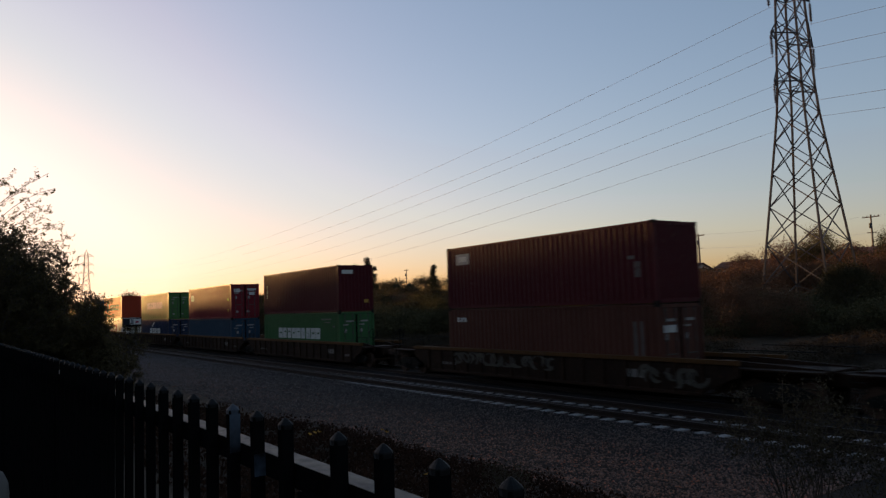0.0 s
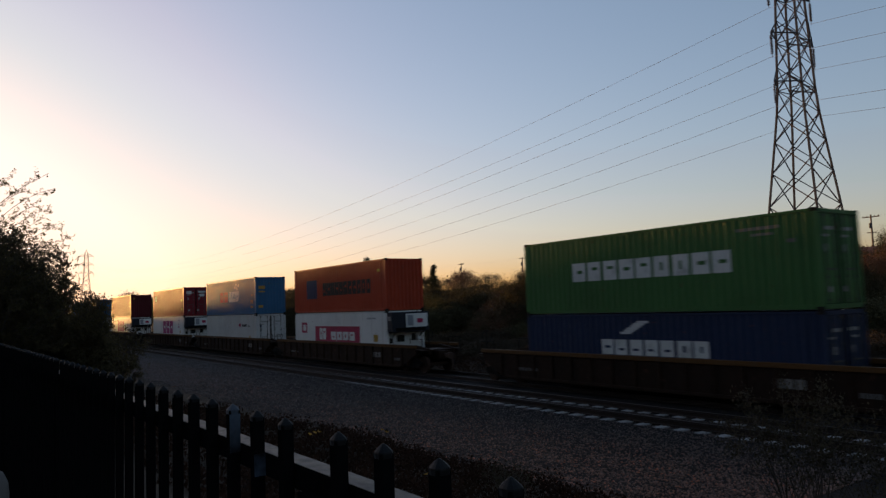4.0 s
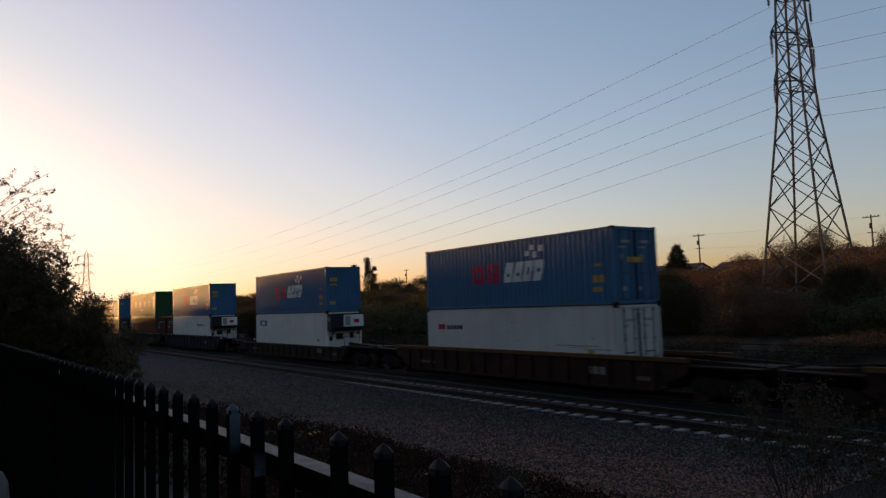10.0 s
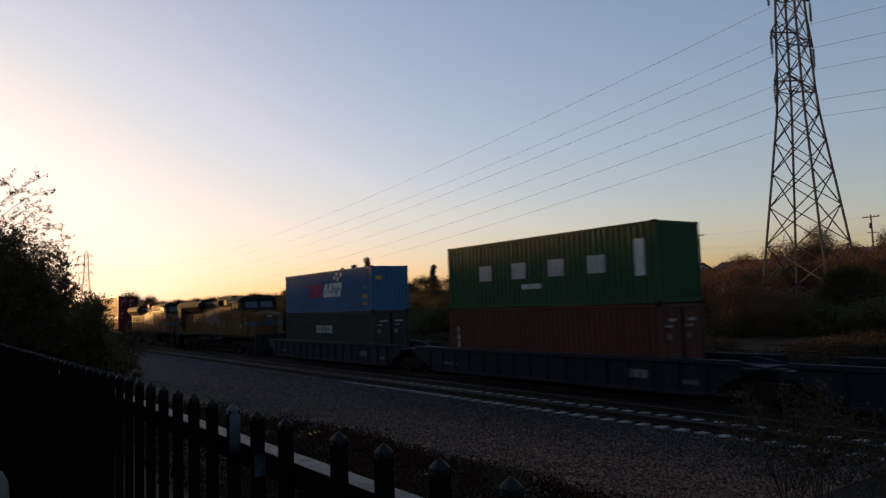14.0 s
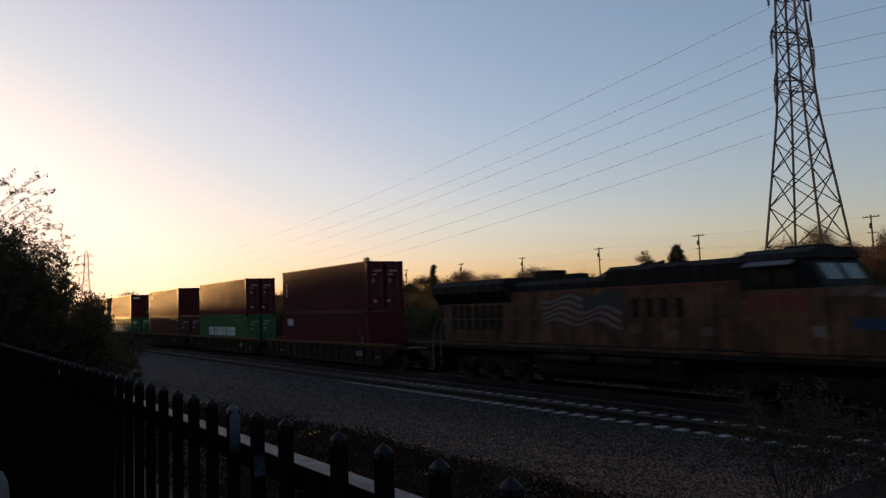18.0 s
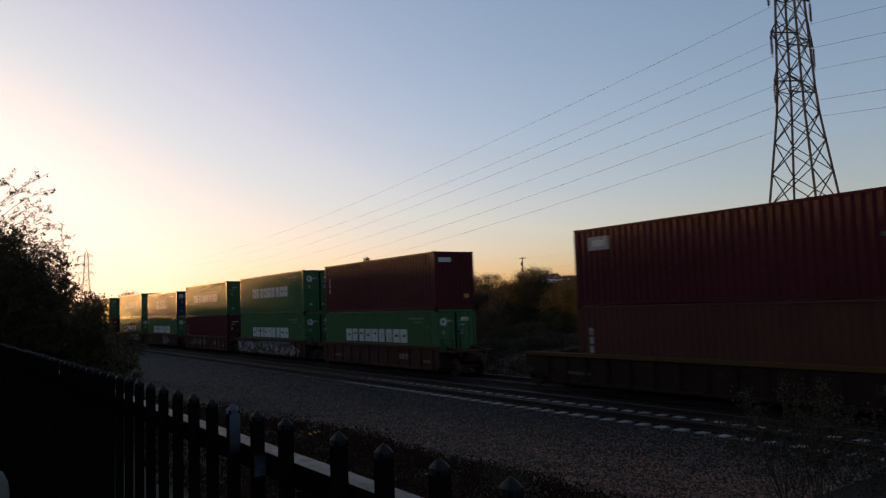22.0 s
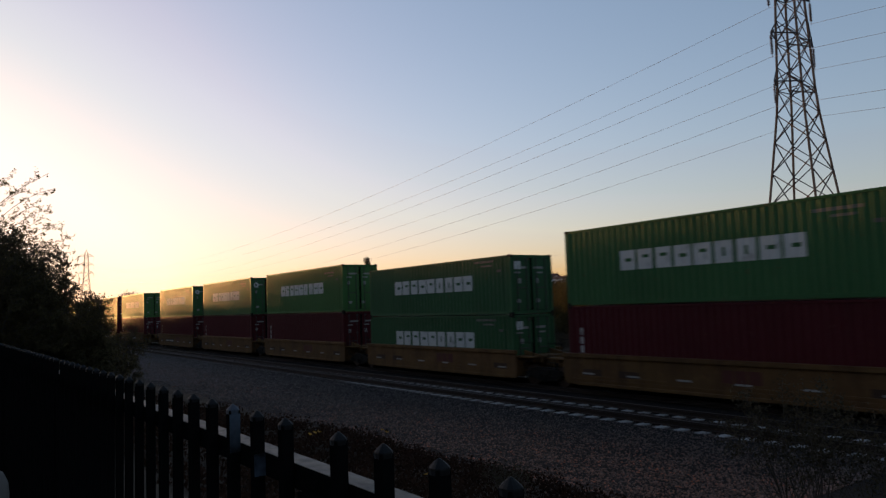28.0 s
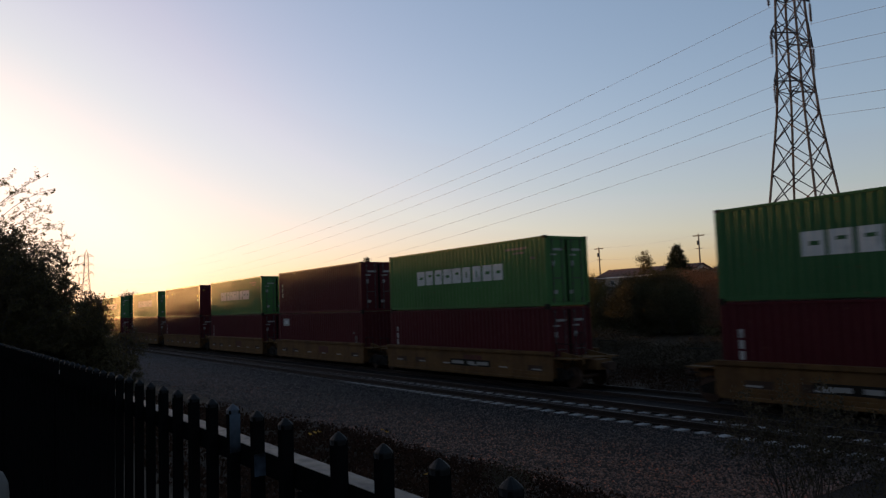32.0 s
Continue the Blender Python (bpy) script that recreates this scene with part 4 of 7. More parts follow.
def build_trees():
    rng = random.Random(21)
    # the tree and bushes on the camera's side, towards the sun
    feathery_tree("roadside_tree", "backlit small-leaved tree with feathery upper twigs beside the fence", -22.4, 1.25, 1.6, 4.4, 2.6, 3, 150, 30,
                  [(1.12, 5.80), (0.45, 5.86), (1.40, 5.46), (0.75, 5.35), (0.2, 5.5), (1.37, 4.98), (0.9, 4.95), (1.2, 4.7), (1.55, 4.43), (1.3, 4.3), (1.83, 4.12), (1.6, 3.9), (1.85, 3.75), (1.8, 3.45), (2.13, 3.40), (1.5, 3.6), (0.5, 4.7), (0.1, 5.0), (2.0, 3.1)])
    feathery_tree("roadside_tree", "dark dense small-leaved tree behind the picket fence", -24.0, 2.1, 1.2, 3.9, 2.5, 9, 160, 38)
    feathery_tree("roadside_tree", "low dark small-leaved tree on the slope", -24.0, 3.5, 0.9, 2.6, 1.7, 15, 80, 40)
    feathery_tree("bush", "round dark bush at the foot of the slope", -28.0, 4.45, 0.75, 3.75, 0.85, 21, 60, 40)
    feathery_tree("bush", "thin twiggy dark bush at the edge of the gravel", -31.5, 6.25, 0.35, 2.9, 1.15, 33, 34, 13)
    # unseen trees added beside and behind the camera to block sun and sky light
    shade_row = [make_tree("roadside_tree", "unseen dense tree beside the path, added to block light", "tree", 6.4, 3.0, "near", 200 + k, 70, 6500, 0.16, 0.15, 0.5, low=0.08, group="path-side trees") for k in range(2)]
    plant_all(shade_row, [(-26.5, -1.6, 1.0, 0.95), (-29.0, -4.6, 1.05, 1.0), (-31.5, -8.0, 1.1, 1.05), (-34.0, -12.0, 1.2, 1.1), (-37.0, -16.5, 1.3, 1.15), (-34.0, 0.6, 1.0, 0.95), (-41.0, 1.5, 1.1, 1.0)] +
              [(-24.0 + 5.2 * k, -11.0 - 1.5 * (k % 3), 1.5, 1.55) for k in range(12)])
    bush = [make_tree("bush", "dark evergreen bush beside the railway", "bush", 3.0, 1.9, "near", 30 + k, 40, 3400, 0.13, 0.08, 0.34, low=0.06, group="railside bushes") for k in range(3)]
    plant_all(bush, [(-31, 4.2, 0.8, 0.75), (-35, 4.8, 0.85, 0.8), (-39, 5.8, 0.85, 0.75), (-44, 6.8, 0.9, 0.7), (-47, 5.6, 1.1, 1.0), (-52, 7.9, 0.9, 0.8), (-57, 7.2, 1.2, 1.1), (-64, 8.0, 1.3, 1.2),
                     (-72, 9.5, 1.5, 1.2), (-70, 6.0, 1.8, 1.6), (-82, 9.0, 1.6, 1.4), (-92, 10.0, 1.7, 1.4), (-103, 11.0, 1.8, 1.5), (-29, 3.2, 0.9, 0.8)])
    # mostly hidden grove, sized to keep the low sun off the nearer containers
    grove = [make_tree("grove_tree", "tall dark tree in a mostly unseen grove shading the train", "tree", 11.0, 5.0, "dark", 50 + k, 90, 9000, 0.40, 0.3, 0.95, low=0.08, group="western grove") for k in range(3)]
    spots = []
    for i in range(17):
        tall = 0.942 + 0.033 * min(i, 7)
        spots.append((-110 - 4 * rng.random(), 7.0 - 3.8 * i, 1.0 + 0.15 * rng.random(), tall + 0.08 * rng.random()))
        spots.append((-120 - 4 * rng.random(), 4.6 - 3.8 * i, 1.0 + 0.15 * rng.random(), tall + 0.06 + 0.08 * rng.random()))
    for i in range(6):
        spots.append((-135 - 11 * i, 8.5 + 0.4 * i, 0.8, 0.86 - 0.07 * i))
    spots += [(-175, 36, 0.7, 0.72), (-168, 38.5, 0.55, 0.6)]
    spots += [(-112, 10.4, 0.6, 0.785), (-116, 12.6, 0.45, 0.62), (-119, 9.5, 0.72, 0.94), (-114, 13.6, 0.40, 0.60), (-126, 13.2, 0.38, 0.50)]
    # unseen trees added east of the view to darken the container ends
    spots += [(4.0 + 7.0 * i, 33.0 + 2.5 * (i % 3), 1.0 + 0.1 * (i % 2), 0.95 + 0.12 * (i % 3)) for i in range(10)]
    plant_all(grove, spots)

    # the bank beyond the train
    oak = [make_tree("oak_tree", "dark round-crowned oak on the far bank", "tree", 5.6, 3.6, "dark", 70 + k, 130, 30000, 0.155, 0.2, 0.5, low=0.04, group="dark oaks on the bank") for k in range(3)]
    plant_all(oak, [(-33.9, 40, 0.55, 0.71), (-31.3, 40.5, 0.62, 0.70), (-29.8, 39, 0.48, 0.58), (-32.2, 38.4, 0.5, 0.62), (-44.3, 40.5, 0.84, 0.78), (-49.0, 42.5, 0.6, 0.7), (-24.8, 51, 0.42, 0.52), (-21.0, 52.5, 0.42, 0.55), (-20.6, 43.5, 0.50, 0.66),
                    (-58, 44, 0.95, 0.62), (-63, 47, 0.9, 0.65), (-69, 40, 0.95, 0.68), (-75, 43, 1, 0.70), (-82, 41, 1.05, 0.72), (-89, 44, 1.1, 0.76), (-97, 42, 1.1, 0.76), (-105, 46, 1.2, 0.80), (-115, 45, 1.2, 0.80), (-126, 48, 1.3, 0.84), (-140, 48, 1.4, 0.87), (-156, 50, 1.5, 0.91), (-76, 52, 1, 0.65), (-92, 58, 1.1, 0.68), (-108, 62, 1.2, 0.72), (-36.5, 70, 0.75, 0.85), (-52, 40, 0.8, 0.6), (-59, 37.5, 0.8, 0.55), (-65, 37, 0.9, 0.58), (-70, 36, 0.9, 0.6), (-78, 34, 1.0, 0.64), (-87, 33, 1.0, 0.68), (-97, 32, 1.0, 0.72), (-50.5, 36.5, 0.6, 0.45)])
    olive = [make_tree("bush", "low dull-green bush on the bank", "bush", 1.9, 1.9, "olive", 80 + k, 60, 9000, 0.12, 0.05, 0.36, low=0.04, group="low bushes on the bank") for k in range(2)]
    plant_all(olive, [(-27.0, 46, 1.0, 1.0), (-24.3, 45, 1.1, 1.0), (-21.8, 46.5, 1.1, 1.0), (-19.0, 45.5, 1.1, 1.0), (-16.5, 47, 1.1, 1.1), (-30.5, 49, 1.0, 1.2), (-27.5, 41, 0.9, 0.8), (-25.2, 39.5, 1.0, 0.8),
                      (-22.8, 40.5, 1.0, 0.85), (-20.5, 41, 1.0, 0.85), (-17.5, 40.5, 1.0, 0.9), (-14.5, 43, 1.2, 1.0), (-23.5, 48.5, 1.0, 1.0), (-19.5, 49, 1.0, 1.0), (-51.5, 35, 1.2, 1.2), (-55, 34, 1.3, 1.35), (-58.5, 34, 1.4, 1.5), (-62, 34, 1.5, 1.5), (-66.5, 33.5, 1.5, 1.5), (-47.5, 38, 0.9, 0.8), (-40.5, 36.5, 0.8, 0.6)])
    gold = [make_tree("willow", "yellowing willow with hanging twigs on the bank", "tree", 4.6, 2.9, "gold", 90 + k, 80, 20000, 0.11, 0.12, 0.5, low=0.06, group="yellowing willows") for k in range(2)]
    plant_all(gold, [(-39.6, 39.2, 0.62, 0.86), (-37.2, 39.0, 0.70, 0.90), (-35.6, 38.2, 0.5, 0.78), (-60.5, 40, 0.9, 0.75), (-70.0, 44, 1.0, 0.7), (-86.0, 50, 1.1, 0.75), (-54, 37, 0.7, 0.7), (-40.0, 78, 0.85, 1.45), (-33.0, 79, 0.6, 1.2), (-62.0, 31.5, 0.62, 0.62), (-66.5, 31.8, 0.6, 0.66), (-58.0, 32.0, 0.55, 0.52)])
    rust = [make_tree("shrub", "rust-coloured leafless shrub on the bank", "shrub", 3.6, 2.5, "rust", 110 + k, 80, 18000, 0.10, 0.07, 0.48, low=0.04, group="rusty shrubs") for k in range(3)]
    plant_all(rust, [(-30.6, 45.5, 0.95, 1.0), (-28.4, 45, 0.95, 1.0), (-36.5, 60, 1.2, 0.98), (-33.5, 61, 1.2, 0.95), (-27.6, 43, 0.7, 0.7), (-30.5, 62, 1.2, 1.0), (-27.0, 61, 1.2, 1.0), (-24.0, 62, 1.2, 1.05), (-21.0, 60, 1.2, 1.1), (-18.0, 61, 1.2, 1.1),
                     (-38.5, 63, 1.1, 0.9), (-15, 62, 1.3, 1.2), (-26, 66, 1.3, 1.3), (-46, 38, 0.9, 0.7), (-49, 42, 1.0, 0.9), (-67, 42, 1.0, 0.9), (-80, 48, 1.0, 0.9), (-12, 60, 1.2, 1.1), (-40.0, 66, 1.2, 0.9), (-43, 60, 1.2, 0.9), (-25.2, 39.0, 0.62, 0.88), (-22.6, 39.6, 0.6, 0.72)])
    brush = [make_tree("shrub", "grey-brown dry brush at the foot of the bank", "shrub", 1.7, 1.7, "brush", 130 + k, 50, 8000, 0.10, 0.04, 0.36, low=0.03, group="dry brush") for k in range(3)]
    spots = []
    for i in range(64):
        x = -12 - 108 * (i / 64) ** 1.15
        spots.append((x + rng.uniform(-1, 1), 27.5 + rng.random() * 7 + 0.04 * abs(x), 0.8 + 0.6 * rng.random(), 0.28 + 0.3 * rng.random()))
    plant_all(brush, spots)
    plant_all([make_tree("sapling", "slim pale-leaved sapling rising above the oaks", "tree", 5.8, 0.75, "gold", 141, 60, 3600, 0.10, 0.06, 0.16, low=0.5)], [(-32.9, 40.6, 1.0, 1.0)])
    far = [make_tree("far_tree", "distant dark tree on the skyline", "tree", 6.0, 4.6, "dark", 150 + k, 60, 7000, 0.28, 0.2, 0.8, low=0.05, group="distant trees") for k in range(3)]
    spots = []
    for i in range(60):
        x = -60 - 7.5 * i - 4 * rng.random()
        spots.append((x, 78 + 28 * rng.random() + max(0, (-x - 200) * 0.12), 0.75 + 0.5 * rng.random(), (0.26 if x > -150 else 0.40) + 0.22 * rng.random()))
    for i in range(26):
        x = -150 - 16 * i
        spots.append((x, 118 + 30 * rng.random(), 1.1 + 0.4 * rng.random(), 0.85 + 0.35 * rng.random()))
    for i in range(14):
        spots.append((-30 - 13 * i, 165 + 20 * rng.random(), 0.9, 0.5 + 0.35 * rng.random()))
    spots += [(-28.0, 96, 0.8, 0.55), (-18, 90, 0.9, 0.7), (-45, 100, 0.9, 0.5)]
    plant_all(far, spots)
    plant_all([make_tree("far_tree", "rusty bare tree on the skyline", "tree", 5.0, 3.0, "rust", 170, 50, 6000, 0.18, 0.15, 0.6, low=0.1, group="distant bare trees")],
              [(-160.5, 120, 1.3, 1.35), (-52, 110, 1.0, 0.9), (-77, 124, 1.0, 0.95), (-83, 135, 0.9, 0.9), (-35, 90, 1.0, 1.0), (-30, 84, 1.0, 1.0), (-40, 72, 1.0, 1.05), (-22, 78, 1.0, 1.1), (-12, 60, 1.0, 1.1)])

    plant_all([make_column("conifer", "dark cone-shaped conifer by the houses", 8.6, 3.5, "pine", 5, 14000, 0.28, True)], [(-96.7, 130, 1.08, 1.05)])
    plant_all([make_column("cypress", "slender dark cypress on the skyline", 12.0, 2.0, "pine", 6 + k, 5200, 0.30, False, "skyline cypresses") for k in range(2)],
              [(-232.5, 120, 1.0, 1.02), (-223.9, 120, 1.35, 1.06), (-214.4, 120, 1.2, 1.22), (-210.8, 120, 1.1, 0.95), (-175.0, 120, 1.0, 0.83), (-258, 120, 1.2, 0.75), (-250, 120, 1.2, 0.72)])
    plant_all([make_palm()], [(-196.4, 120, 1.0, 0.95), (-189.0, 121, 0.8, 0.85), (-81.5, 132, 0.55, 0.62)])


def build_weeds():
    """Dry weeds on the slope between the wall and the gravel."""
    rng = np.random.default_rng(77)
    n = 9000
    x = -1.0 - 60.0 * rng.random(n) ** 1.6
    y = 2.2 + 7.6 * rng.random(n) ** 0.8
    c = []
    for a, b in zip(x, y):
        if b > lerp_table([(-90.0, 3.4), (-35.0, 4.6), (-26.0, 5.6), (-21.0, 7.2), (-16.5, 8.9), (0.0, 9.0)], a):
            continue
        tall = 0.13 + 0.30 * noise.noise((a * 0.6, b * 0.6, 2.0)) + 0.12 * rng.random()
        if b > 8.6:
            tall *= 0.55
        tall = max(0.06, tall)
        z = ground_z(a, b)
        for k in range(5):
            c.append((a + rng.normal() * 0.10, b + rng.normal() * 0.10, z + tall * (0.25 + 0.75 * rng.random())))
    for k in range(5200):
        a, b = -4.0 - 75.0 * rng.random() ** 1.3, 23.7 + 4.5 * rng.random()
        z = ground_z(a, b)
        tall = 0.25 + 0.35 * rng.random()
        for j in range(4):
            c.append((a + rng.normal() * 0.2, b + rng.normal() * 0.15, z + tall * rng.random()))
    v, f = leaf_cloud(rng, c, (0.06, 0.06, 0.06), 190000, 0.075, 1.0, 0.9)
    tagged(new("dry_weeds", fast_mesh("dry_weeds", v, f, LEAF["weed"])), "dark dry weeds on the slope below the wall", "weeds", kind="stuff")


def build_flowers():
    petal = surface("yellow_petals", (0.60, 0.29, 0.02), 0.6, spread=0.2)
    b = Build()
    for k in range(7):
        a = 2 * math.pi * k / 7
        b.add([(0, 0, 0), (0.04 * math.cos(a - 0.35), 0.04 * math.sin(a - 0.35), 0.02), (0.065 * math.cos(a), 0.065 * math.sin(a), 0.03), (0.04 * math.cos(a + 0.35), 0.04 * math.sin(a + 0.35), 0.02)], [(0, 1, 2, 3)])
    bloom = b.mesh("bloom", petal)
    stem = Build().tube((0, 0, -0.42), (0, 0, 0), 0.008, n=5).mesh("stem", LEAF["weed"])
    for x, y, z in ((-15.41, 7.0, 0.60), (-15.14, 7.0, 0.67), (-14.99, 7.02, 0.71), (-13.85, 8.0, 0.76), (-13.75, 8.05, 0.72), (-10.6, 7.0, 0.52)):
        f = thing("wild_flower", "small yellow flower among dry weeds", "flower", pose(x, y, z, 20, 10, x * 40), "yellow wild flowers")
        part("stem", stem, LEAF["weed"], f)
        part("bloom", bloom, petal, f)


def build_twig_bush(x, y, height, radius, seed, leaves):
    """A sparse dry shrub: many thin stems with small leaves at their tips."""
    rng = np.random.default_rng(seed)
    t = thing("dry_shrub", "sparse dry shrub with thin stems on the gravel", "shrub", pose(x, y, ground_z(x, y) - 0.03), "dry shrubs on the gravel")
    b = Build()
    tips = []
    for k in range(24):
        a = rng.random() * 6.283
        r = radius * rng.random() ** 0.5
        h = height * (0.55 + 0.45 * rng.random()) * (1 - 0.25 * (r / radius) ** 2)
        p0 = Vector((0.12 * rng.normal(), 0.12 * rng.normal(), 0))
        p1 = Vector((0.45 * r * math.cos(a), 0.45 * r * math.sin(a), h * 0.5))
        p2 = Vector((r * math.cos(a), r * math.sin(a), h))
        b.tube(p0, p1, 0.008, 0.005, 4, False).tube(p1, p2, 0.005, 0.002, 4, False)
        for j in range(4):
            q = p1.lerp(p2, 0.2 + 0.8 * rng.random())
            e = q + Vector((rng.normal() * 0.12, rng.normal() * 0.12, 0.08 + 0.12 * rng.random()))
            b.tube(q, e, 0.004, 0.002, 3, False)
            tips.append(tuple(e))
        tips.append(tuple(p2))
    part("branchwork", b, surface("dry_stems", (0.06, 0.045, 0.032), 0.9), t)
    v, f = leaf_cloud(rng, tips, (0.07, 0.07, 0.07), leaves, 0.05)
    part("leaves", fast_mesh("leaves", v, f, LEAF["dry"]), LEAF["dry"], t)


build_trees()
build_weeds()
build_flowers()
build_twig_bush(-5.95, 10.3, 2.25, 1.05, 1, 1900)
build_twig_bush(-5.35, 10.0, 2.2, 0.95, 2, 1700)
build_twig_bush(-4.7, 10.2, 2.2, 1.0, 3, 1800)
build_twig_bush(-4.0, 9.8, 2.1, 0.9, 8, 1500)
build_twig_bush(-8.6, 7.2, 0.6, 0.4, 5, 300)


# ---- containers ----
LENGTH, WIDTH, TALL, LOW = 12.192, 2.438, 2.896, 2.591
COLOURS = {"maroon": (0.056, 0.0058, 0.0092), "red": (0.15, 0.013, 0.019), "brown": (0.075, 0.026, 0.018), "green": (0.030, 0.096, 0.034),
           "bright_green": (0.042, 0.116, 0.034), "dark_green": (0.017, 0.056, 0.025), "slate": (0.026, 0.030, 0.028), "teal_green": (0.026, 0.082, 0.034),
           "blue": (0.027, 0.090, 0.172), "steel_blue": (0.018, 0.042, 0.072), "navy": (0.015, 0.024, 0.054), "orange": (0.30, 0.037, 0.014),
           "white": (0.50, 0.49, 0.47), "pearl": (0.41, 0.40, 0.38), "grey": (0.20, 0.21, 0.22)}
INK = {"dull": (0.26, 0.255, 0.25), "faint": (0.085, 0.08, 0.075), "white": (0.43, 0.425, 0.41), "red": (0.25, 0.007, 0.042), "magenta": (0.25, 0.010, 0.098), "blue": (0.012, 0.020, 0.062), "black": (0.008, 0.008, 0.009),
       "stencil": (0.13, 0.12, 0.11), "yellow": (0.42, 0.26, 0.03), "gold": (0.30, 0.17, 0.025)}
WORDS = {"maroon": "maroon", "red": "dark red", "brown": "rust-brown", "green": "green", "bright_green": "bright green", "dark_green": "dark green",
         "slate": "dark grey-green", "teal_green": "bluish green", "blue": "blue", "steel_blue": "dull blue", "navy": "navy blue", "orange": "orange", "white": "white",
         "pearl": "off-white", "grey": "grey"}


def ink(name):
    return surface("ink_" + name, INK[name], 0.6, spread=0.12, fine=25, dirt=tone(INK[name], 0.55), dirt_amount=0.25)


def coat(name):
    return paint("container_" + name, COLOURS[name], 0.55, amount=0.45 if name in ("white", "pearl") else 0.25,
                 dirt=(0.30, 0.26, 0.21) if name in ("white", "pearl") else tone(COLOURS[name], 0.35))


ROD = surface("grimy_lock_rod", (0.045, 0.042, 0.04), 0.6, spread=0.3)
PITCH_C, DEEP = 0.278, 0.036
CORR_X0, CORR_X1 = -5.92, 5.92


def corr_points(x0, x1):
    """Points (x, inset) of the trapezoid-wave side sheet between x0 and x1."""
    cuts = []
    k0 = int((x0 - CORR_X0) / PITCH_C) - 1
    k1 = int((x1 - CORR_X0) / PITCH_C) + 1
    for k in range(k0, k1 + 1):
        s = CORR_X0 + k * PITCH_C
        cuts += [(s, 0.0), (s + 0.072, 0.0), (s + 0.140, DEEP), (s + 0.210, DEEP)]

    def inset(x):
        for (a, ia), (b, ib) in zip(cuts, cuts[1:]):
            if a <= x <= b:
                return ia + (ib - ia) * (x - a) / (b - a)
        return 0.0
    return [(x0, inset(x0))] + [c for c in cuts if x0 < c[0] < x1] + [(x1, inset(x1))]


def corr_sheet(b, side, x0, x1, z0, z1, off=0.0, flat=False):
    """A strip that follows the side sheet. side -1: towards the camera's side."""
    pts = [(x0, 0.0), (x1, 0.0)] if flat else corr_points(x0, x1)
    y0 = WIDTH / 2 - 0.012 + off
    v = []
    for x, i in pts:
        v += [(x, side * (y0 - i), z0), (x, side * (y0 - i), z1)]
    f = [(2 * k, 2 * k + 2, 2 * k + 3, 2 * k + 1) if side < 0 else (2 * k, 2 * k + 1, 2 * k + 3, 2 * k + 2) for k in range(len(pts) - 1)]
    b.add(v, f)


def casting_mesh():
    b = Build().box(-0.089, 0.089, -0.081, 0.081, -0.059, 0.059, 0.012)
    return b.mesh("corner_casting", STEEL_DARK)


CASTING = casting_mesh()


# Plain blocks that stand for painted letters: pieces (u0, u1, v0, v1) of a block round one small closed slit.
def slit_block(u0, u1, v0, v1):
    return [(0, 1, 0, v0), (0, 1, v1, 1), (0, u0, v0, v1), (u1, 1, v0, v1)]


BLOCKS = [slit_block(0.34, 0.80, 0.42, 0.60), slit_block(0.26, 0.70, 0.28, 0.44), slit_block(0.30, 0.74, 0.56, 0.72), slit_block(0.40, 0.60, 0.30, 0.70)]


def marks(b, side, kind, flat, slant=0.0, off=0.004):
    """Lettering as plain slit blocks at its size: x0, x1, z0, z1 and the number of glyphs; slant: how far the top leans towards +x, over the height."""
    x0, x1, z0, z1, n = kind
    step = (x1 - x0) / n
    t = z1 - z0
    rng = random.Random(n * 7 + int(x0 * 10))
    for i in range(n):
        a, w = x0 + (i + 0.05) * step, 0.84 * step
        if n == 1:
            a, w, pieces = x0, x1 - x0, [(0, 1, 0, 1)]
        elif t < 0.3:
            pieces = [(0, 1, 0, 1)]
        else:
            pieces = BLOCKS[rng.randrange(4)]
        for u0, u1, v0, v1 in pieces:
            cuts = 1 if not slant else max(1, round(6 * (v1 - v0)))
            for k in range(cuts):
                va, vb = v0 + (v1 - v0) * k / cuts, v0 + (v1 - v0) * (k + 1) / cuts
                lean = slant * t * (va + vb) / 2
                corr_sheet(b, side, a + u0 * w + lean, a + u1 * w + lean, z0 + va * t, z0 + vb * t, off, flat)


class Spec:
    """One kind of container: colour, height, what is painted on the near side, and which end points forwards."""

    def __init__(self, colour, h=TALL, art=(), end="wall", reefer=False, end_art=(), words=""):
        self.colour, self.h, self.art, self.end, self.reefer, self.end_art, self.words = colour, h, art, end, reefer, end_art, words


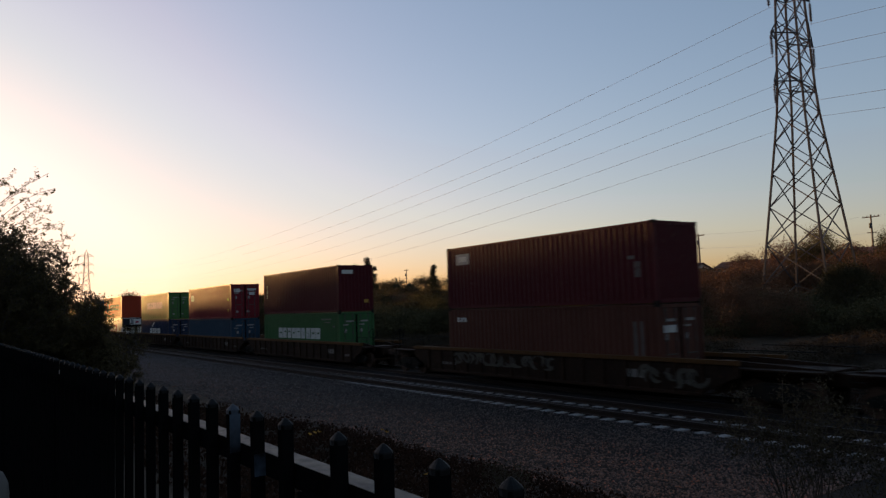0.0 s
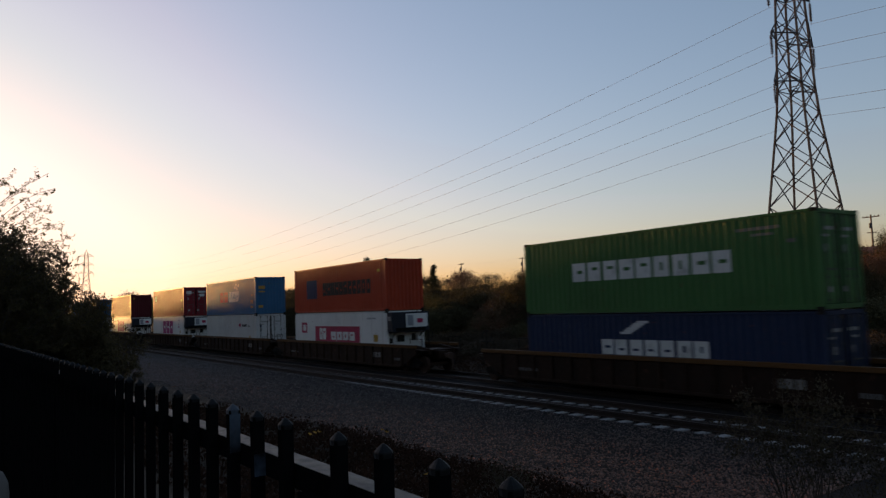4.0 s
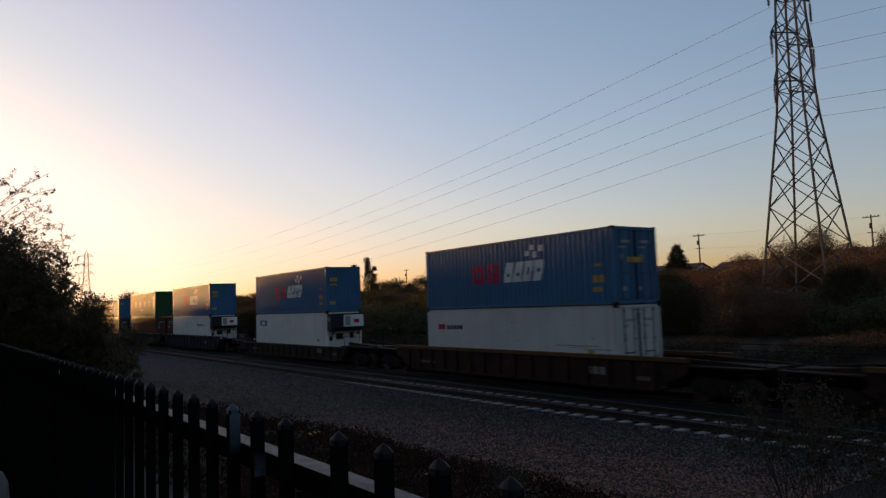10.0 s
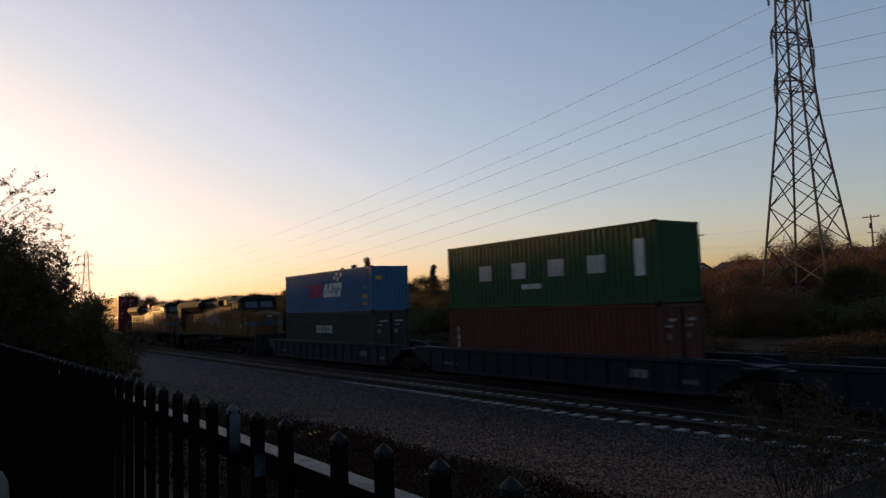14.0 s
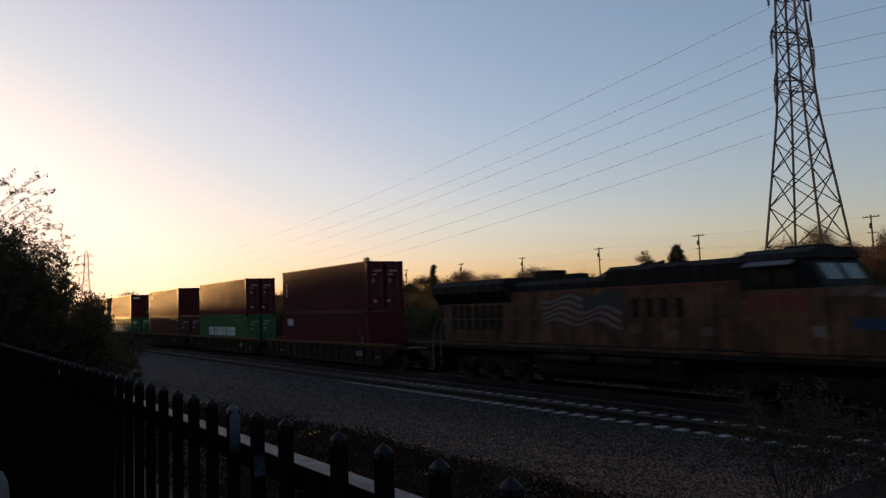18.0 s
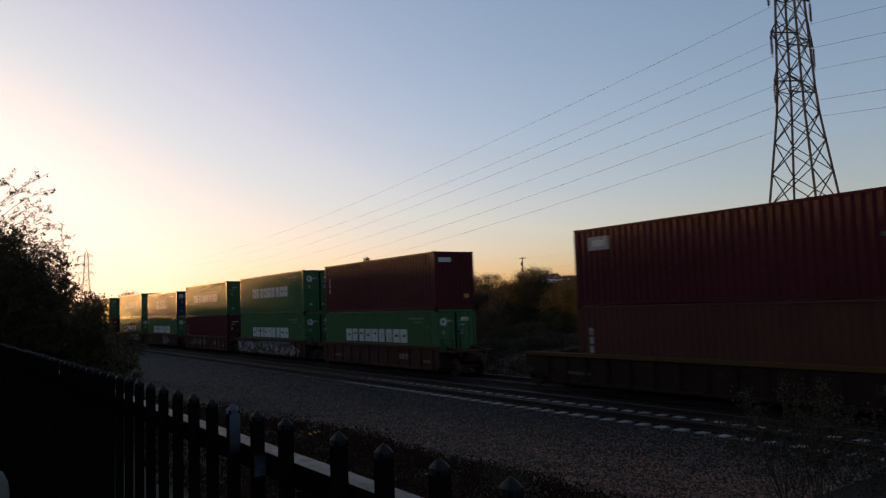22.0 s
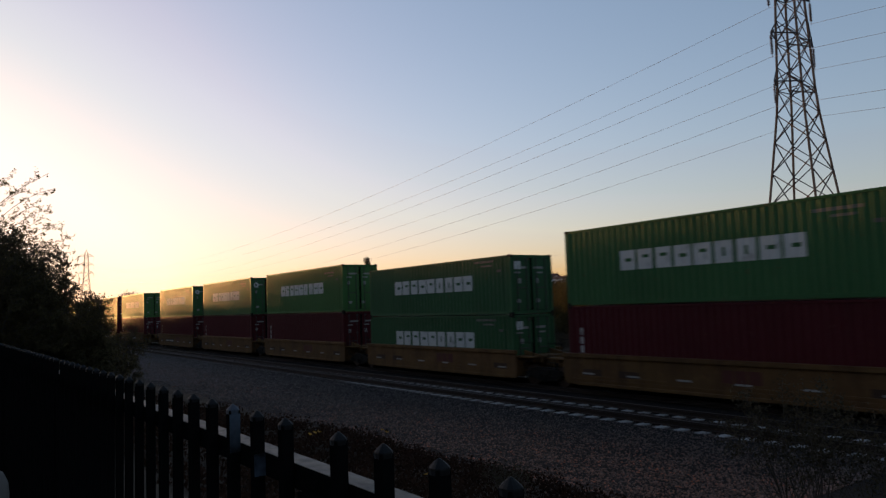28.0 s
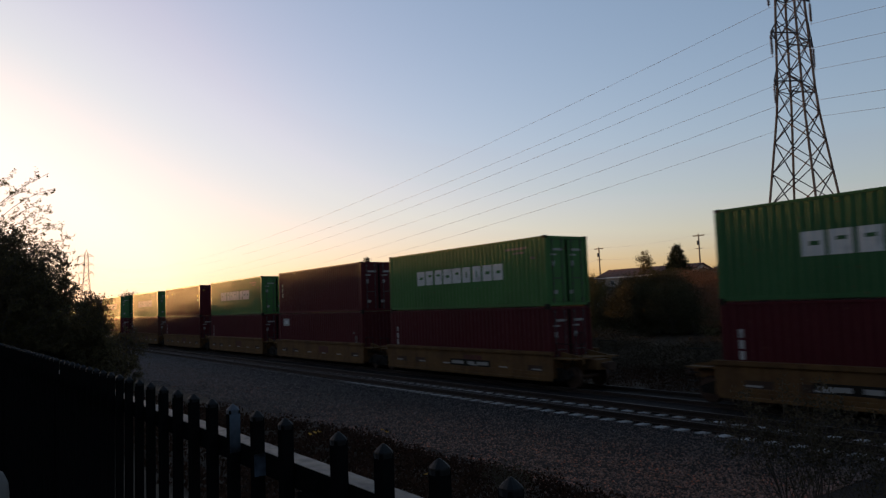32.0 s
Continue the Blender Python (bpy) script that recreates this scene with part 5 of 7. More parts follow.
def add_frame(c, spec, m):
    h, L, w = spec.h, LENGTH / 2, WIDTH / 2
    for s in (-1, 1):
        for z0, z1 in ((0.03, 0.16), (h - 0.10, h - 0.02)):
            part("side_rail", Build().box(-L, L, s * w - (0.06 if s > 0 else 0), s * w + (0.06 if s < 0 else 0), z0, z1, 0.004), m, c)
    for sx in (-1, 1):
        b = Build()
        for s in (-1, 1):
            x0, x1 = (L - 0.17, L) if sx > 0 else (-L, -L + 0.17)
            y0, y1 = (w - 0.12, w) if s > 0 else (-w, -w + 0.12)
            b.prism([(x0, y0), (x1, y0), (x1, y1), (x0, y1)], 0.05, h - 0.05, "z")
        x0, x1 = (L - 0.10, L) if sx > 0 else (-L, -L + 0.10)
        b.box(x0, x1, -w, w, 0.03, 0.17, 0.004)
        b.box(x0, x1, -w, w, h - 0.14, h - 0.02, 0.004)
        part("end_frame", b, m, c)
    for sx in (-1, 1):
        for s in (-1, 1):
            for z in (0.059, h - 0.059):
                part("corner_casting", CASTING, STEEL_DARK, c, m=pose(sx * (L - 0.088), s * (w - 0.080), z))


def add_doors(c, spec, m, sx):
    h, L, w = spec.h, LENGTH / 2, WIDTH / 2
    for s in (-1, 1):
        y0, y1 = (0.01, w - 0.13) if s > 0 else (-w + 0.13, -0.01)
        x = sx * (L - 0.05)
        b = Build()
        n = 5
        zs = [0.18 + (h - 0.33) * k / n for k in range(n + 1)]
        b.box(x - 0.012, x + 0.012, y0, y1, 0.18, h - 0.15)
        for za, zb in zip(zs, zs[1:]):
            b.prism([(y0 + 0.06, za + 0.05), (y1 - 0.06, za + 0.05), (y1 - 0.06, zb - 0.05), (y0 + 0.06, zb - 0.05)], x + sx * 0.004, x + sx * 0.026)
        d = part("door", b, m, c)
        for k in (0.25, 0.75):
            y = y0 + (y1 - y0) * k
            r = Build().tube((x + sx * 0.045, y, 0.12), (x + sx * 0.045, y, h - 0.10), 0.019, n=6)
            for z in (0.25, 0.9, 1.6, h - 0.25):
                r.box(x + sx * 0.045 - 0.03, x + sx * 0.045 + 0.03, y - 0.045, y + 0.045, z, z + 0.06)
            r.bar((x + sx * 0.06, y, 1.15), (x + sx * 0.06, y + 0.32 * (1 if k < 0.5 else -1), 1.15), 0.03, 0.04)
            part("lock_rod", r, ROD, d)
        g = Build().box(x - 0.01, x + 0.03, y0 if s > 0 else y1 - 0.05, y0 + 0.05 if s > 0 else y1, 0.16, h - 0.13)
        g.box(x - 0.01, x + 0.03, y1 if s > 0 else y0 - 0.03, y1 + 0.03 if s > 0 else y0, 0.16, h - 0.13)
        g.box(x - 0.01, x + 0.03, y0, y1, 0.145, 0.18).box(x - 0.01, x + 0.03, y0, y1, h - 0.15, h - 0.115)
        part("door_gasket", g, BLACK_PAINT, d, "black rubber door seal")
        rng = random.Random(int(h * 100) + s)
        for za, hh, ww in ((h - 0.62, 0.10, 0.55), (h - 0.82, 0.07, 0.35), (h - 1.25, 0.22, 0.16), (0.5, 0.16, 0.22)):
            yy = y0 + 0.10 + rng.random() * 0.25
            part("label_plate", Build().prism([(yy, za), (yy + ww, za), (yy + ww, za + hh), (yy, za + hh)], x + sx * 0.028, x + sx * 0.031), DIM_MARK, d, "small white mark")


def add_end_wall(c, spec, m, sx):
    h, L, w = spec.h, LENGTH / 2, WIDTH / 2
    b = Build()
    n = 9
    step = (WIDTH - 0.24) / n
    pts = []
    for k in range(n):
        y = -w + 0.12 + k * step
        pts += [(y, 0.0), (y + 0.3 * step, 0.0), (y + 0.5 * step, 0.04), (y + 0.8 * step, 0.04)]
    pts.append((w - 0.12, 0.0))
    x = L - 0.012
    v = []
    for y, i in pts:
        v += [(sx * (x - i), y, 0.16), (sx * (x - i), y, h - 0.13)]
    f = [(2 * k, 2 * k + 2, 2 * k + 3, 2 * k + 1) if sx > 0 else (2 * k, 2 * k + 1, 2 * k + 3, 2 * k + 2) for k in range(len(pts) - 1)]
    part("end_wall", b.add(v, f), m, c)


def add_cooler(c, spec, sx):
    """The refrigeration unit in the end of an insulated container, with a generator set clipped over its upper half."""
    h, L, w = spec.h, LENGTH / 2, WIDTH / 2
    x = sx * (L - 0.30)

    def slab(x0, x1, y0, y1, z0, z1, c=0.02):
        return Build().box(min(x0, x1), max(x0, x1), y0, y1, z0, z1, c)
    part("machinery_bay", slab(x - sx * 0.02, x + sx * 0.02, -w + 0.06, w - 0.06, 0.1, h - 0.1, 0), STEEL_DARK, c, "dark recessed machinery bay")
    # lower half: pale covers with two dark openings
    face = part("lower_cover", slab(x + sx * 0.022, x + sx * 0.20, -w + 0.13, w - 0.13, 0.18, 1.68), coat("pearl"), c, "pale lower cover of the cooler")
    for y0, y1, z0, z1 in ((-0.55, -0.05, 1.18, 1.56), (0.42, 0.68, 1.22, 1.60), (-1.02, -0.80, 1.12, 1.40)):
        part("air_opening", slab(x + sx * 0.203, x + sx * 0.21, y0, y1, z0, z1, 0), STEEL_DARK, face, "dark air opening")
    part("control_box", slab(x + sx * 0.21, x + sx * 0.32, 0.74, 1.02, 1.16, 1.52), coat("white"), face, "pale control box")
    # generator set: dark body that stands proud, with a white front panel
    g0, g1 = L + 0.01, L + 0.50
    genset = part("generator_set", slab(sx * g0, sx * g1, -w + 0.02, w - 0.02, 1.74, h - 0.08, 0.05), surface("genset_dark", (0.006, 0.008, 0.014), 0.6, spread=0.3, gloss=0.2), c, "dark blue clip-on generator set")
    part("front_panel", slab(sx * (g1 + 0.003), sx * (g1 + 0.03), -0.30, w - 0.12, 1.98, h - 0.18), coat("white"), genset, "white front panel")
    part("side_panel_white", slab(sx * (g0 + 0.12), sx * (g1 - 0.06), -w - 0.002, -w + 0.017, 2.35, h - 0.3, 0), surface("genset_label", (0.12, 0.12, 0.125), 0.5, spread=0.2), genset, "small grey maker's label")
    part("vent", slab(sx * (g1 + 0.032), sx * (g1 + 0.038), -0.20, 0.16, 2.06, h - 0.26, 0), surface("genset_louvre", (0.16, 0.17, 0.19), 0.6, spread=0.3), genset, "grey louvred vent")
    part("sticker", slab(sx * (g1 + 0.032), sx * (g1 + 0.038), 0.40, 0.78, 2.20, 2.44, 0), ink("red") if spec.colour == "white" else ink("blue"), genset, "coloured sticker")
    part("lower_grille", slab(sx * (g1 + 0.003), sx * (g1 + 0.02), -0.95, 0.95, 1.79, 1.95, 0), BLACK_PAINT, genset, "black grille")
    b = Build()
    for y in (-0.9, 0.9):
        b.bar((sx * (g1 - 0.1), y, 1.74), (sx * g0, y, 1.45), 0.05, 0.05)
    part("bracket", b, STEEL_DARK, genset)


def build_container(spec):
    m = coat(spec.colour)
    h, L, w = spec.h, LENGTH / 2, WIDTH / 2
    kind = "smooth-sided refrigerated container" if spec.reefer else "corrugated steel shipping container"
    c = thing("shipping_container", f"{WORDS[spec.colour]} {kind}{spec.words}", "container", pose(0, 0, -50), "containers on the train")
    add_frame(c, spec, m)
    for s in (-1, 1):
        b = Build()
        corr_sheet(b, s, CORR_X0, CORR_X1, 0.15, h - 0.09, 0.0, spec.reefer)
        panel = part("side_panel", b, m, c)
        if spec.reefer and s < 0:
            for x in (-3.0, 0.0, 3.0):
                part("seam", Build().box(x - 0.012, x + 0.012, -w + 0.006, -w + 0.014, 0.17, h - 0.12), m, panel)
    part("roof", Build().box(-L + 0.05, L - 0.05, -w + 0.03, w - 0.03, h - 0.06, h - 0.03), m, c)
    part("floor", Build().box(-L + 0.05, L - 0.05, -w + 0.03, w - 0.03, 0.06, 0.14), STEEL_DARK, c)
    if spec.reefer and spec.end == "cooler":
        add_cooler(c, spec, 1)
        add_doors(c, spec, m, -1)
    elif spec.end == "doors":
        add_doors(c, spec, m, 1)
        add_end_wall(c, spec, m, -1)
    else:
        add_end_wall(c, spec, m, 1)
        add_doors(c, spec, m, -1)
    for x0, x1, z0, z1, n, colour, *slant in spec.art:
        b = Build()
        marks(b, -1, (x0, x1, z0, z1, n), spec.reefer, *slant, off=0.008 if colour == "over" else 0.004)
        part("lettering" if n > 1 else "painted_panel", b, ink(colour), c, f"{colour.replace('dull', 'pale grey').replace('over', 'white').replace('worn', 'worn white').replace('deep', 'deep blue')} painted {'lettering' if n > 1 else 'mark'}")
    for y0, y1, z0, z1, colour in spec.end_art:
        b = Build().prism([(y0, z0), (y1, z0), (y1, z1), (y0, z1)], L + 0.002, L + 0.006)
        if abs((y1 - y0) - (z1 - z0)) < 0.01:      # a round badge with an open middle
            b, yc, zc, r = Build(), (y0 + y1) / 2, (z0 + z1) / 2, (y1 - y0) / 2
            v = [(L + 0.006, yc + k * r * math.cos(2 * math.pi * i / 18), zc + k * r * math.sin(2 * math.pi * i / 18)) for i in range(18) for k in (0.42, 1.0)]
            b.add(v, [(2 * i, 2 * i + 1, (2 * i + 3) % 36, (2 * i + 2) % 36) for i in range(18)])
        part("end_mark", b, ink(colour), c, f"{colour} painted mark on the end")
    return c


# Painted marks on the near side: x0, x1, z0, z1 in the container's own space, number of glyphs, colour.
NINE = [(-3.42, 3.45, 1.22, 1.92, 9, "white"), (3.6, 5.0, 2.42, 2.52, 8, "stencil"), (4.1, 4.8, 2.24, 2.32, 4, "stencil"), (5.2, 5.45, 1.97, 2.08, 1, "faint")]
FIVE = [(-2.38, -0.25, 1.08, 1.92, 2, "red"), (-0.20, 2.25, 1.08, 1.92, 4, "white", 0.28), (1.30, 1.55, 2.12, 2.34, 1, "white"), (1.72, 1.98, 2.02, 2.28, 1, "white"), (1.60, 1.84, 2.36, 2.56, 1, "white"),
        (2.10, 2.36, 2.26, 2.52, 1, "white"), (5.0, 5.6, 0.85, 1.12, 2, "gold"), (5.0, 5.5, 0.5, 0.68, 2, "gold"), (5.1, 5.5, 1.45, 1.55, 2, "gold")]
THREE = [(-1.95, 2.2, 1.15, 2.46, 3, "magenta"), (3.9, 4.9, 2.45, 2.53, 7, "grey"), (4.0, 4.4, 2.05, 2.15, 2, "grey"), (4.1, 4.4, 1.75, 1.95, 1, "magenta"), (4.6, 4.95, 1.25, 1.5, 1, "gold")]
SHORT = [(2.3, 2.8, 1.95, 2.2, 1, "red"), (3.0, 4.2, 1.95, 2.15, 5, "black"), (4.4, 4.8, 1.95, 2.05, 3, "black"), (4.6, 4.95, 1.05, 1.25, 1, "gold")]
UPRIGHT = [(-5.54, -5.36, 1.80, 2.06, 1, "worn"), (-5.54, -5.36, 1.47, 1.73, 1, "worn"), (-5.54, -5.36, 1.14, 1.40, 1, "worn")]
PLATE = [(-5.4, -4.4, 2.05, 2.55, 1, "dull"), (-5.2, -4.6, 2.18, 2.42, 3, "over"), (4.9, 5.2, 1.6, 1.72, 1, "faint"), (5.2, 5.42, 0.95, 1.5, 2, "faint")]
INK["worn"] = (0.30, 0.29, 0.28)
INK["grey"] = (0.22, 0.22, 0.23)
DOOR_MARKS = [(0.2, 0.95, 2.35, 2.5, "white"), (0.35, 0.85, 1.95, 2.2, "white"), (-0.95, -0.45, 2.2, 2.5, "white")]
SPECS = {
    "maroon_plate": Spec("maroon", art=PLATE, words=" with a white sign"),
    "maroon_tex": Spec("maroon", art=UPRIGHT, end_art=[(-0.95, -0.2, 2.35, 2.58, "white"), (0.55, 0.85, 0.55, 0.75, "gold")]),
    "maroon_doors": Spec("maroon", art=UPRIGHT, end="doors"),
    "maroon_plain": Spec("maroon", art=[(-5.4, -5.1, 1.9, 2.3, 1, "gold"), (-3.6, -3.4, 2.15, 2.4, 1, "gold"), (5.25, 5.55, 1.75, 2.0, 1, "gold"), (5.3, 5.55, 1.4, 1.55, 1, "white")],
                         end_art=[(-0.95, -0.75, 2.3, 2.5, "gold")]),
    "brown_marks": Spec("brown", art=[(-5.5, -4.7, 2.3, 2.5, 3, "white"), (5.0, 5.12, 0.9, 2.3, 1, "faint"), (5.3, 5.4, 0.9, 2.3, 1, "faint"), (5.2, 5.5, 0.6, 0.7, 1, "gold")], end="doors", end_art=[(-0.95, -0.25, 1.9, 2.15, "white")]),
    "brown": Spec("brown", art=UPRIGHT, end="doors"),
    "red": Spec("red", art=[(-5.5, -4.6, 1.7, 2.25, 3, "white"), (5.2, 5.5, 1.5, 1.7, 1, "gold"), (5.2, 5.5, 0.6, 0.8, 1, "gold")], end="doors", end_art=DOOR_MARKS),
    "green9": Spec("green", art=NINE, end="doors", words=" with large white lettering"),
    "bright9": Spec("bright_green", art=NINE, end="doors", words=" with large white lettering"),
    "green9_low": Spec("teal_green", h=LOW, art=[(a, b, c - 0.1, d - 0.1, n, k) for a, b, c, d, n, k in NINE], end="doors", end_art=[(-0.98, -0.62, 1.95, 2.3, "white")], words=" with large white lettering"),
    "green9_disc": Spec("green", art=NINE, end="doors", end_art=[(-0.98, -0.58, 2.1, 2.5, "white"), (0.3, 0.8, 2.35, 2.48, "white")], words=" with white lettering and a round badge"),
    "navy_swoosh": Spec("navy", h=LOW, art=[(-2.15, 2.48, 1.12, 1.66, 7, "white"), (-1.25, -0.75, 1.86, 2.32, 1, "white", 1.9)], end="doors"),
    "steel_blue": Spec("steel_blue", h=LOW, end="doors"),
    "orange": Spec("orange", art=[(-1.8, 4.45, 1.05, 1.85, 11, "black"), (-4.17, -2.67, 0.9, 2.1, 1, "blue"), (5.2, 5.45, 2.2, 2.35, 1, "yellow")], words=" with black lettering and a blue mark"),
    "reefer_panel": Spec("white", art=[(-2.97, 3.05, 1.1, 2.05, 1, "red"), (-2.35, -1.35, 1.22, 1.93, 2, "over"), (-0.75, 2.45, 1.22, 1.72, 4, "over"), (-5.05, -4.87, 1.6, 2.28, 1, "red"), (-4.38, -4.2, 1.6, 2.28, 1, "red"), (-4.865, -4.385, 2.13, 2.28, 1, "red"), (-4.865, -4.385, 1.6, 1.75, 1, "red"), (4.6, 5.1, 1.2, 1.6, 1, "gold"), (3.9, 4.9, 2.45, 2.55, 7, "grey")], end="cooler", reefer=True, words=" and a dark red name panel"),
    "reefer3": Spec("white", art=THREE, end="cooler", reefer=True, words=" and large magenta lettering"),
    "reefer_doors": Spec("pearl", art=SHORT, end="doors", reefer=True, end_art=[(-0.9, -0.75, 1.9, 2.1, "blue")]),
    "reefer_short": Spec("white", art=SHORT, end="cooler", reefer=True),
    "reefer_blue": Spec("white", art=[(-5.3, -3.9, 2.02, 2.44, 1, "deep"), (-4.95, -4.25, 2.10, 2.36, 2, "over"), (4.6, 4.95, 1.05, 1.25, 1, "gold")], end="cooler", reefer=True),
    "reefer_left": Spec("pearl", art=[(-5.2, -4.6, 1.95, 2.2, 1, "red"), (-4.5, -3.2, 1.95, 2.15, 5, "black"), (4.6, 4.95, 1.05, 1.25, 1, "gold"), (2.9, 5.2, 1.36, 1.41, 1, "grey"), (4.4, 5.8, 1.24, 1.28, 1, "grey"), (3.6, 4.6, 1.30, 1.33, 1, "dull")], end="doors", reefer=True),
    "blue5": Spec("blue", art=FIVE, end_art=[(-0.95, -0.45, 1.95, 2.2, "gold"), (-0.95, -0.45, 1.7, 1.8, "gold"), (-0.98, -0.6, 0.5, 0.7, "gold")], words=" with red and white lettering"),
    "blue5_doors": Spec("blue", art=FIVE, end="doors", end_art=[(-0.5, 0.4, 1.55, 1.75, "gold")], words=" with red and white lettering"),
    "blue5_low": Spec("blue", h=LOW, art=[(a, b, c - 0.12, d - 0.12, *rest) for a, b, c, d, *rest in FIVE], end_art=[(-0.95, -0.55, 1.8, 2.0, "gold")], words=" with red and white lettering"),
    "dark_green4": Spec("dark_green", art=[(-3.7, -2.85, 1.2, 1.87, 1, "worn"), (-1.48, -0.6, 1.2, 1.87, 1, "worn"), (0.73, 1.64, 1.2, 1.87, 1, "worn"), (2.85, 3.73, 1.2, 1.87, 1, "worn"),
                                           (5.12, 5.57, 1.0, 2.3, 1, "white"), (-0.9, 0.3, 0.75, 0.95, 6, "white")], words=" with widely spaced white lettering"),
    "dark_green7": Spec("slate", art=[(-1.33, 1.07, 1.62, 2.1, 7, "dull")], end="doors"),
    "navy6_low": Spec("navy", h=LOW, art=[(-2.3, 2.25, 0.86, 1.84, 6, "white"), (3.2, 4.8, 2.05, 2.15, 7, "white")], end="doors", end_art=[(-0.98, -0.6, 1.9, 2.25, "white")], words=" with large white lettering"),
}
INK["deep"] = (0.03, 0.075, 0.16)
INK["over"] = (0.46, 0.455, 0.44)
PROTO = {}


def container(kind):
    """A container of that kind; the first one is built, the others copied."""
    if kind not in PROTO:
        PROTO[kind] = build_container(SPECS[kind])
        return PROTO[kind]
    return copy_thing(PROTO[kind], pose(0, 0, -50))


# ---- well cars ----
CAR_PAINT = {"brown": paint("car_brown", (0.025, 0.011, 0.0058), 0.7, dirt=(0.010, 0.006, 0.004), amount=0.7, grime=0.5), "yellow": paint("car_yellow", (0.12, 0.062, 0.022), 0.7, dirt=(0.05, 0.022, 0.012), amount=0.8, grime=0.5),
             "chord": paint("car_chord", (0.08, 0.036, 0.011), 0.7, amount=0.5), "oxide": paint("car_oxide", (0.05, 0.018, 0.012), 0.7, amount=0.5),
             "black": paint("car_black", (0.016, 0.009, 0.0065), 0.7, amount=0.6), "dark": paint("car_dark", (0.014, 0.016, 0.023), 0.6, amount=0.4)}
WHEEL_R = 0.42


def build_truck(parent, x):
    """A four-wheel truck with cast side frames."""
    t = part("truck", Build().box(x - 0.25, x + 0.25, -1.1, 1.1, 0.45, 0.70, 0.03).box(x - 0.2, x + 0.2, -0.3, 0.3, 0.70, 0.86, 0.03), STEEL_DARK, parent)
    for s in (-1, 1):
        b = Build()
        b.prism([(x - 1.12, 0.52), (x - 0.95, 0.36), (x - 0.45, 0.30), (x - 0.3, 0.22), (x + 0.3, 0.22), (x + 0.45, 0.30), (x + 0.95, 0.36), (x + 1.12, 0.52),
                 (x + 0.95, 0.60), (x + 0.45, 0.78), (x - 0.45, 0.78), (x - 0.95, 0.60)], s * 1.0 - 0.06, s * 1.0 + 0.06, "y")
        for k in (-0.14, 0.14):
            b.tube((x + k, s * 1.1, 0.30), (x + k, s * 1.1, 0.50), 0.08, n=8)
        for k in (-0.89, 0.89):
            b.tube((x + k, s * 1.02, 0.44), (x + k, s * 1.14, 0.44), 0.11, n=8)
        part("side_frame", b, STEEL_DARK, t)
    for k in (-0.89, 0.89):
        b = Build().tube((x + k, -0.95, WHEEL_R), (x + k, 0.95, WHEEL_R), 0.075, n=8)
        for s in (-1, 1):
            b.tube((x + k, s * 0.69, WHEEL_R), (x + k, s * 0.82, WHEEL_R), WHEEL_R, WHEEL_R - 0.01, 20)
            b.tube((x + k, s * 0.665, WHEEL_R), (x + k, s * 0.69, WHEEL_R), WHEEL_R + 0.02, WHEEL_R + 0.02, 20)
        part("wheelset", b, RUST, t)


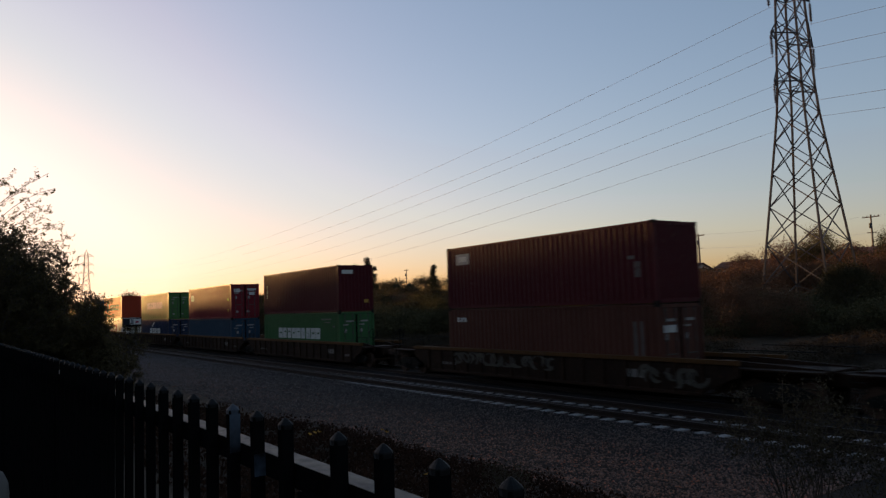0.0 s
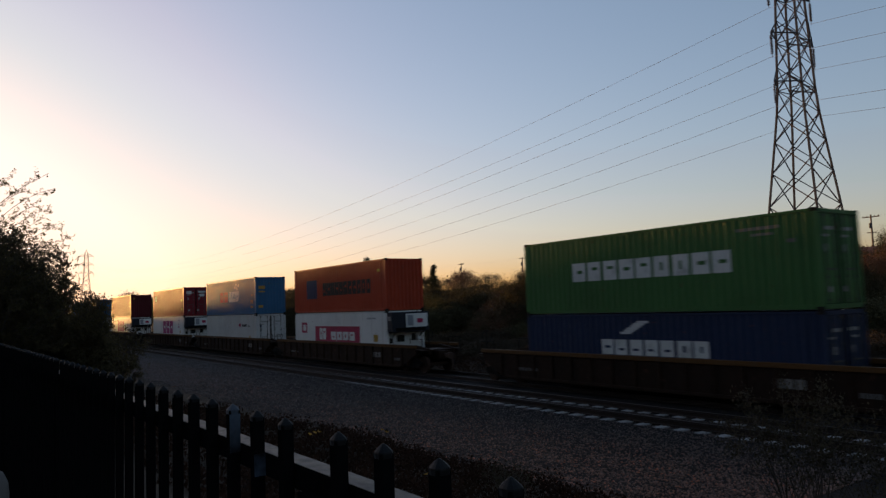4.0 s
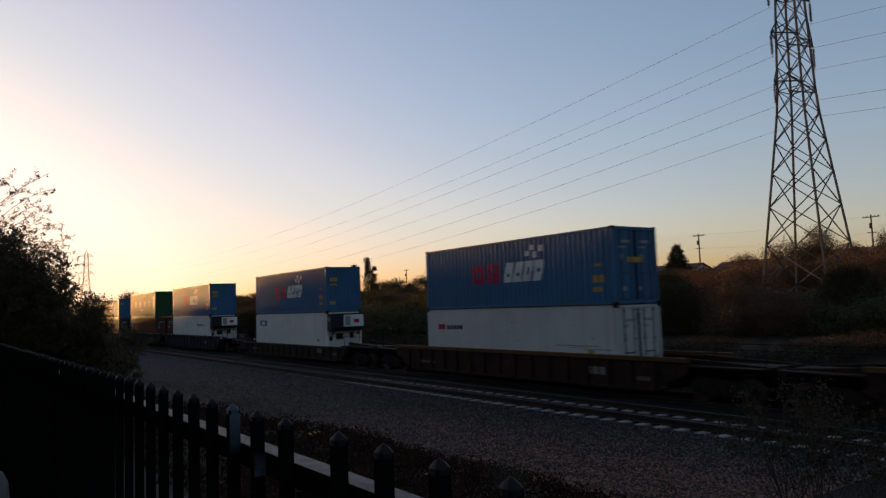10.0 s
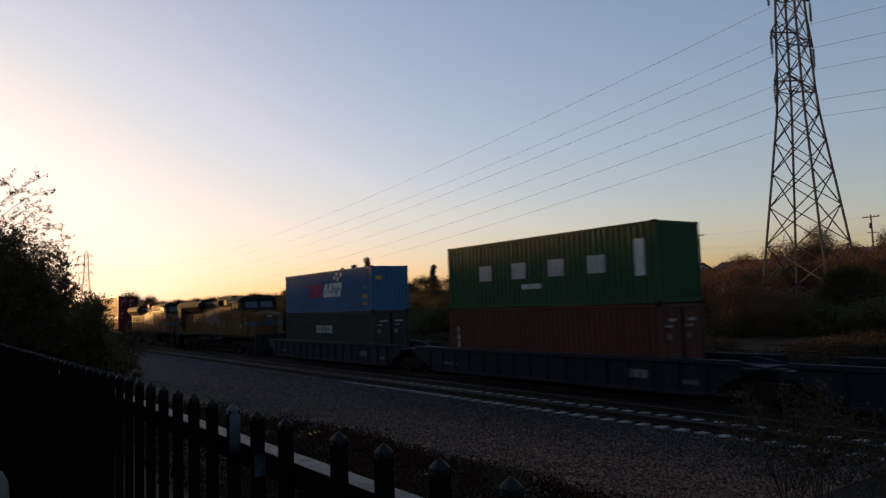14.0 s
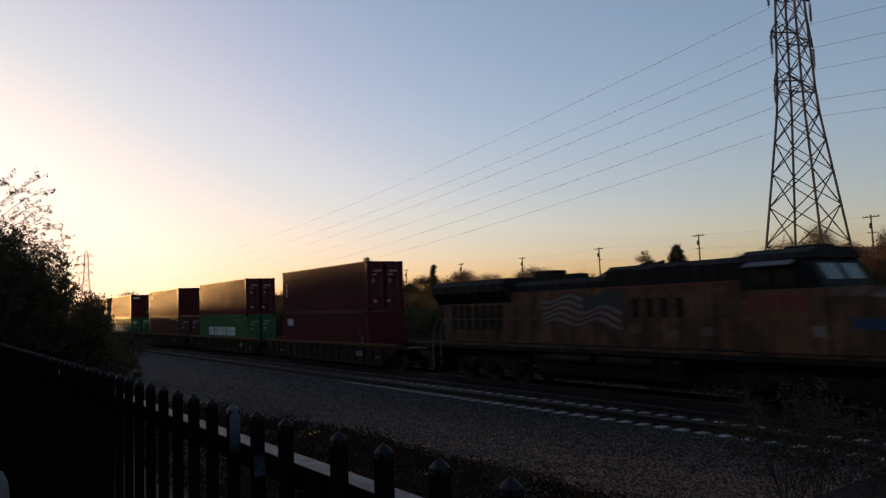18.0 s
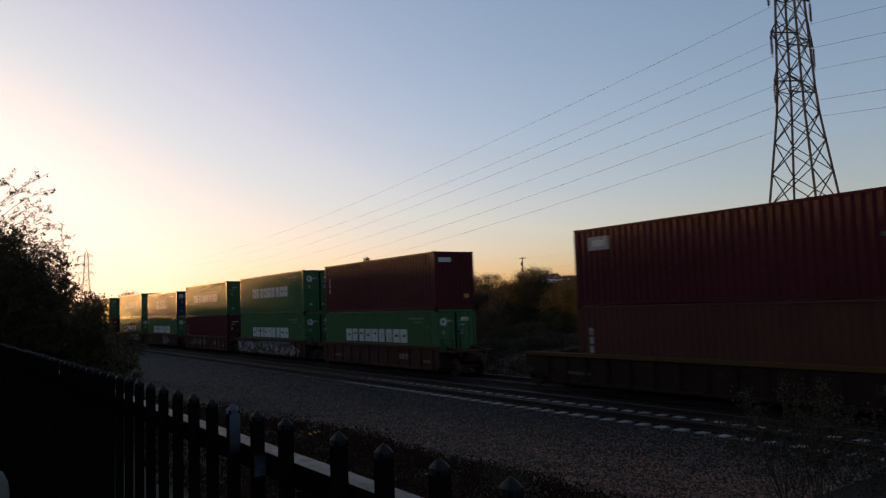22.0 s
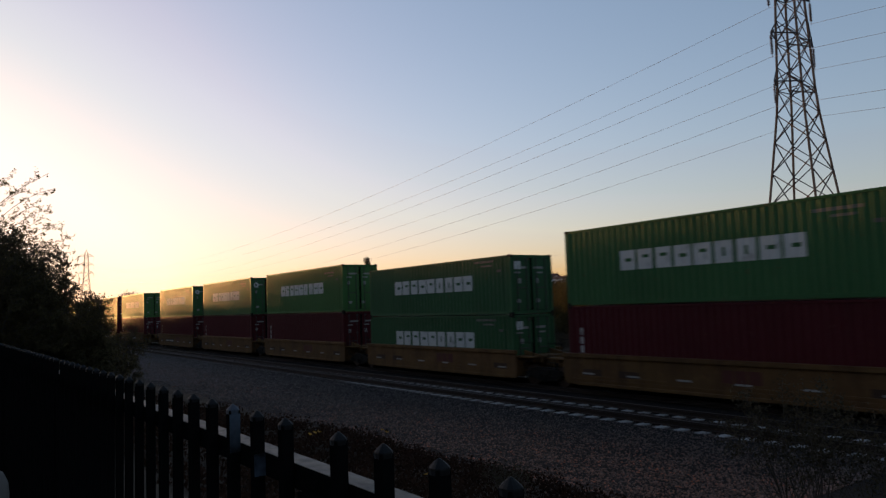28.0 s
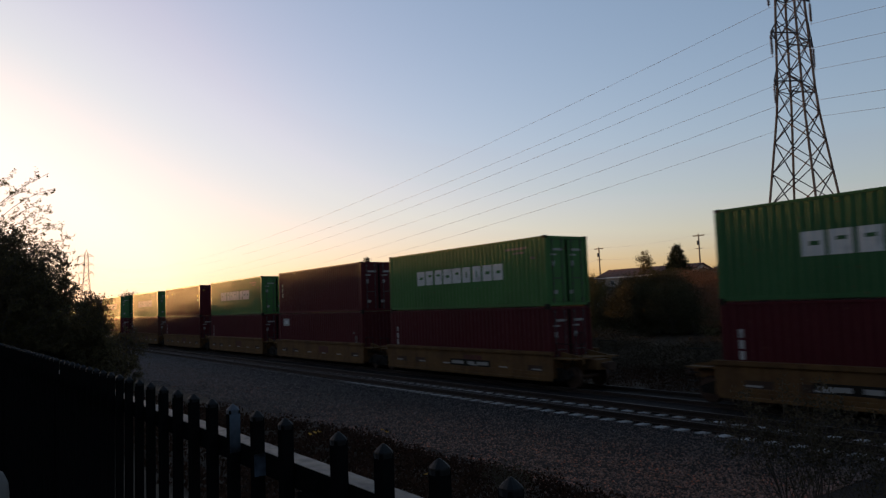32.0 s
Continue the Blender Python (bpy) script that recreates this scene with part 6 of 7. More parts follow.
def build_car(style, well, pitch, front_end, rear_end):
    """One well unit; x = 0 at its middle. front_end, rear_end: 'truck' (own truck and coupler), 'shared' (truck of the joint), 'none'."""
    body = CAR_PAINT[style]
    words = {"brown": "weathered brown", "yellow": "dirty yellow", "oxide": "graffiti-marked oxide red", "black": "grimy black-brown", "dark": "dark blue-grey"}[style]
    c = thing("well_car", f"{words} steel double-stack well car on the far track", "rail car", pose(0, 0, -60), "well cars of the train")
    half = well / 2
    w = 1.30
    top, bot = (1.12 if style == "black" else 1.43), 0.27
    for s in (-1, 1):
        y0, y1 = s * w - 0.012, s * w + 0.012
        ring = [(-half - 0.9, 0.95), (-half - 0.35, 0.72), (-half + 0.35, bot + 0.10), (-half + 0.6, bot), (half - 0.6, bot), (half - 0.35, bot + 0.10), (half + 0.35, 0.72), (half + 0.9, 0.95),
                (half + 0.9, top - 0.12), (-half - 0.9, top - 0.12)]
        reach = half + 0.9
        if well < 14:
            reach = half + 0.12
            ring = [(-reach, bot + 0.12), (-reach + 0.12, bot), (reach - 0.12, bot), (reach, bot + 0.12), (reach, top - 0.12), (-reach, top - 0.12)]
        side = part("side_sill", Build().prism(ring, y0, y1, "y"), body, c)
        chord = "yellow" if style == "yellow" else ("chord" if style == "brown" else style)
        part("top_chord", Build().box(-reach, reach, min(s * (w - 0.08), s * (w + 0.09)), max(s * (w - 0.08), s * (w + 0.09)), top - 0.15, top, 0.012), CAR_PAINT[chord], side)
        part("bottom_chord", Build().box(-half + 0.6, half - 0.6, min(s * (w - 0.12), s * (w + 0.05)), max(s * (w - 0.12), s * (w + 0.05)), bot - 0.02, bot + 0.09, 0.01), body, side)
        if style == "yellow":
            b = Build()
            for x in (-half + 1.6, -half + 3.8, half - 4.2, half - 1.9):
                b.box(x - 0.8, x + 0.8, min(s * w, s * (w + 0.035)), max(s * w, s * (w + 0.035)), bot + 0.30, bot + 0.36)
            b.box(-half + 0.3, half - 0.3, min(s * w, s * (w + 0.03)), max(s * w, s * (w + 0.03)), bot + 0.18, bot + 0.23)
            part("sill_ledge", b, body, side)
            if s < 0:
                for k in range(6):
                    x0 = -half + 0.9 + k * (well - 2.0) / 5
                    part("reflector", Build().box(x0, x0 + 0.55, -w - 0.040, -w - 0.036, bot + 0.40, bot + 0.46), DIM_MARK, side, "pale reflective strip")
                for x0, wd in ((0.5, 0.38), (0.95, 0.38), (1.4, 0.42)):
                    part("faded_mark", Build().box(x0, x0 + wd, -w - 0.018, -w - 0.012, 0.72, 1.12), surface("faded_red_mark", (0.06, 0.014, 0.010), 0.7, spread=0.3), side, "faded dark red mark")
                for x0 in (-half + 0.9, -half + 2.6, half - 1.4):
                    part("stain", Build().box(x0, x0 + 0.9, -w - 0.015, -w - 0.012, 0.62, 0.86), surface("dark_stain", (0.035, 0.017, 0.010), 0.8, spread=0.4), side, "dark dirt stain")
        else:
            rib = Build().box(-0.055, 0.055, 0.0, 0.085, bot + 0.09, top - 0.15, 0.0)
            rib_mesh = rib.mesh("rib", body)
            n = int(well / 1.06)
            for k in range(n + 1):
                part("rib", rib_mesh, body, side, m=pose(-half + 0.4 + (well - 0.8) * k / n, s * w, 0, 0, 0, 180 if s < 0 else 0))
            if s < 0:
                b = Build()
                for k in range(3):
                    part("stencil_mark", Build().box(half - 3.6 + 0.34 * k, half - 3.34 + 0.34 * k, -w - 0.017, -w - 0.013, 0.70, 0.98), ink("stencil"), side, "pale stencilled mark")
                for x0, n, z0, h in ((-half + 1.5, 6, 0.62, 0.12), (half - 1.2, 3, 0.6, 0.14)):
                    for k in range(n):
                        b.box(x0 + k * 0.2, x0 + k * 0.2 + 0.14, -w - 0.017, -w - 0.013, z0, z0 + h)
                tagged(part("stencil_lettering", b, ink("faint"), side), "faded pale stencil bars", kind="stuff")
    for k in range(5):
        x = -half + 0.7 + (well - 1.4) * k / 4
        part("floor_beam", Build().box(x - 0.25, x + 0.25, -w + 0.02, w - 0.02, bot - 0.01, bot + 0.05), body, c)
    for s in (-1, 1):
        part("bulkhead", Build().box(s * half - 0.04, s * half + 0.04, -w, w, bot + 0.1, 1.2), body, c)
    for sx, end in ((1, front_end), (-1, rear_end)):
        x0 = half + 0.04
        x1 = pitch / 2 - (0.12 if end != "truck" else 0.0)
        b = Build()
        for s in (-1, 1):
            ring = [(x0, 0.95), (x0, 1.40), (x1 - 0.3, 1.22), (x1 - 0.3, 0.95)]
            b.prism([(sx * a, z) for a, z in ring], s * 0.75 - 0.05, s * 0.75 + 0.05, "y")
        b.box(min(sx * x0, sx * x1), max(sx * x0, sx * x1), -0.35, 0.35, 0.72, 1.12, 0.03)
        b.box(min(sx * x0, sx * (x1 - 0.3)), max(sx * x0, sx * (x1 - 0.3)), -1.25, 1.25, 1.14, 1.19)
        p = part("end_platform", b, body, c)
        for s in (-1, 1):
            b = Build()
            far, near = sx * (x1 - 0.8), sx * (x1 - 0.4)
            b.path([(sx * (x0 + 0.2), s * 1.2, 1.19), (sx * (x0 + 0.2), s * 1.2, 1.75), (sx * (x1 - 0.35), s * 1.2, 1.75), (sx * (x1 - 0.35), s * 1.2, 1.19)] +
                   [(x, s * 1.27, z) for x, z in ((near, 1.0), (far, 1.0), (far, 0.72), (near, 0.72), (near, 0.45), (far, 0.45))], 0.016)
            part("handrail", b, STEEL_DARK, p)
        if end == "truck":
            build_truck(c, sx * (x1 - 1.75))
            b = Build().box(min(sx * x1, sx * (x1 + 0.42)), max(sx * x1, sx * (x1 + 0.42)), -0.09, 0.09, 0.80, 0.98, 0.02)
            b.box(min(sx * (x1 + 0.3), sx * (x1 + 0.5)), max(sx * (x1 + 0.3), sx * (x1 + 0.5)), -0.17, 0.17, 0.74, 1.04, 0.04)
            part("coupler", b, RUST, c)
            b = Build()
            for k in range(14):
                a = 2 * math.pi * k / 14
                a2 = 2 * math.pi * (k + 1) / 14
                b.tube((sx * (x1 - 0.4), -0.75 + 0.26 * math.cos(a), 1.95 + 0.26 * math.sin(a)), (sx * (x1 - 0.4), -0.75 + 0.26 * math.cos(a2), 1.95 + 0.26 * math.sin(a2)), 0.018, n=5)
            b.path([(sx * (x1 - 0.4), -0.75, 1.19), (sx * (x1 - 0.4), -0.75, 2.2)], 0.03)
            part("brake_wheel", b, STEEL_DARK, p)
        elif end == "shared":
            build_truck(c, sx * pitch / 2)
    return c


SPRAY = {"pale": (0.22, 0.205, 0.20), "pinkish": (0.125, 0.108, 0.105), "bluish": (0.058, 0.075, 0.115), "dark": (0.014, 0.013, 0.014), "tan": (0.105, 0.09, 0.068),
         "faint": (0.050, 0.045, 0.036), "grey": (0.11, 0.105, 0.10), "green": (0.15, 0.19, 0.175)}


def spray(b, colour, side):
    tagged(part("graffiti", b, surface("spray_" + colour, SPRAY[colour], 0.7, spread=0.35, coarse=2.5, fine=9), side, "sprayed graffiti on the steel side"), kind="stuff")


def arc_strokes(b, rng, x0, x1, z0, z1, yy, thick):
    """Rounded strokes of uneven width, side by side."""
    x = x0
    while x < x1:
        wd = rng.uniform(0.45, 0.7)
        for k in range(rng.randint(2, 3)):
            cx, cz = x + rng.uniform(0.1, wd - 0.1), rng.uniform(z0 + 0.25, z1 - 0.25)
            r, th = rng.uniform(0.16, 0.34), thick * rng.uniform(0.045, 0.085)
            a0, turn = rng.uniform(0, 6.28), rng.uniform(1.6, 4.2)
            n = 9
            v = []
            for i in range(n + 1):
                u = a0 + turn * i / n
                w = th * (0.45 + 0.55 * math.sin(math.pi * i / n))
                for q in (-w, w):
                    v.append((cx + 1.15 * (r + q) * math.cos(u), yy, min(z1, max(z0, cz + (r + q) * math.sin(u)))))
            b.add(v, [(2 * i, 2 * i + 2, 2 * i + 3, 2 * i + 1) for i in range(n)])
        x += wd * 0.8


def blots(b, rng, x0, x1, z0, z1, yy):
    """A row of overlapping round fills, each at a depth of its own."""
    x, k = x0, 0
    while x < x1:
        rx, rz = rng.uniform(0.34, 0.5), 0.5 * (z1 - z0) * rng.uniform(0.86, 1.0)
        cz = 0.5 * (z0 + z1)
        lobes, phase = rng.randint(3, 5), rng.uniform(0, 6.28)
        v = [(x + rx, yy - 0.0004 * (k % 3), cz)]
        for i in range(18):
            u = 6.283 * i / 18
            e = 1 + 0.13 * math.sin(lobes * u + phase)
            c, d = math.cos(u), math.sin(u)
            v.append((x + rx + rx * e * math.copysign(abs(c) ** 0.7, c), yy - 0.0004 * (k % 3), min(z1, max(z0, cz + rz * e * math.copysign(abs(d) ** 0.7, d)))))
        b.add(v, [(0, 1 + (i + 1) % 18, 1 + i) for i in range(18)])
        x += rx * rng.uniform(1.2, 1.5)
        k += 1


def upright_strokes(b, rng, x0, x1, z0, z1, yy):
    """Tall straight strokes, leaning a little and joined by slanting ones."""
    x = x0
    while x < x1:
        w, lean = rng.uniform(0.07, 0.11), rng.uniform(-0.08, 0.12)
        low, high = z0 + rng.uniform(0, 0.08), z1 - rng.uniform(0, 0.08)
        b.add([(x, yy, low), (x + w, yy, low), (x + w + lean, yy, high), (x + lean, yy, high)], [(0, 1, 2, 3)])
        if rng.random() < 0.6:
            b.add([(x + w, yy - 0.001, low + 0.1), (x + w + 0.09, yy - 0.001, low + 0.05), (x + 0.42, yy - 0.001, high - 0.12), (x + 0.33, yy - 0.001, high - 0.06)], [(0, 1, 2, 3)])
        x += rng.uniform(0.27, 0.42)


def add_graffiti(car, seed, x0, x1, z0, z1, colour):
    """Sprayed letters nobody can read on the near side: "mural" is a filled piece with outlines."""
    rng = random.Random(seed)
    side = [o for o in car.children if o.name.startswith("side_sill")][0]
    if colour == "mural":
        b = Build()
        blots(b, rng, x0, x1 - 0.8, z0, z1 - 0.12, -1.400)
        spray(b, "pinkish", side)
        b = Build()
        blots(b, rng, x0 + 0.42 * (x1 - x0), x1 - 1.2, z0 + 0.52 * (z1 - z0), z1, -1.402)
        blots(b, rng, x0 + 0.3, x0 + 1.2, z0 + 0.55 * (z1 - z0), z1 - 0.05, -1.402)
        spray(b, "bluish", side)
        b = Build()
        arc_strokes(b, rng, x0 + 0.1, x1 - 0.6, z0, z1 - 0.05, -1.4045, 1.25)
        spray(b, "dark", side)
        b = Build()
        arc_strokes(b, rng, x0, x0 + 0.45 * (x1 - x0), z0, z1 - 0.1, -1.4035, 0.8)
        arc_strokes(b, rng, x0 + 0.45 * (x1 - x0), x1, z0, z0 + 0.72 * (z1 - z0), -1.4035, 0.8)
        spray(b, "pale", side)
        return
    b = Build()
    if colour == "tan":
        upright_strokes(b, rng, x0, x1, z0, z1, -1.400)
    else:
        arc_strokes(b, rng, x0, x1, z0, z1, -1.400, 1.0)
    spray(b, colour, side)


CAR_CACHE = {}


def car(style, well, pitch, front_end, rear_end, fresh=False):
    key = (style, well, pitch, front_end, rear_end)
    if fresh or key not in CAR_CACHE:
        c = build_car(*key)
        if not fresh:
            CAR_CACHE[key] = c
        return c
    return copy_thing(CAR_CACHE[key], pose(0, 0, -60))


# ---- locomotives ----
LOCO_YELLOW = paint("loco_yellow", (0.118, 0.058, 0.013), 0.6, dirt=(0.035, 0.022, 0.011), amount=0.9, grime=0.7)
LOCO_DUSTY = paint("loco_dusty_yellow", (0.135, 0.064, 0.034), 0.65, dirt=(0.030, 0.020, 0.012), amount=1.0, grime=0.9)
LOCO_GREY = paint("loco_grey", (0.009, 0.0085, 0.008), 0.75, amount=0.6)
COVER = surface("dull_cover_plate", (0.085, 0.06, 0.04), 0.7, spread=0.3)
NOTICE = surface("grimy_notice", (0.13, 0.105, 0.085), 0.7, spread=0.25)
GRAB = surface("pale_grab_rail_paint", (0.11, 0.10, 0.09), 0.6, spread=0.2)
RAILING = surface("dull_railing_paint", (0.06, 0.045, 0.03), 0.6, spread=0.2)
LOCO_RED = surface("loco_red_stripe", (0.12, 0.018, 0.013), 0.5, spread=0.15)
LOCO_PANE = surface("cab_glass", (0.020, 0.032, 0.040), 0.32, spread=0.05)
CAB_DARK = surface("shaded_cab_glass", (0.008, 0.009, 0.010), 0.3, spread=0.05, gloss=0.2)
LAMP_OFF = surface("unlit_lamp_glass", (0.14, 0.14, 0.135), 0.25, spread=0.05)


def loco_truck(parent, x):
    """A six-wheel truck."""
    t = part("truck", Build().box(x - 1.9, x + 1.9, -0.5, 0.5, 0.75, 1.05, 0.04), STEEL_DARK, parent)
    for s in (-1, 1):
        b = Build()
        b.prism([(x - 2.35, 0.95), (x - 2.3, 0.62), (x - 1.2, 0.55), (x - 0.9, 0.72), (x + 0.9, 0.72), (x + 1.2, 0.55), (x + 2.3, 0.62), (x + 2.35, 0.95), (x + 1.5, 1.08), (x - 1.5, 1.08)], s * 1.13 - 0.07, s * 1.13 + 0.07, "y")
        for k in (-1.85, 0.0, 1.85):
            b.box(x + k - 0.22, x + k + 0.22, s * 1.13 - 0.12, s * 1.13 + 0.12, 0.35, 0.80, 0.03)
            for d in (-0.38, 0.38):
                b.tube((x + k + d, s * 1.17, 0.55), (x + k + d, s * 1.17, 0.92), 0.09, n=8)
        part("side_frame", b, STEEL_DARK, t)
        part("brake_cylinder", Build().tube((x - 0.95, s * 1.28, 0.92), (x - 0.45, s * 1.28, 0.92), 0.12, n=10), STEEL_DARK, t)
    for k in (-1.85, 0.0, 1.85):
        b = Build().tube((x + k, -0.9, 0.53), (x + k, 0.9, 0.53), 0.10, n=8)
        for s in (-1, 1):
            b.tube((x + k, s * 0.69, 0.53), (x + k, s * 0.83, 0.53), 0.53, 0.52, 22)
            b.tube((x + k, s * 0.66, 0.53), (x + k, s * 0.69, 0.53), 0.555, 0.555, 22)
        part("wheelset", b, RUST, t)


def flag(parent, x0, x1, z0, z1, y):
    """A large painted waving flag: wavy red and white stripes and a dark blue field."""
    red, white, blue = surface("flag_red", (0.065, 0.014, 0.013), 0.5, spread=0.15), surface("flag_white", (0.088, 0.082, 0.078), 0.5, spread=0.15), surface("flag_blue", (0.014, 0.019, 0.024), 0.5, spread=0.15)

    def wave(k, row, rows):
        x = x0 + (x1 - x0) * k
        z = z1 - (z1 - z0) * (row / rows) * 0.80 - 0.16 * (z1 - z0) * (math.sin(k * 12.0 + 0.25 * row) * 0.5 + 0.5) - 0.12 * (z1 - z0) * max(0, k - 0.75) * (row / rows) * 3
        return (x, z)
    rows, n = 11, 26
    ends = {red: Build(), white: Build(), blue: Build()}
    for r in range(rows):
        for i in range(n):
            k0, k1 = i / n, (i + 1) / n
            mat = red if r % 2 == 0 else white
            if k0 > 0.50 and r < 5:
                mat = blue
            q = [wave(k0, r + 1, rows), wave(k1, r + 1, rows), wave(k1, r, rows), wave(k0, r, rows)]
            ends[mat].add([(a, y, z) for a, z in q], [(0, 1, 2, 3)])
    for mat, name in ((red, "red_stripes"), (white, "white_stripes"), (blue, "blue_field")):
        part(name, ends[mat], mat, parent, "painted waving flag")


def build_loco(ge):
    yellow = LOCO_DUSTY if ge else LOCO_YELLOW
    lab = "dusty yellow and grey diesel locomotive with a painted flag" if ge else "yellow and grey diesel locomotive with a painted flag"
    c = thing("locomotive", lab, "locomotive", pose(0, 0, -70), "locomotives within the train")
    deck, split = 1.72, 3.88
    # frame and walkway
    f = part("frame", Build().box(-10.9, 10.9, -1.45, 1.45, 1.42, deck, 0.03).box(-10.7, 10.7, -0.6, 0.6, 0.95, 1.42, 0.04), LOCO_GREY, c)
    for s in (-1, 1):
        part("sill_stripe", Build().box(-10.9, 10.9, min(s * 1.452, s * 1.47), max(s * 1.452, s * 1.47), 1.60, 1.70), yellow, f)
    # hood
    hw = 0.98 if ge else 0.92
    step = -0.15 if ge else 1.6
    top = 4.55
    low = 4.30 if ge else 4.50       # the hood roof lies lower than the housing
    h = part("hood", Build().box(-10.6, step, -hw, hw, deck + 0.004, split - 0.002, 0.01), yellow, c)
    part("hood_roof", Build().prism([(-hw, split), (hw, split), (hw, low - 0.18), (hw - 0.22, low), (-hw + 0.22, low), (-hw, low - 0.18)], -10.6, step), LOCO_GREY, h)
    aw = 1.0 if ge else 1.05
    a = part("blower_housing", Build().box(step + 0.003, 5.55, -aw, aw, deck + 0.004, split - 0.002, 0.01), yellow, c)
    part("housing_roof", Build().prism([(-aw, split), (aw, split), (aw, top - 0.12), (aw - 0.28, top + 0.06), (-aw + 0.28, top + 0.06), (-aw, top - 0.12)], step + 0.003, 5.55), LOCO_GREY, a)
    for s in (-1, 1):
        y = s * (aw + 0.006)
        part("stripe", Build().box(step, 5.55, min(s * (aw + 0.002), y), max(s * (aw + 0.002), y), split - 0.06, split), LOCO_RED, a)
        for x0, x1 in ((step + 0.3, step + 1.25), (step + 2.2, step + 2.9), (step + 3.0, step + 3.7)):
            part("grille", Build().box(x0, x1, min(s * (aw + 0.002), s * (aw + 0.012)), max(s * (aw + 0.002), s * (aw + 0.012)), split + 0.15, split + 0.6), STEEL_DARK, a)
        for k in range(6):
            x = step + 0.3 + k * 0.7
            part("access_door", Build().box(x, x + 0.68, min(s * (aw + 0.002), s * (aw + 0.018)), max(s * (aw + 0.002), s * (aw + 0.018)), deck + 0.15, split - 0.4 - (0.5 if k % 3 == 0 else 0), 0.004), yellow, a)
        for k in range(9):
            x = -9.9 + k * 1.15 if ge else -9.2 + k * 1.1
            part("access_door", Build().box(x, x + 1.0, min(s * (hw + 0.002), s * (hw + 0.016)), max(s * (hw + 0.002), s * (hw + 0.016)), deck + 0.12, split - 0.6, 0.004), yellow, h)
        for k in range(4):
            x = step + 1.2 + k * 0.62
            part("vent_slot", Build().box(x, x + 0.26, min(s * (aw + 0.019), s * (aw + 0.024)), max(s * (aw + 0.019), s * (aw + 0.024)), 2.75, 3.42), STEEL_DARK, a, "dark ventilation slot")
        for k in range(10):
            x = -9.98 + k * 1.15 if ge else -9.28 + k * 1.1
            part("seam", Build().box(x, x + 0.035, min(s * (hw + 0.002), s * (hw + 0.010)), max(s * (hw + 0.002), s * (hw + 0.010)), deck + 0.1, split - 0.5), STEEL_DARK, h)
        for x0, z0 in ((step + 2.6, 2.05), (step + 3.9, 2.15), (step + 1.0, 2.2)):
            part("filter_cover", Build().box(x0, x0 + 0.5, min(s * (aw + 0.019), s * (aw + 0.03)), max(s * (aw + 0.019), s * (aw + 0.03)), z0, z0 + 0.28, 0.004), COVER, a, "dull cover plate")
    # radiator section
    if ge:
        rw = 1.42
        b = Build().prism([(-hw, 3.45), (-rw, 3.95), (-rw, 4.26), (-rw + 0.25, 4.50), (rw - 0.25, 4.50), (rw, 4.26), (rw, 3.95), (hw, 3.45)], -11.0, -5.6)
        part("radiator_housing", b, LOCO_GREY, c)
        for s in (-1, 1):
            for k in range(7):
                x = -9.9 + 0.56 * k
                part("louvre", Build().box(x, x + 0.36, min(s * (hw + 0.018), s * (hw + 0.03)), max(s * (hw + 0.018), s * (hw + 0.03)), 2.25, 3.35), STEEL_DARK, h)
        part("exhaust_stack", Build().box(-4.6, -3.6, -0.45, 0.45, low - 0.02, low + 0.42, 0.05), STEEL_DARK, c)
        part("air_vent", Build().box(-3.0, -2.3, -0.4, 0.4, low - 0.02, low + 0.22, 0.05), STEEL_DARK, c)
    else:
        rw = 1.40
        b = Build().prism([(-rw, 4.05), (-rw, 4.34), (-rw + 0.3, 4.60), (rw - 0.3, 4.60), (rw, 4.34), (rw, 4.05)], -11.0, -3.7)
        part("radiator_housing", b, LOCO_GREY, c)
        for s in (-1, 1):
            part("radiator_screen", Build().prism([(s * hw * 1.03, 3.45), (s * (rw - 0.06), 4.045), (s * hw * 1.03, 4.045)][::-s], -9.8, -3.9), STEEL_DARK, c)
            part("side_wing", Build().prism([(s * 0.9, deck + 0.01), (s * 1.15, deck + 0.01), (s * 1.36, 4.04), (s * 0.9, 4.04)][::s], -10.98, -9.85), yellow, c)
            part("louvre", Build().box(-10.6, -9.95, min(s * 1.22, s * 1.30), max(s * 1.22, s * 1.30), 2.15, 3.15), STEEL_DARK, c)
            part("emblem", Build().box(-6.95, -6.45, min(s * (hw + 0.02), s * (hw + 0.026)), max(s * (hw + 0.02), s * (hw + 0.026)), 2.78, 3.02), surface("emblem_blue", (0.014, 0.034, 0.062), 0.5, spread=0.2), h, "blue emblem panel")
        for x in (-9.8, -7.6, -5.4):
            part("roof_fan", Build().tube((x, 0, 4.58), (x, 0, 4.72), 0.75, 0.72, 20), STEEL_DARK, c)
        part("exhaust_stack", Build().box(-1.9, -1.4, -0.2, 0.2, low - 0.02, low + 0.2, 0.03).box(-2.05, -1.25, -0.35, 0.35, low + 0.2, low + 0.28, 0.02), STEEL_DARK, c)
        part("dynamic_brake", Build().prism([(-1.3, 4.0), (1.3, 4.0), (1.3, 4.5), (1.05, 4.78), (-1.05, 4.78), (-1.3, 4.5)], 1.65, 4.9), LOCO_GREY, c)
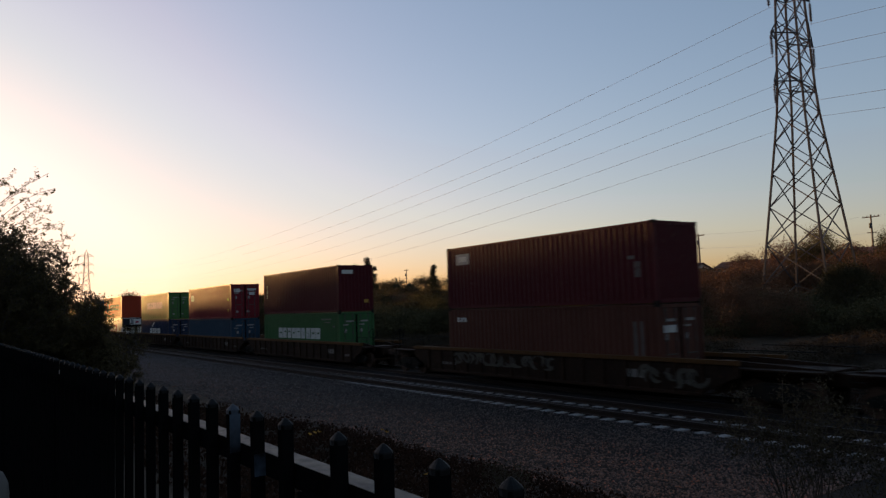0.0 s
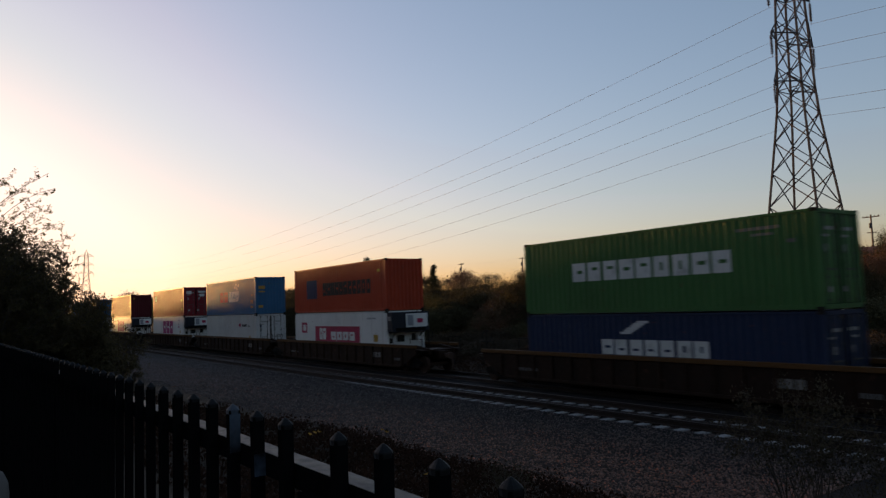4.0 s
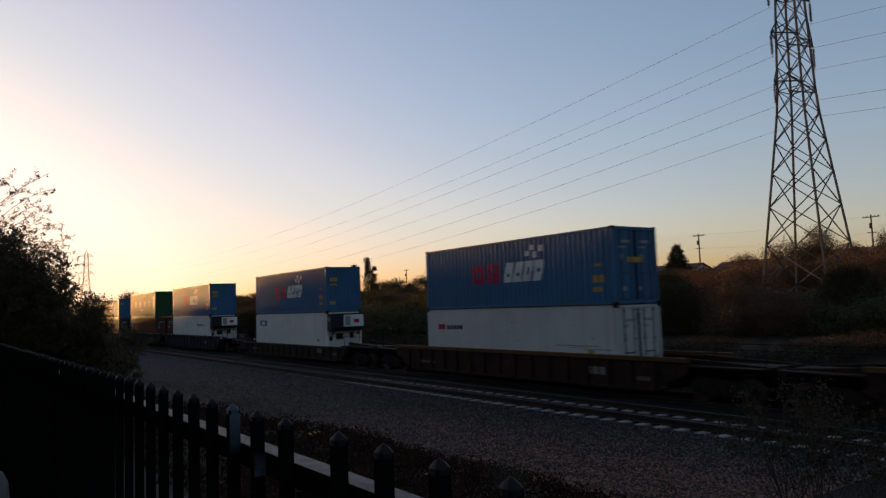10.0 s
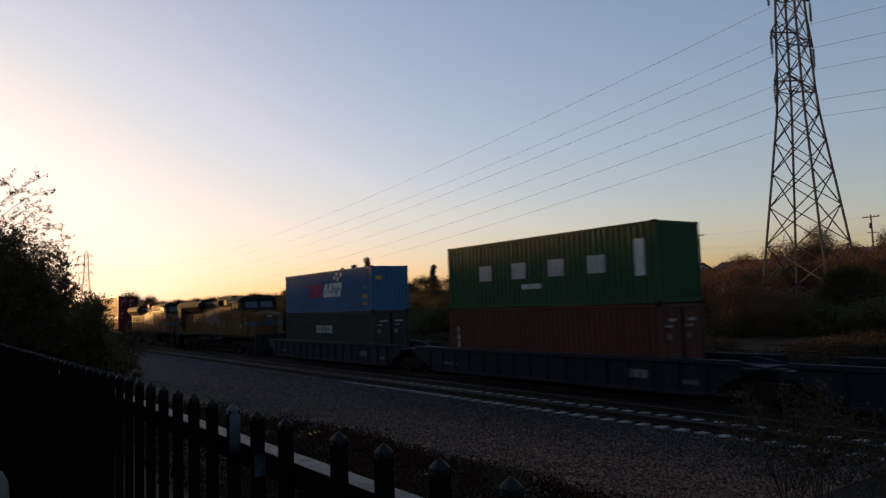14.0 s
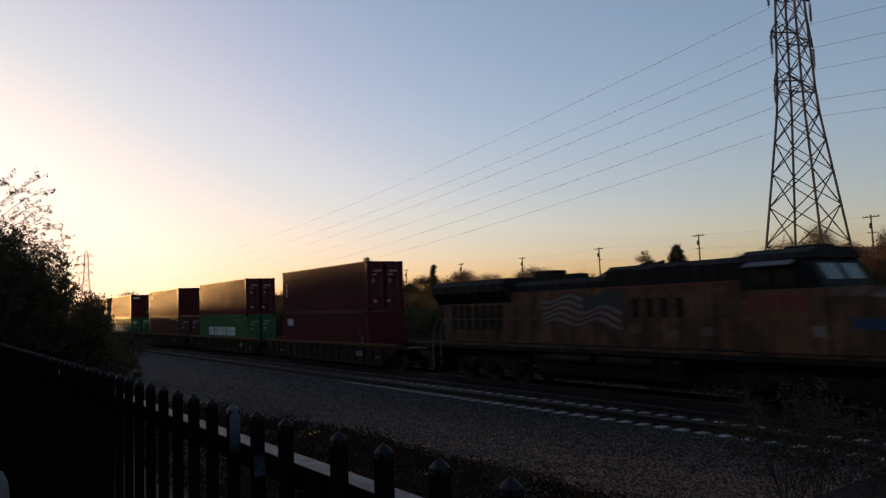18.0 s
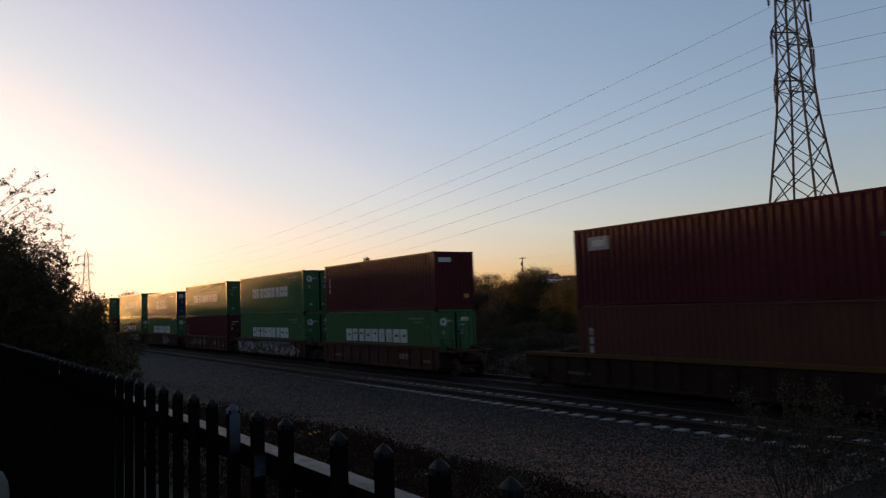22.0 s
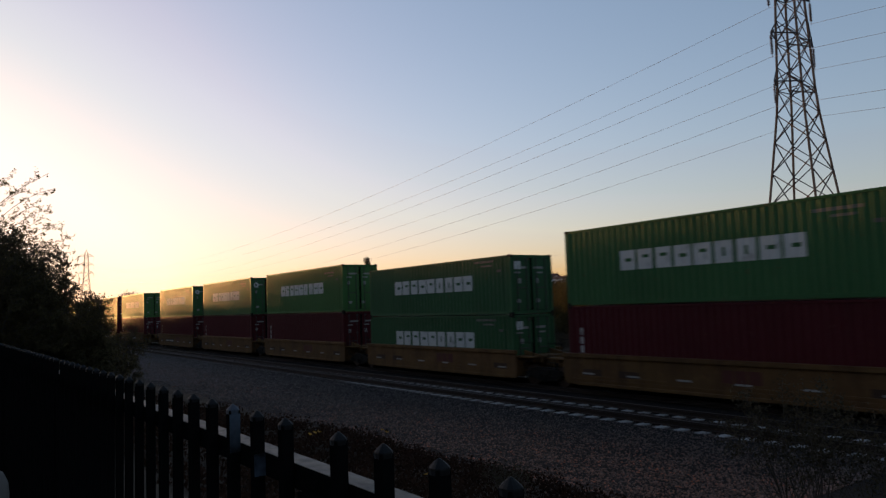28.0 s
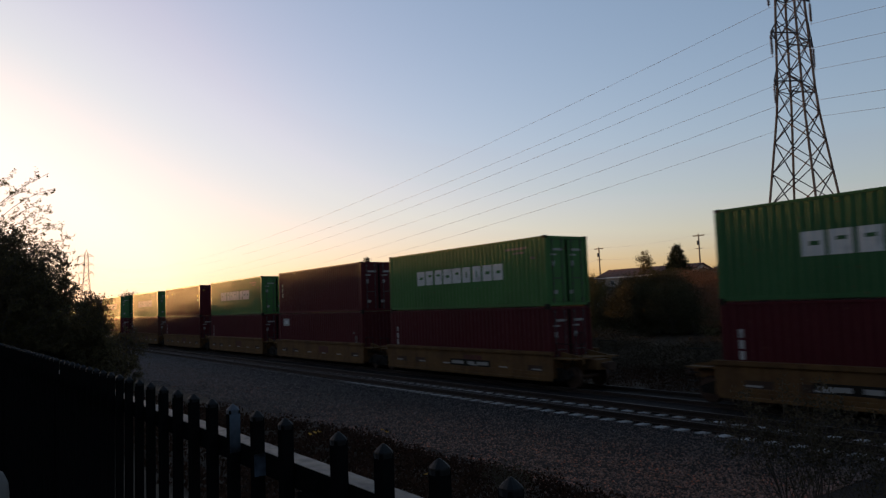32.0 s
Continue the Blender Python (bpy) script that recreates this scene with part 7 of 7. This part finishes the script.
        for s in (-1, 1):
            part("brake_grille", Build().box(1.8, 3.15, min(s * 1.302, s * 1.32), max(s * 1.302, s * 1.32), 4.05, 4.48), BLACK_PAINT, c, "black air intake grille")
            part("roof_panel", Build().box(3.25, 3.85, min(s * 1.302, s * 1.312), max(s * 1.302, s * 1.312), 4.06, 4.47), DIM_MARK, c, "pale bare panel")
    flag(h, -3.6, 0.55, 2.25, 3.80, -1.024) if ge else flag(h, -3.1, 0.75, 2.25, 3.80, -(hw + 0.02))
    # cab
    cw = 1.52
    x0, x1 = 5.6, 7.6
    cab = part("cab", Build().prism([(x0, deck + 0.004), (x1 + 0.55, deck + 0.004), (x1 + 0.55, 3.55), (x0, 3.55)], -cw, cw, "y"), yellow, c)
    part("cab_upper", Build().prism([(x0, 3.552), (x1 + 0.55, 3.552), (x1 + 0.05, 4.40), (x0, 4.40)], -cw + 0.02, cw - 0.02, "y"), LOCO_GREY, cab)
    part("cab_roof", Build().prism([(-cw - 0.02, 4.40), (cw + 0.02, 4.40), (cw - 0.12, 4.58), (cw - 0.55, 4.73), (-cw + 0.55, 4.73), (-cw + 0.12, 4.58)], x0 - 0.05, x1 + 0.15), LOCO_GREY, cab)
    for s in (-1, 1):
        y = s * (cw - 0.012)
        for a0, a1 in ((x0 + 0.3, x0 + 1.0), (x0 + 1.07, x0 + 1.75)):
            w = part("side_window", Build().box(a0, a1, min(y, s * (cw + 0.01)), max(y, s * (cw + 0.01)), 3.62, 4.30), STEEL_DARK, cab)
            part("pane", Build().box(a0 + 0.05, a1 - 0.05, min(s * (cw + 0.012), s * (cw + 0.018)), max(s * (cw + 0.012), s * (cw + 0.018)), 3.68, 4.24), CAB_DARK, w)
        part("sun_visor", Build().prism([(s * cw, 4.34), (s * (cw + 0.34), 4.22), (s * (cw + 0.34), 4.25), (s * cw, 4.38)][::-s], x0 + 0.3, x0 + 1.75), surface("visor_grey", (0.09, 0.09, 0.092), 0.7, spread=0.2), cab, "pale sun visor over the side window")
        for k in range(4):
            b = Build()
            b.box(x0 + 0.20 + k * 0.5, x0 + 0.58 + k * 0.5, min(s * (cw + 0.002), s * (cw + 0.006)), max(s * (cw + 0.002), s * (cw + 0.006)), 2.95, 3.38)
            part("number_bar", b, LOCO_RED, cab, "red painted number bar")
        part("label_plate", Build().box(x1 + 0.12, x1 + 0.47, min(s * (cw + 0.002), s * (cw + 0.006)), max(s * (cw + 0.002), s * (cw + 0.006)), 2.2, 2.5), NOTICE, cab, "white notice")
        fy0, fy1 = (0.14, cw - 0.42) if s > 0 else (-cw + 0.42, -0.14)
        v = [(x1 + 0.428, fy0, 3.78), (x1 + 0.428, fy1, 3.78), (x1 + 0.151, fy1, 4.25), (x1 + 0.151, fy0, 4.25)]
        part("windscreen", Build().add(v, [(0, 1, 2, 3)]), LOCO_PANE, cab, "pale reflecting windscreen")
    # nose
    nw = 1.05
    nose = part("nose", Build().prism([(-cw + 0.05, deck + 0.004), (cw - 0.05, deck + 0.004), (cw - 0.05, 3.3), (nw, 3.56), (-nw, 3.56), (-cw + 0.05, 3.3)], x1 + 0.553, x1 + 1.5), yellow, c)
    b = Build()
    lo = [(x1 + 1.502, -cw + 0.05), (x1 + 2.5, -0.7), (x1 + 2.5, 0.7), (x1 + 1.502, cw - 0.05)]
    v = [(x, y, deck + 0.004) for x, y in lo] + [(x1 + 1.502, -cw + 0.05, 3.3), (x1 + 2.45, -0.7, 3.12), (x1 + 2.45, 0.7, 3.12), (x1 + 1.502, cw - 0.05, 3.3), (x1 + 1.502, 0, 3.56), (x1 + 2.45, 0, 3.30)]
    b.add(v, [(0, 1, 5, 4), (1, 2, 6, 9, 5), (2, 3, 7, 6), (4, 5, 9, 8), (8, 9, 6, 7), (3, 2, 1, 0), (0, 4, 8, 7, 3)])
    part("nose_cone", b, yellow, nose)
    part("nose_emblem", Build().box(x1 + 2.502, x1 + 2.51, -0.45, 0.45, 2.35, 2.85), surface("emblem_blue", (0.014, 0.034, 0.062), 0.5, spread=0.2), nose, "blue emblem panel")
    blue = surface("slogan_blue", (0.014, 0.034, 0.075), 0.5, spread=0.2)
    for s in (-1, 1):
        y = s * (cw - 0.046)
        part("slogan_bar", Build().box(x1 + 1.15, x1 + 1.5, min(y, s * (cw - 0.04)), max(y, s * (cw - 0.04)), 2.42, 2.70), blue, nose, "blue slogan bar")
        e0, e1 = Vector((x1 + 1.51, s * (cw - 0.042), 0)), Vector((x1 + 2.40, s * (0.775 + 0.012), 0))
        part("slogan_bar", Build().add([e0 + Vector((0, 0, 2.42)), e1 + Vector((0, 0, 2.30)), e1 + Vector((0, 0, 2.62)), e0 + Vector((0, 0, 2.70))], [(0, 1, 2, 3)]), blue, nose, "blue slogan bar")
    for y in (-0.12, 0.12):
        part("headlight", Build().tube((x1 + 2.43, y, 3.08), (x1 + 2.54, y, 3.08), 0.10, 0.11, 12), LAMP_OFF, nose, "unlit headlight")
    # ends
    for sx in (-1, 1):
        b = Build().box(min(sx * 10.9, sx * 11.05), max(sx * 10.9, sx * 11.05), -1.5, 1.5, 0.55, 1.70, 0.03)
        p = part("pilot", b, LOCO_GREY, c)
        b = Build().add([(sx * 11.06, -1.4, 0.15), (sx * 11.3, 0, 0.12), (sx * 11.06, 1.4, 0.15), (sx * 11.06, -1.4, 0.62), (sx * 11.22, 0, 0.62), (sx * 11.06, 1.4, 0.62)], [(0, 1, 4, 3), (1, 2, 5, 4)][::sx])
        part("plough", b, STEEL_DARK, p)
        part("coupler", Build().box(min(sx * 11.05, sx * 11.45), max(sx * 11.05, sx * 11.45), -0.12, 0.12, 0.78, 1.0, 0.02), RUST, c)
        for s in (-1, 1):
            for k in range(4):
                b = Build().box(min(sx * 10.3, sx * 10.85), max(sx * 10.3, sx * 10.85), s * 1.38 - 0.14, s * 1.38 + 0.14, 0.40 + 0.34 * k, 0.44 + 0.34 * k)
                part("step", b, STEEL_DARK, p)
            b = Build().path([(sx * 10.88, s * 1.5, 0.5), (sx * 10.88, s * 1.5, 2.1), (sx * 10.6, s * 1.45, 2.75)], 0.022, 6)
            b.path([(sx * 10.25, s * 1.5, 0.5), (sx * 10.25, s * 1.5, 2.2), (sx * 10.0, s * 1.45, 2.75)], 0.022, 6)
            part("grab_rail", b, GRAB, p, "pale painted grab rail")
    for s in (-1, 1):
        y = s * 1.42
        end = 5.6
        r = part("handrail", Build().path([(-10.6, y, 2.75), (end if not ge else step - 0.2, y, 2.75)], 0.02, 6), RAILING, c)
        n = 12 if not ge else 9
        for k in range(n + 1):
            x = -10.6 + ((end if not ge else step - 0.2) + 10.6) * k / n
            part("stanchion", Build().tube((x, y, deck), (x, y, 2.76), 0.018, n=5), RAILING, r)
    # below the frame
    part("fuel_tank", Build().prism([(-1.2, 0.62), (-0.95, 0.38), (0.95, 0.38), (1.2, 0.62), (1.3, 1.2), (1.2, 1.40), (-1.2, 1.40), (-1.3, 1.2)], -3.9, 3.2), LOCO_GREY if ge else STEEL_DARK, c)
    for s in (-1, 1):
        for x in (-3.2, -0.3) if ge else (-2.6, 0.6):
            part("air_tank", Build().tube((x, s * 1.32, 1.22), (x + 2.5, s * 1.32, 1.22), 0.17, n=10), LOCO_GREY, c)
    for x in (-7.1, 7.1):
        loco_truck(c, x)
    part("horn", Build().tube((1.0, 0.3, top + 0.1), (1.5, 0.3, top + 0.14), 0.04, 0.10, 8).tube((1.0, -0.3, top + 0.1), (1.5, -0.3, top + 0.14), 0.04, 0.10, 8).box(0.95, 1.05, -0.35, 0.35, top - 0.05, top + 0.12), STEEL_DARK, c)
    part("antenna_box", Build().box(x0 + 0.8, x0 + 1.9, -0.4, 0.4, 4.73, 4.82, 0.03), LOCO_GREY, cab)
    return c


# ---- the train, in order from its front; s: where the forward end of the upper container stands at 16 s ----
SPEED = 17.149
MID = 12.192 / 2
STACKS = [
    # s, upper, lower, car style, well, pitch, front end, rear end
    (282.3, "maroon_tex", "brown", "brown", 16.3, 23.6, "truck", "truck"),
    (258.64, "maroon_plate", "brown_marks", "brown", 16.3, 23.6, "truck", "truck"),
    (234.94, "maroon_tex", "green9", "brown", 16.3, 19.66, "truck", "shared"),
    (215.35, "red", "steel_blue", "brown", 16.3, 19.66, "none", "shared"),
    (195.60, "bright9", "navy_swoosh", "brown", 16.3, 19.66, "none", "truck"),
    (172.00, "orange", "reefer_panel", "brown", 16.3, 19.66, "truck", "shared"),
    (152.33, "blue5", "reefer_doors", "brown", 16.3, 19.66, "none", "shared"),
    (132.68, "red", "reefer3", "brown", 16.3, 19.66, "none", "truck"),
    (108.94, "maroon_plain", "reefer3", "brown", 16.3, 23.6, "truck", "truck"),
    (85.40, "blue5_doors", "reefer_left", "brown", 16.3, 23.6, "truck", "truck"),
    (61.84, "blue5", "reefer_blue", "black", 16.3, 23.6, "truck", "truck"),
    (38.16, "blue5", "reefer_short", "dark", 16.3, 19.66, "truck", "shared"),
    (18.38, "dark_green4", "brown", "dark", 16.3, 19.66, "none", "shared"),
    (-1.29, "blue5_low", "dark_green7", "dark", 16.3, 19.66, "none", "truck"),
    (-70.56, "maroon_doors", "maroon_plate", "brown", 16.3, 19.66, "truck", "shared"),
    (-90.21, "maroon_doors", "green9", "brown", 16.3, 19.66, "none", "shared"),
    (-109.78, "maroon_plate", "brown", "brown", 16.3, 19.66, "none", "truck"),
    (-131.53, "maroon_tex", "green9_disc", "oxide", 12.5, 15.54, "truck", "shared"),
    (-147.03, "green9_disc", "green9_disc", "oxide", 12.5, 15.54, "none", "shared"),
    (-162.59, "green9", "maroon_doors", "oxide", 12.5, 15.54, "none", "shared"),
    (-178.12, "navy6_low", "green9_disc", "oxide", 12.5, 15.54, "none", "shared"),
    (-193.68, "bright9", "green9_disc", "oxide", 12.5, 15.54, "none", "truck"),
    (-213.55, "green9", "maroon_doors", "yellow", 12.5, 15.54, "truck", "shared"),
    (-229.09, "green9_low", "green9_low", "yellow", 12.5, 15.54, "none", "shared"),
    (-244.63, "bright9", "maroon_doors", "yellow", 12.5, 15.54, "none", "shared"),
    (-260.13, "green9_disc", "maroon_doors", "yellow", 12.5, 15.54, "none", "shared"),
    (-275.74, "green9_disc", "maroon_doors", "yellow", 12.5, 15.54, "none", "truck"),
    (-295.70, "bright9", "maroon_doors", "yellow", 12.5, 15.54, "truck", "shared"),
    (-311.13, "maroon_doors", "maroon_plate", "yellow", 12.5, 15.54, "none", "shared"),
    (-326.71, "bright9", "maroon_doors", "yellow", 12.5, 15.54, "none", "shared"),
    (-342.33, "maroon_plain", "maroon_doors", "yellow", 12.5, 15.54, "none", "shared"),
    (-357.9, "bright9", "brown", "yellow", 12.5, 15.54, "none", "truck"),
    (-377.8, "green9", "maroon_doors", "yellow", 12.5, 15.54, "truck", "shared"),
    (-393.3, "maroon_tex", "green9", "yellow", 12.5, 15.54, "none", "shared"),
    (-408.9, "green9", "maroon_doors", "yellow", 12.5, 15.54, "none", "shared"),
    (-424.4, "bright9", "green9", "yellow", 12.5, 15.54, "none", "shared"),
    (-440.0, "maroon_doors", "brown", "yellow", 12.5, 15.54, "none", "truck"),
    (-460.0, "green9", "maroon_doors", "yellow", 12.5, 15.54, "truck", "shared"),
    (-475.5, "maroon_doors", "green9", "yellow", 12.5, 15.54, "none", "shared"),
    (-491.0, "bright9", "maroon_doors", "yellow", 12.5, 15.54, "none", "shared"),
]
GRAFFITI = {258.64: [(61, -5.6, 1.0, 0.70, 1.25, "faint"), (63, 5.4, 7.6, 0.45, 1.20, "faint")], -147.03: [(12, -6.2, 5.0, 0.36, 1.28, "mural")], -162.59: [(31, -3.5, 0.6, 0.52, 1.2, "tan")],
            -178.12: [(44, 1.3, 3.4, 0.4, 1.28, "grey"), (45, 1.3, 3.4, 0.4, 1.28, "grey")], -193.68: [(51, 0.7, 5.2, 0.42, 1.28, "green"), (52, 0.9, 5.0, 0.45, 1.28, "green")]}
PANELS = {-295.70: -0.6, -275.74: -3.3}     # where the dark name panel begins
MOVING = []          # (thing, x of its origin at 16 s, z)
DECK = 0.32

for s, upper, lower, style, well, pitch, fe, re in STACKS:
    xm = s - MID
    c = car(style, well, pitch, fe, re, fresh=s in GRAFFITI or s in PANELS)
    for g in GRAFFITI.get(s, ()):
        add_graffiti(c, *g)
    if s in PANELS:
        p = PANELS[s]
        sill = [o for o in c.children if o.name.startswith("side_sill")][0]
        part("name_panel", Build().box(p, p + 3.0, -1.32, -1.316, 0.62, 0.92), STEEL_DARK, sill, "dark name panel")
        for x0, x1 in ((0.15, 1.05), (1.35, 1.85), (2.05, 2.85)):
            part("name_bar", Build().box(p + x0, p + x1, -1.325, -1.322, 0.70, 0.84), DIM_MARK, sill, "pale bar of a worn name")
    MOVING.append((c, xm, 0.0))
    low = container(lower)
    MOVING.append((low, xm, DECK))
    up = container(upper)
    MOVING.append((up, xm + random.uniform(-0.01, 0.01), DECK + SPECS[lower].h + 0.004))

MOVING.append((build_loco(False), -29.75, 0.0))
MOVING.append((build_loco(True), -52.75, 0.0))


# ---- what moves: the whole train, at a steady 17 m/s ----
def motions():
    drift = [(0.0, -0.04), (5.0, -0.03), (9.0, -0.10), (12.0, 0.0), (14.0, 0.22), (17.0, 0.17), (20.0, 0.35), (21.0, -0.20), (24.0, -0.23), (28.0, -0.07), (32.0, 0.15)]
    for ob, x, z in MOVING:
        walk(ob, [(t, pose(x + SPEED * (t - 16.0) + d, FAR_Y, z)) for t, d in drift])


motions()
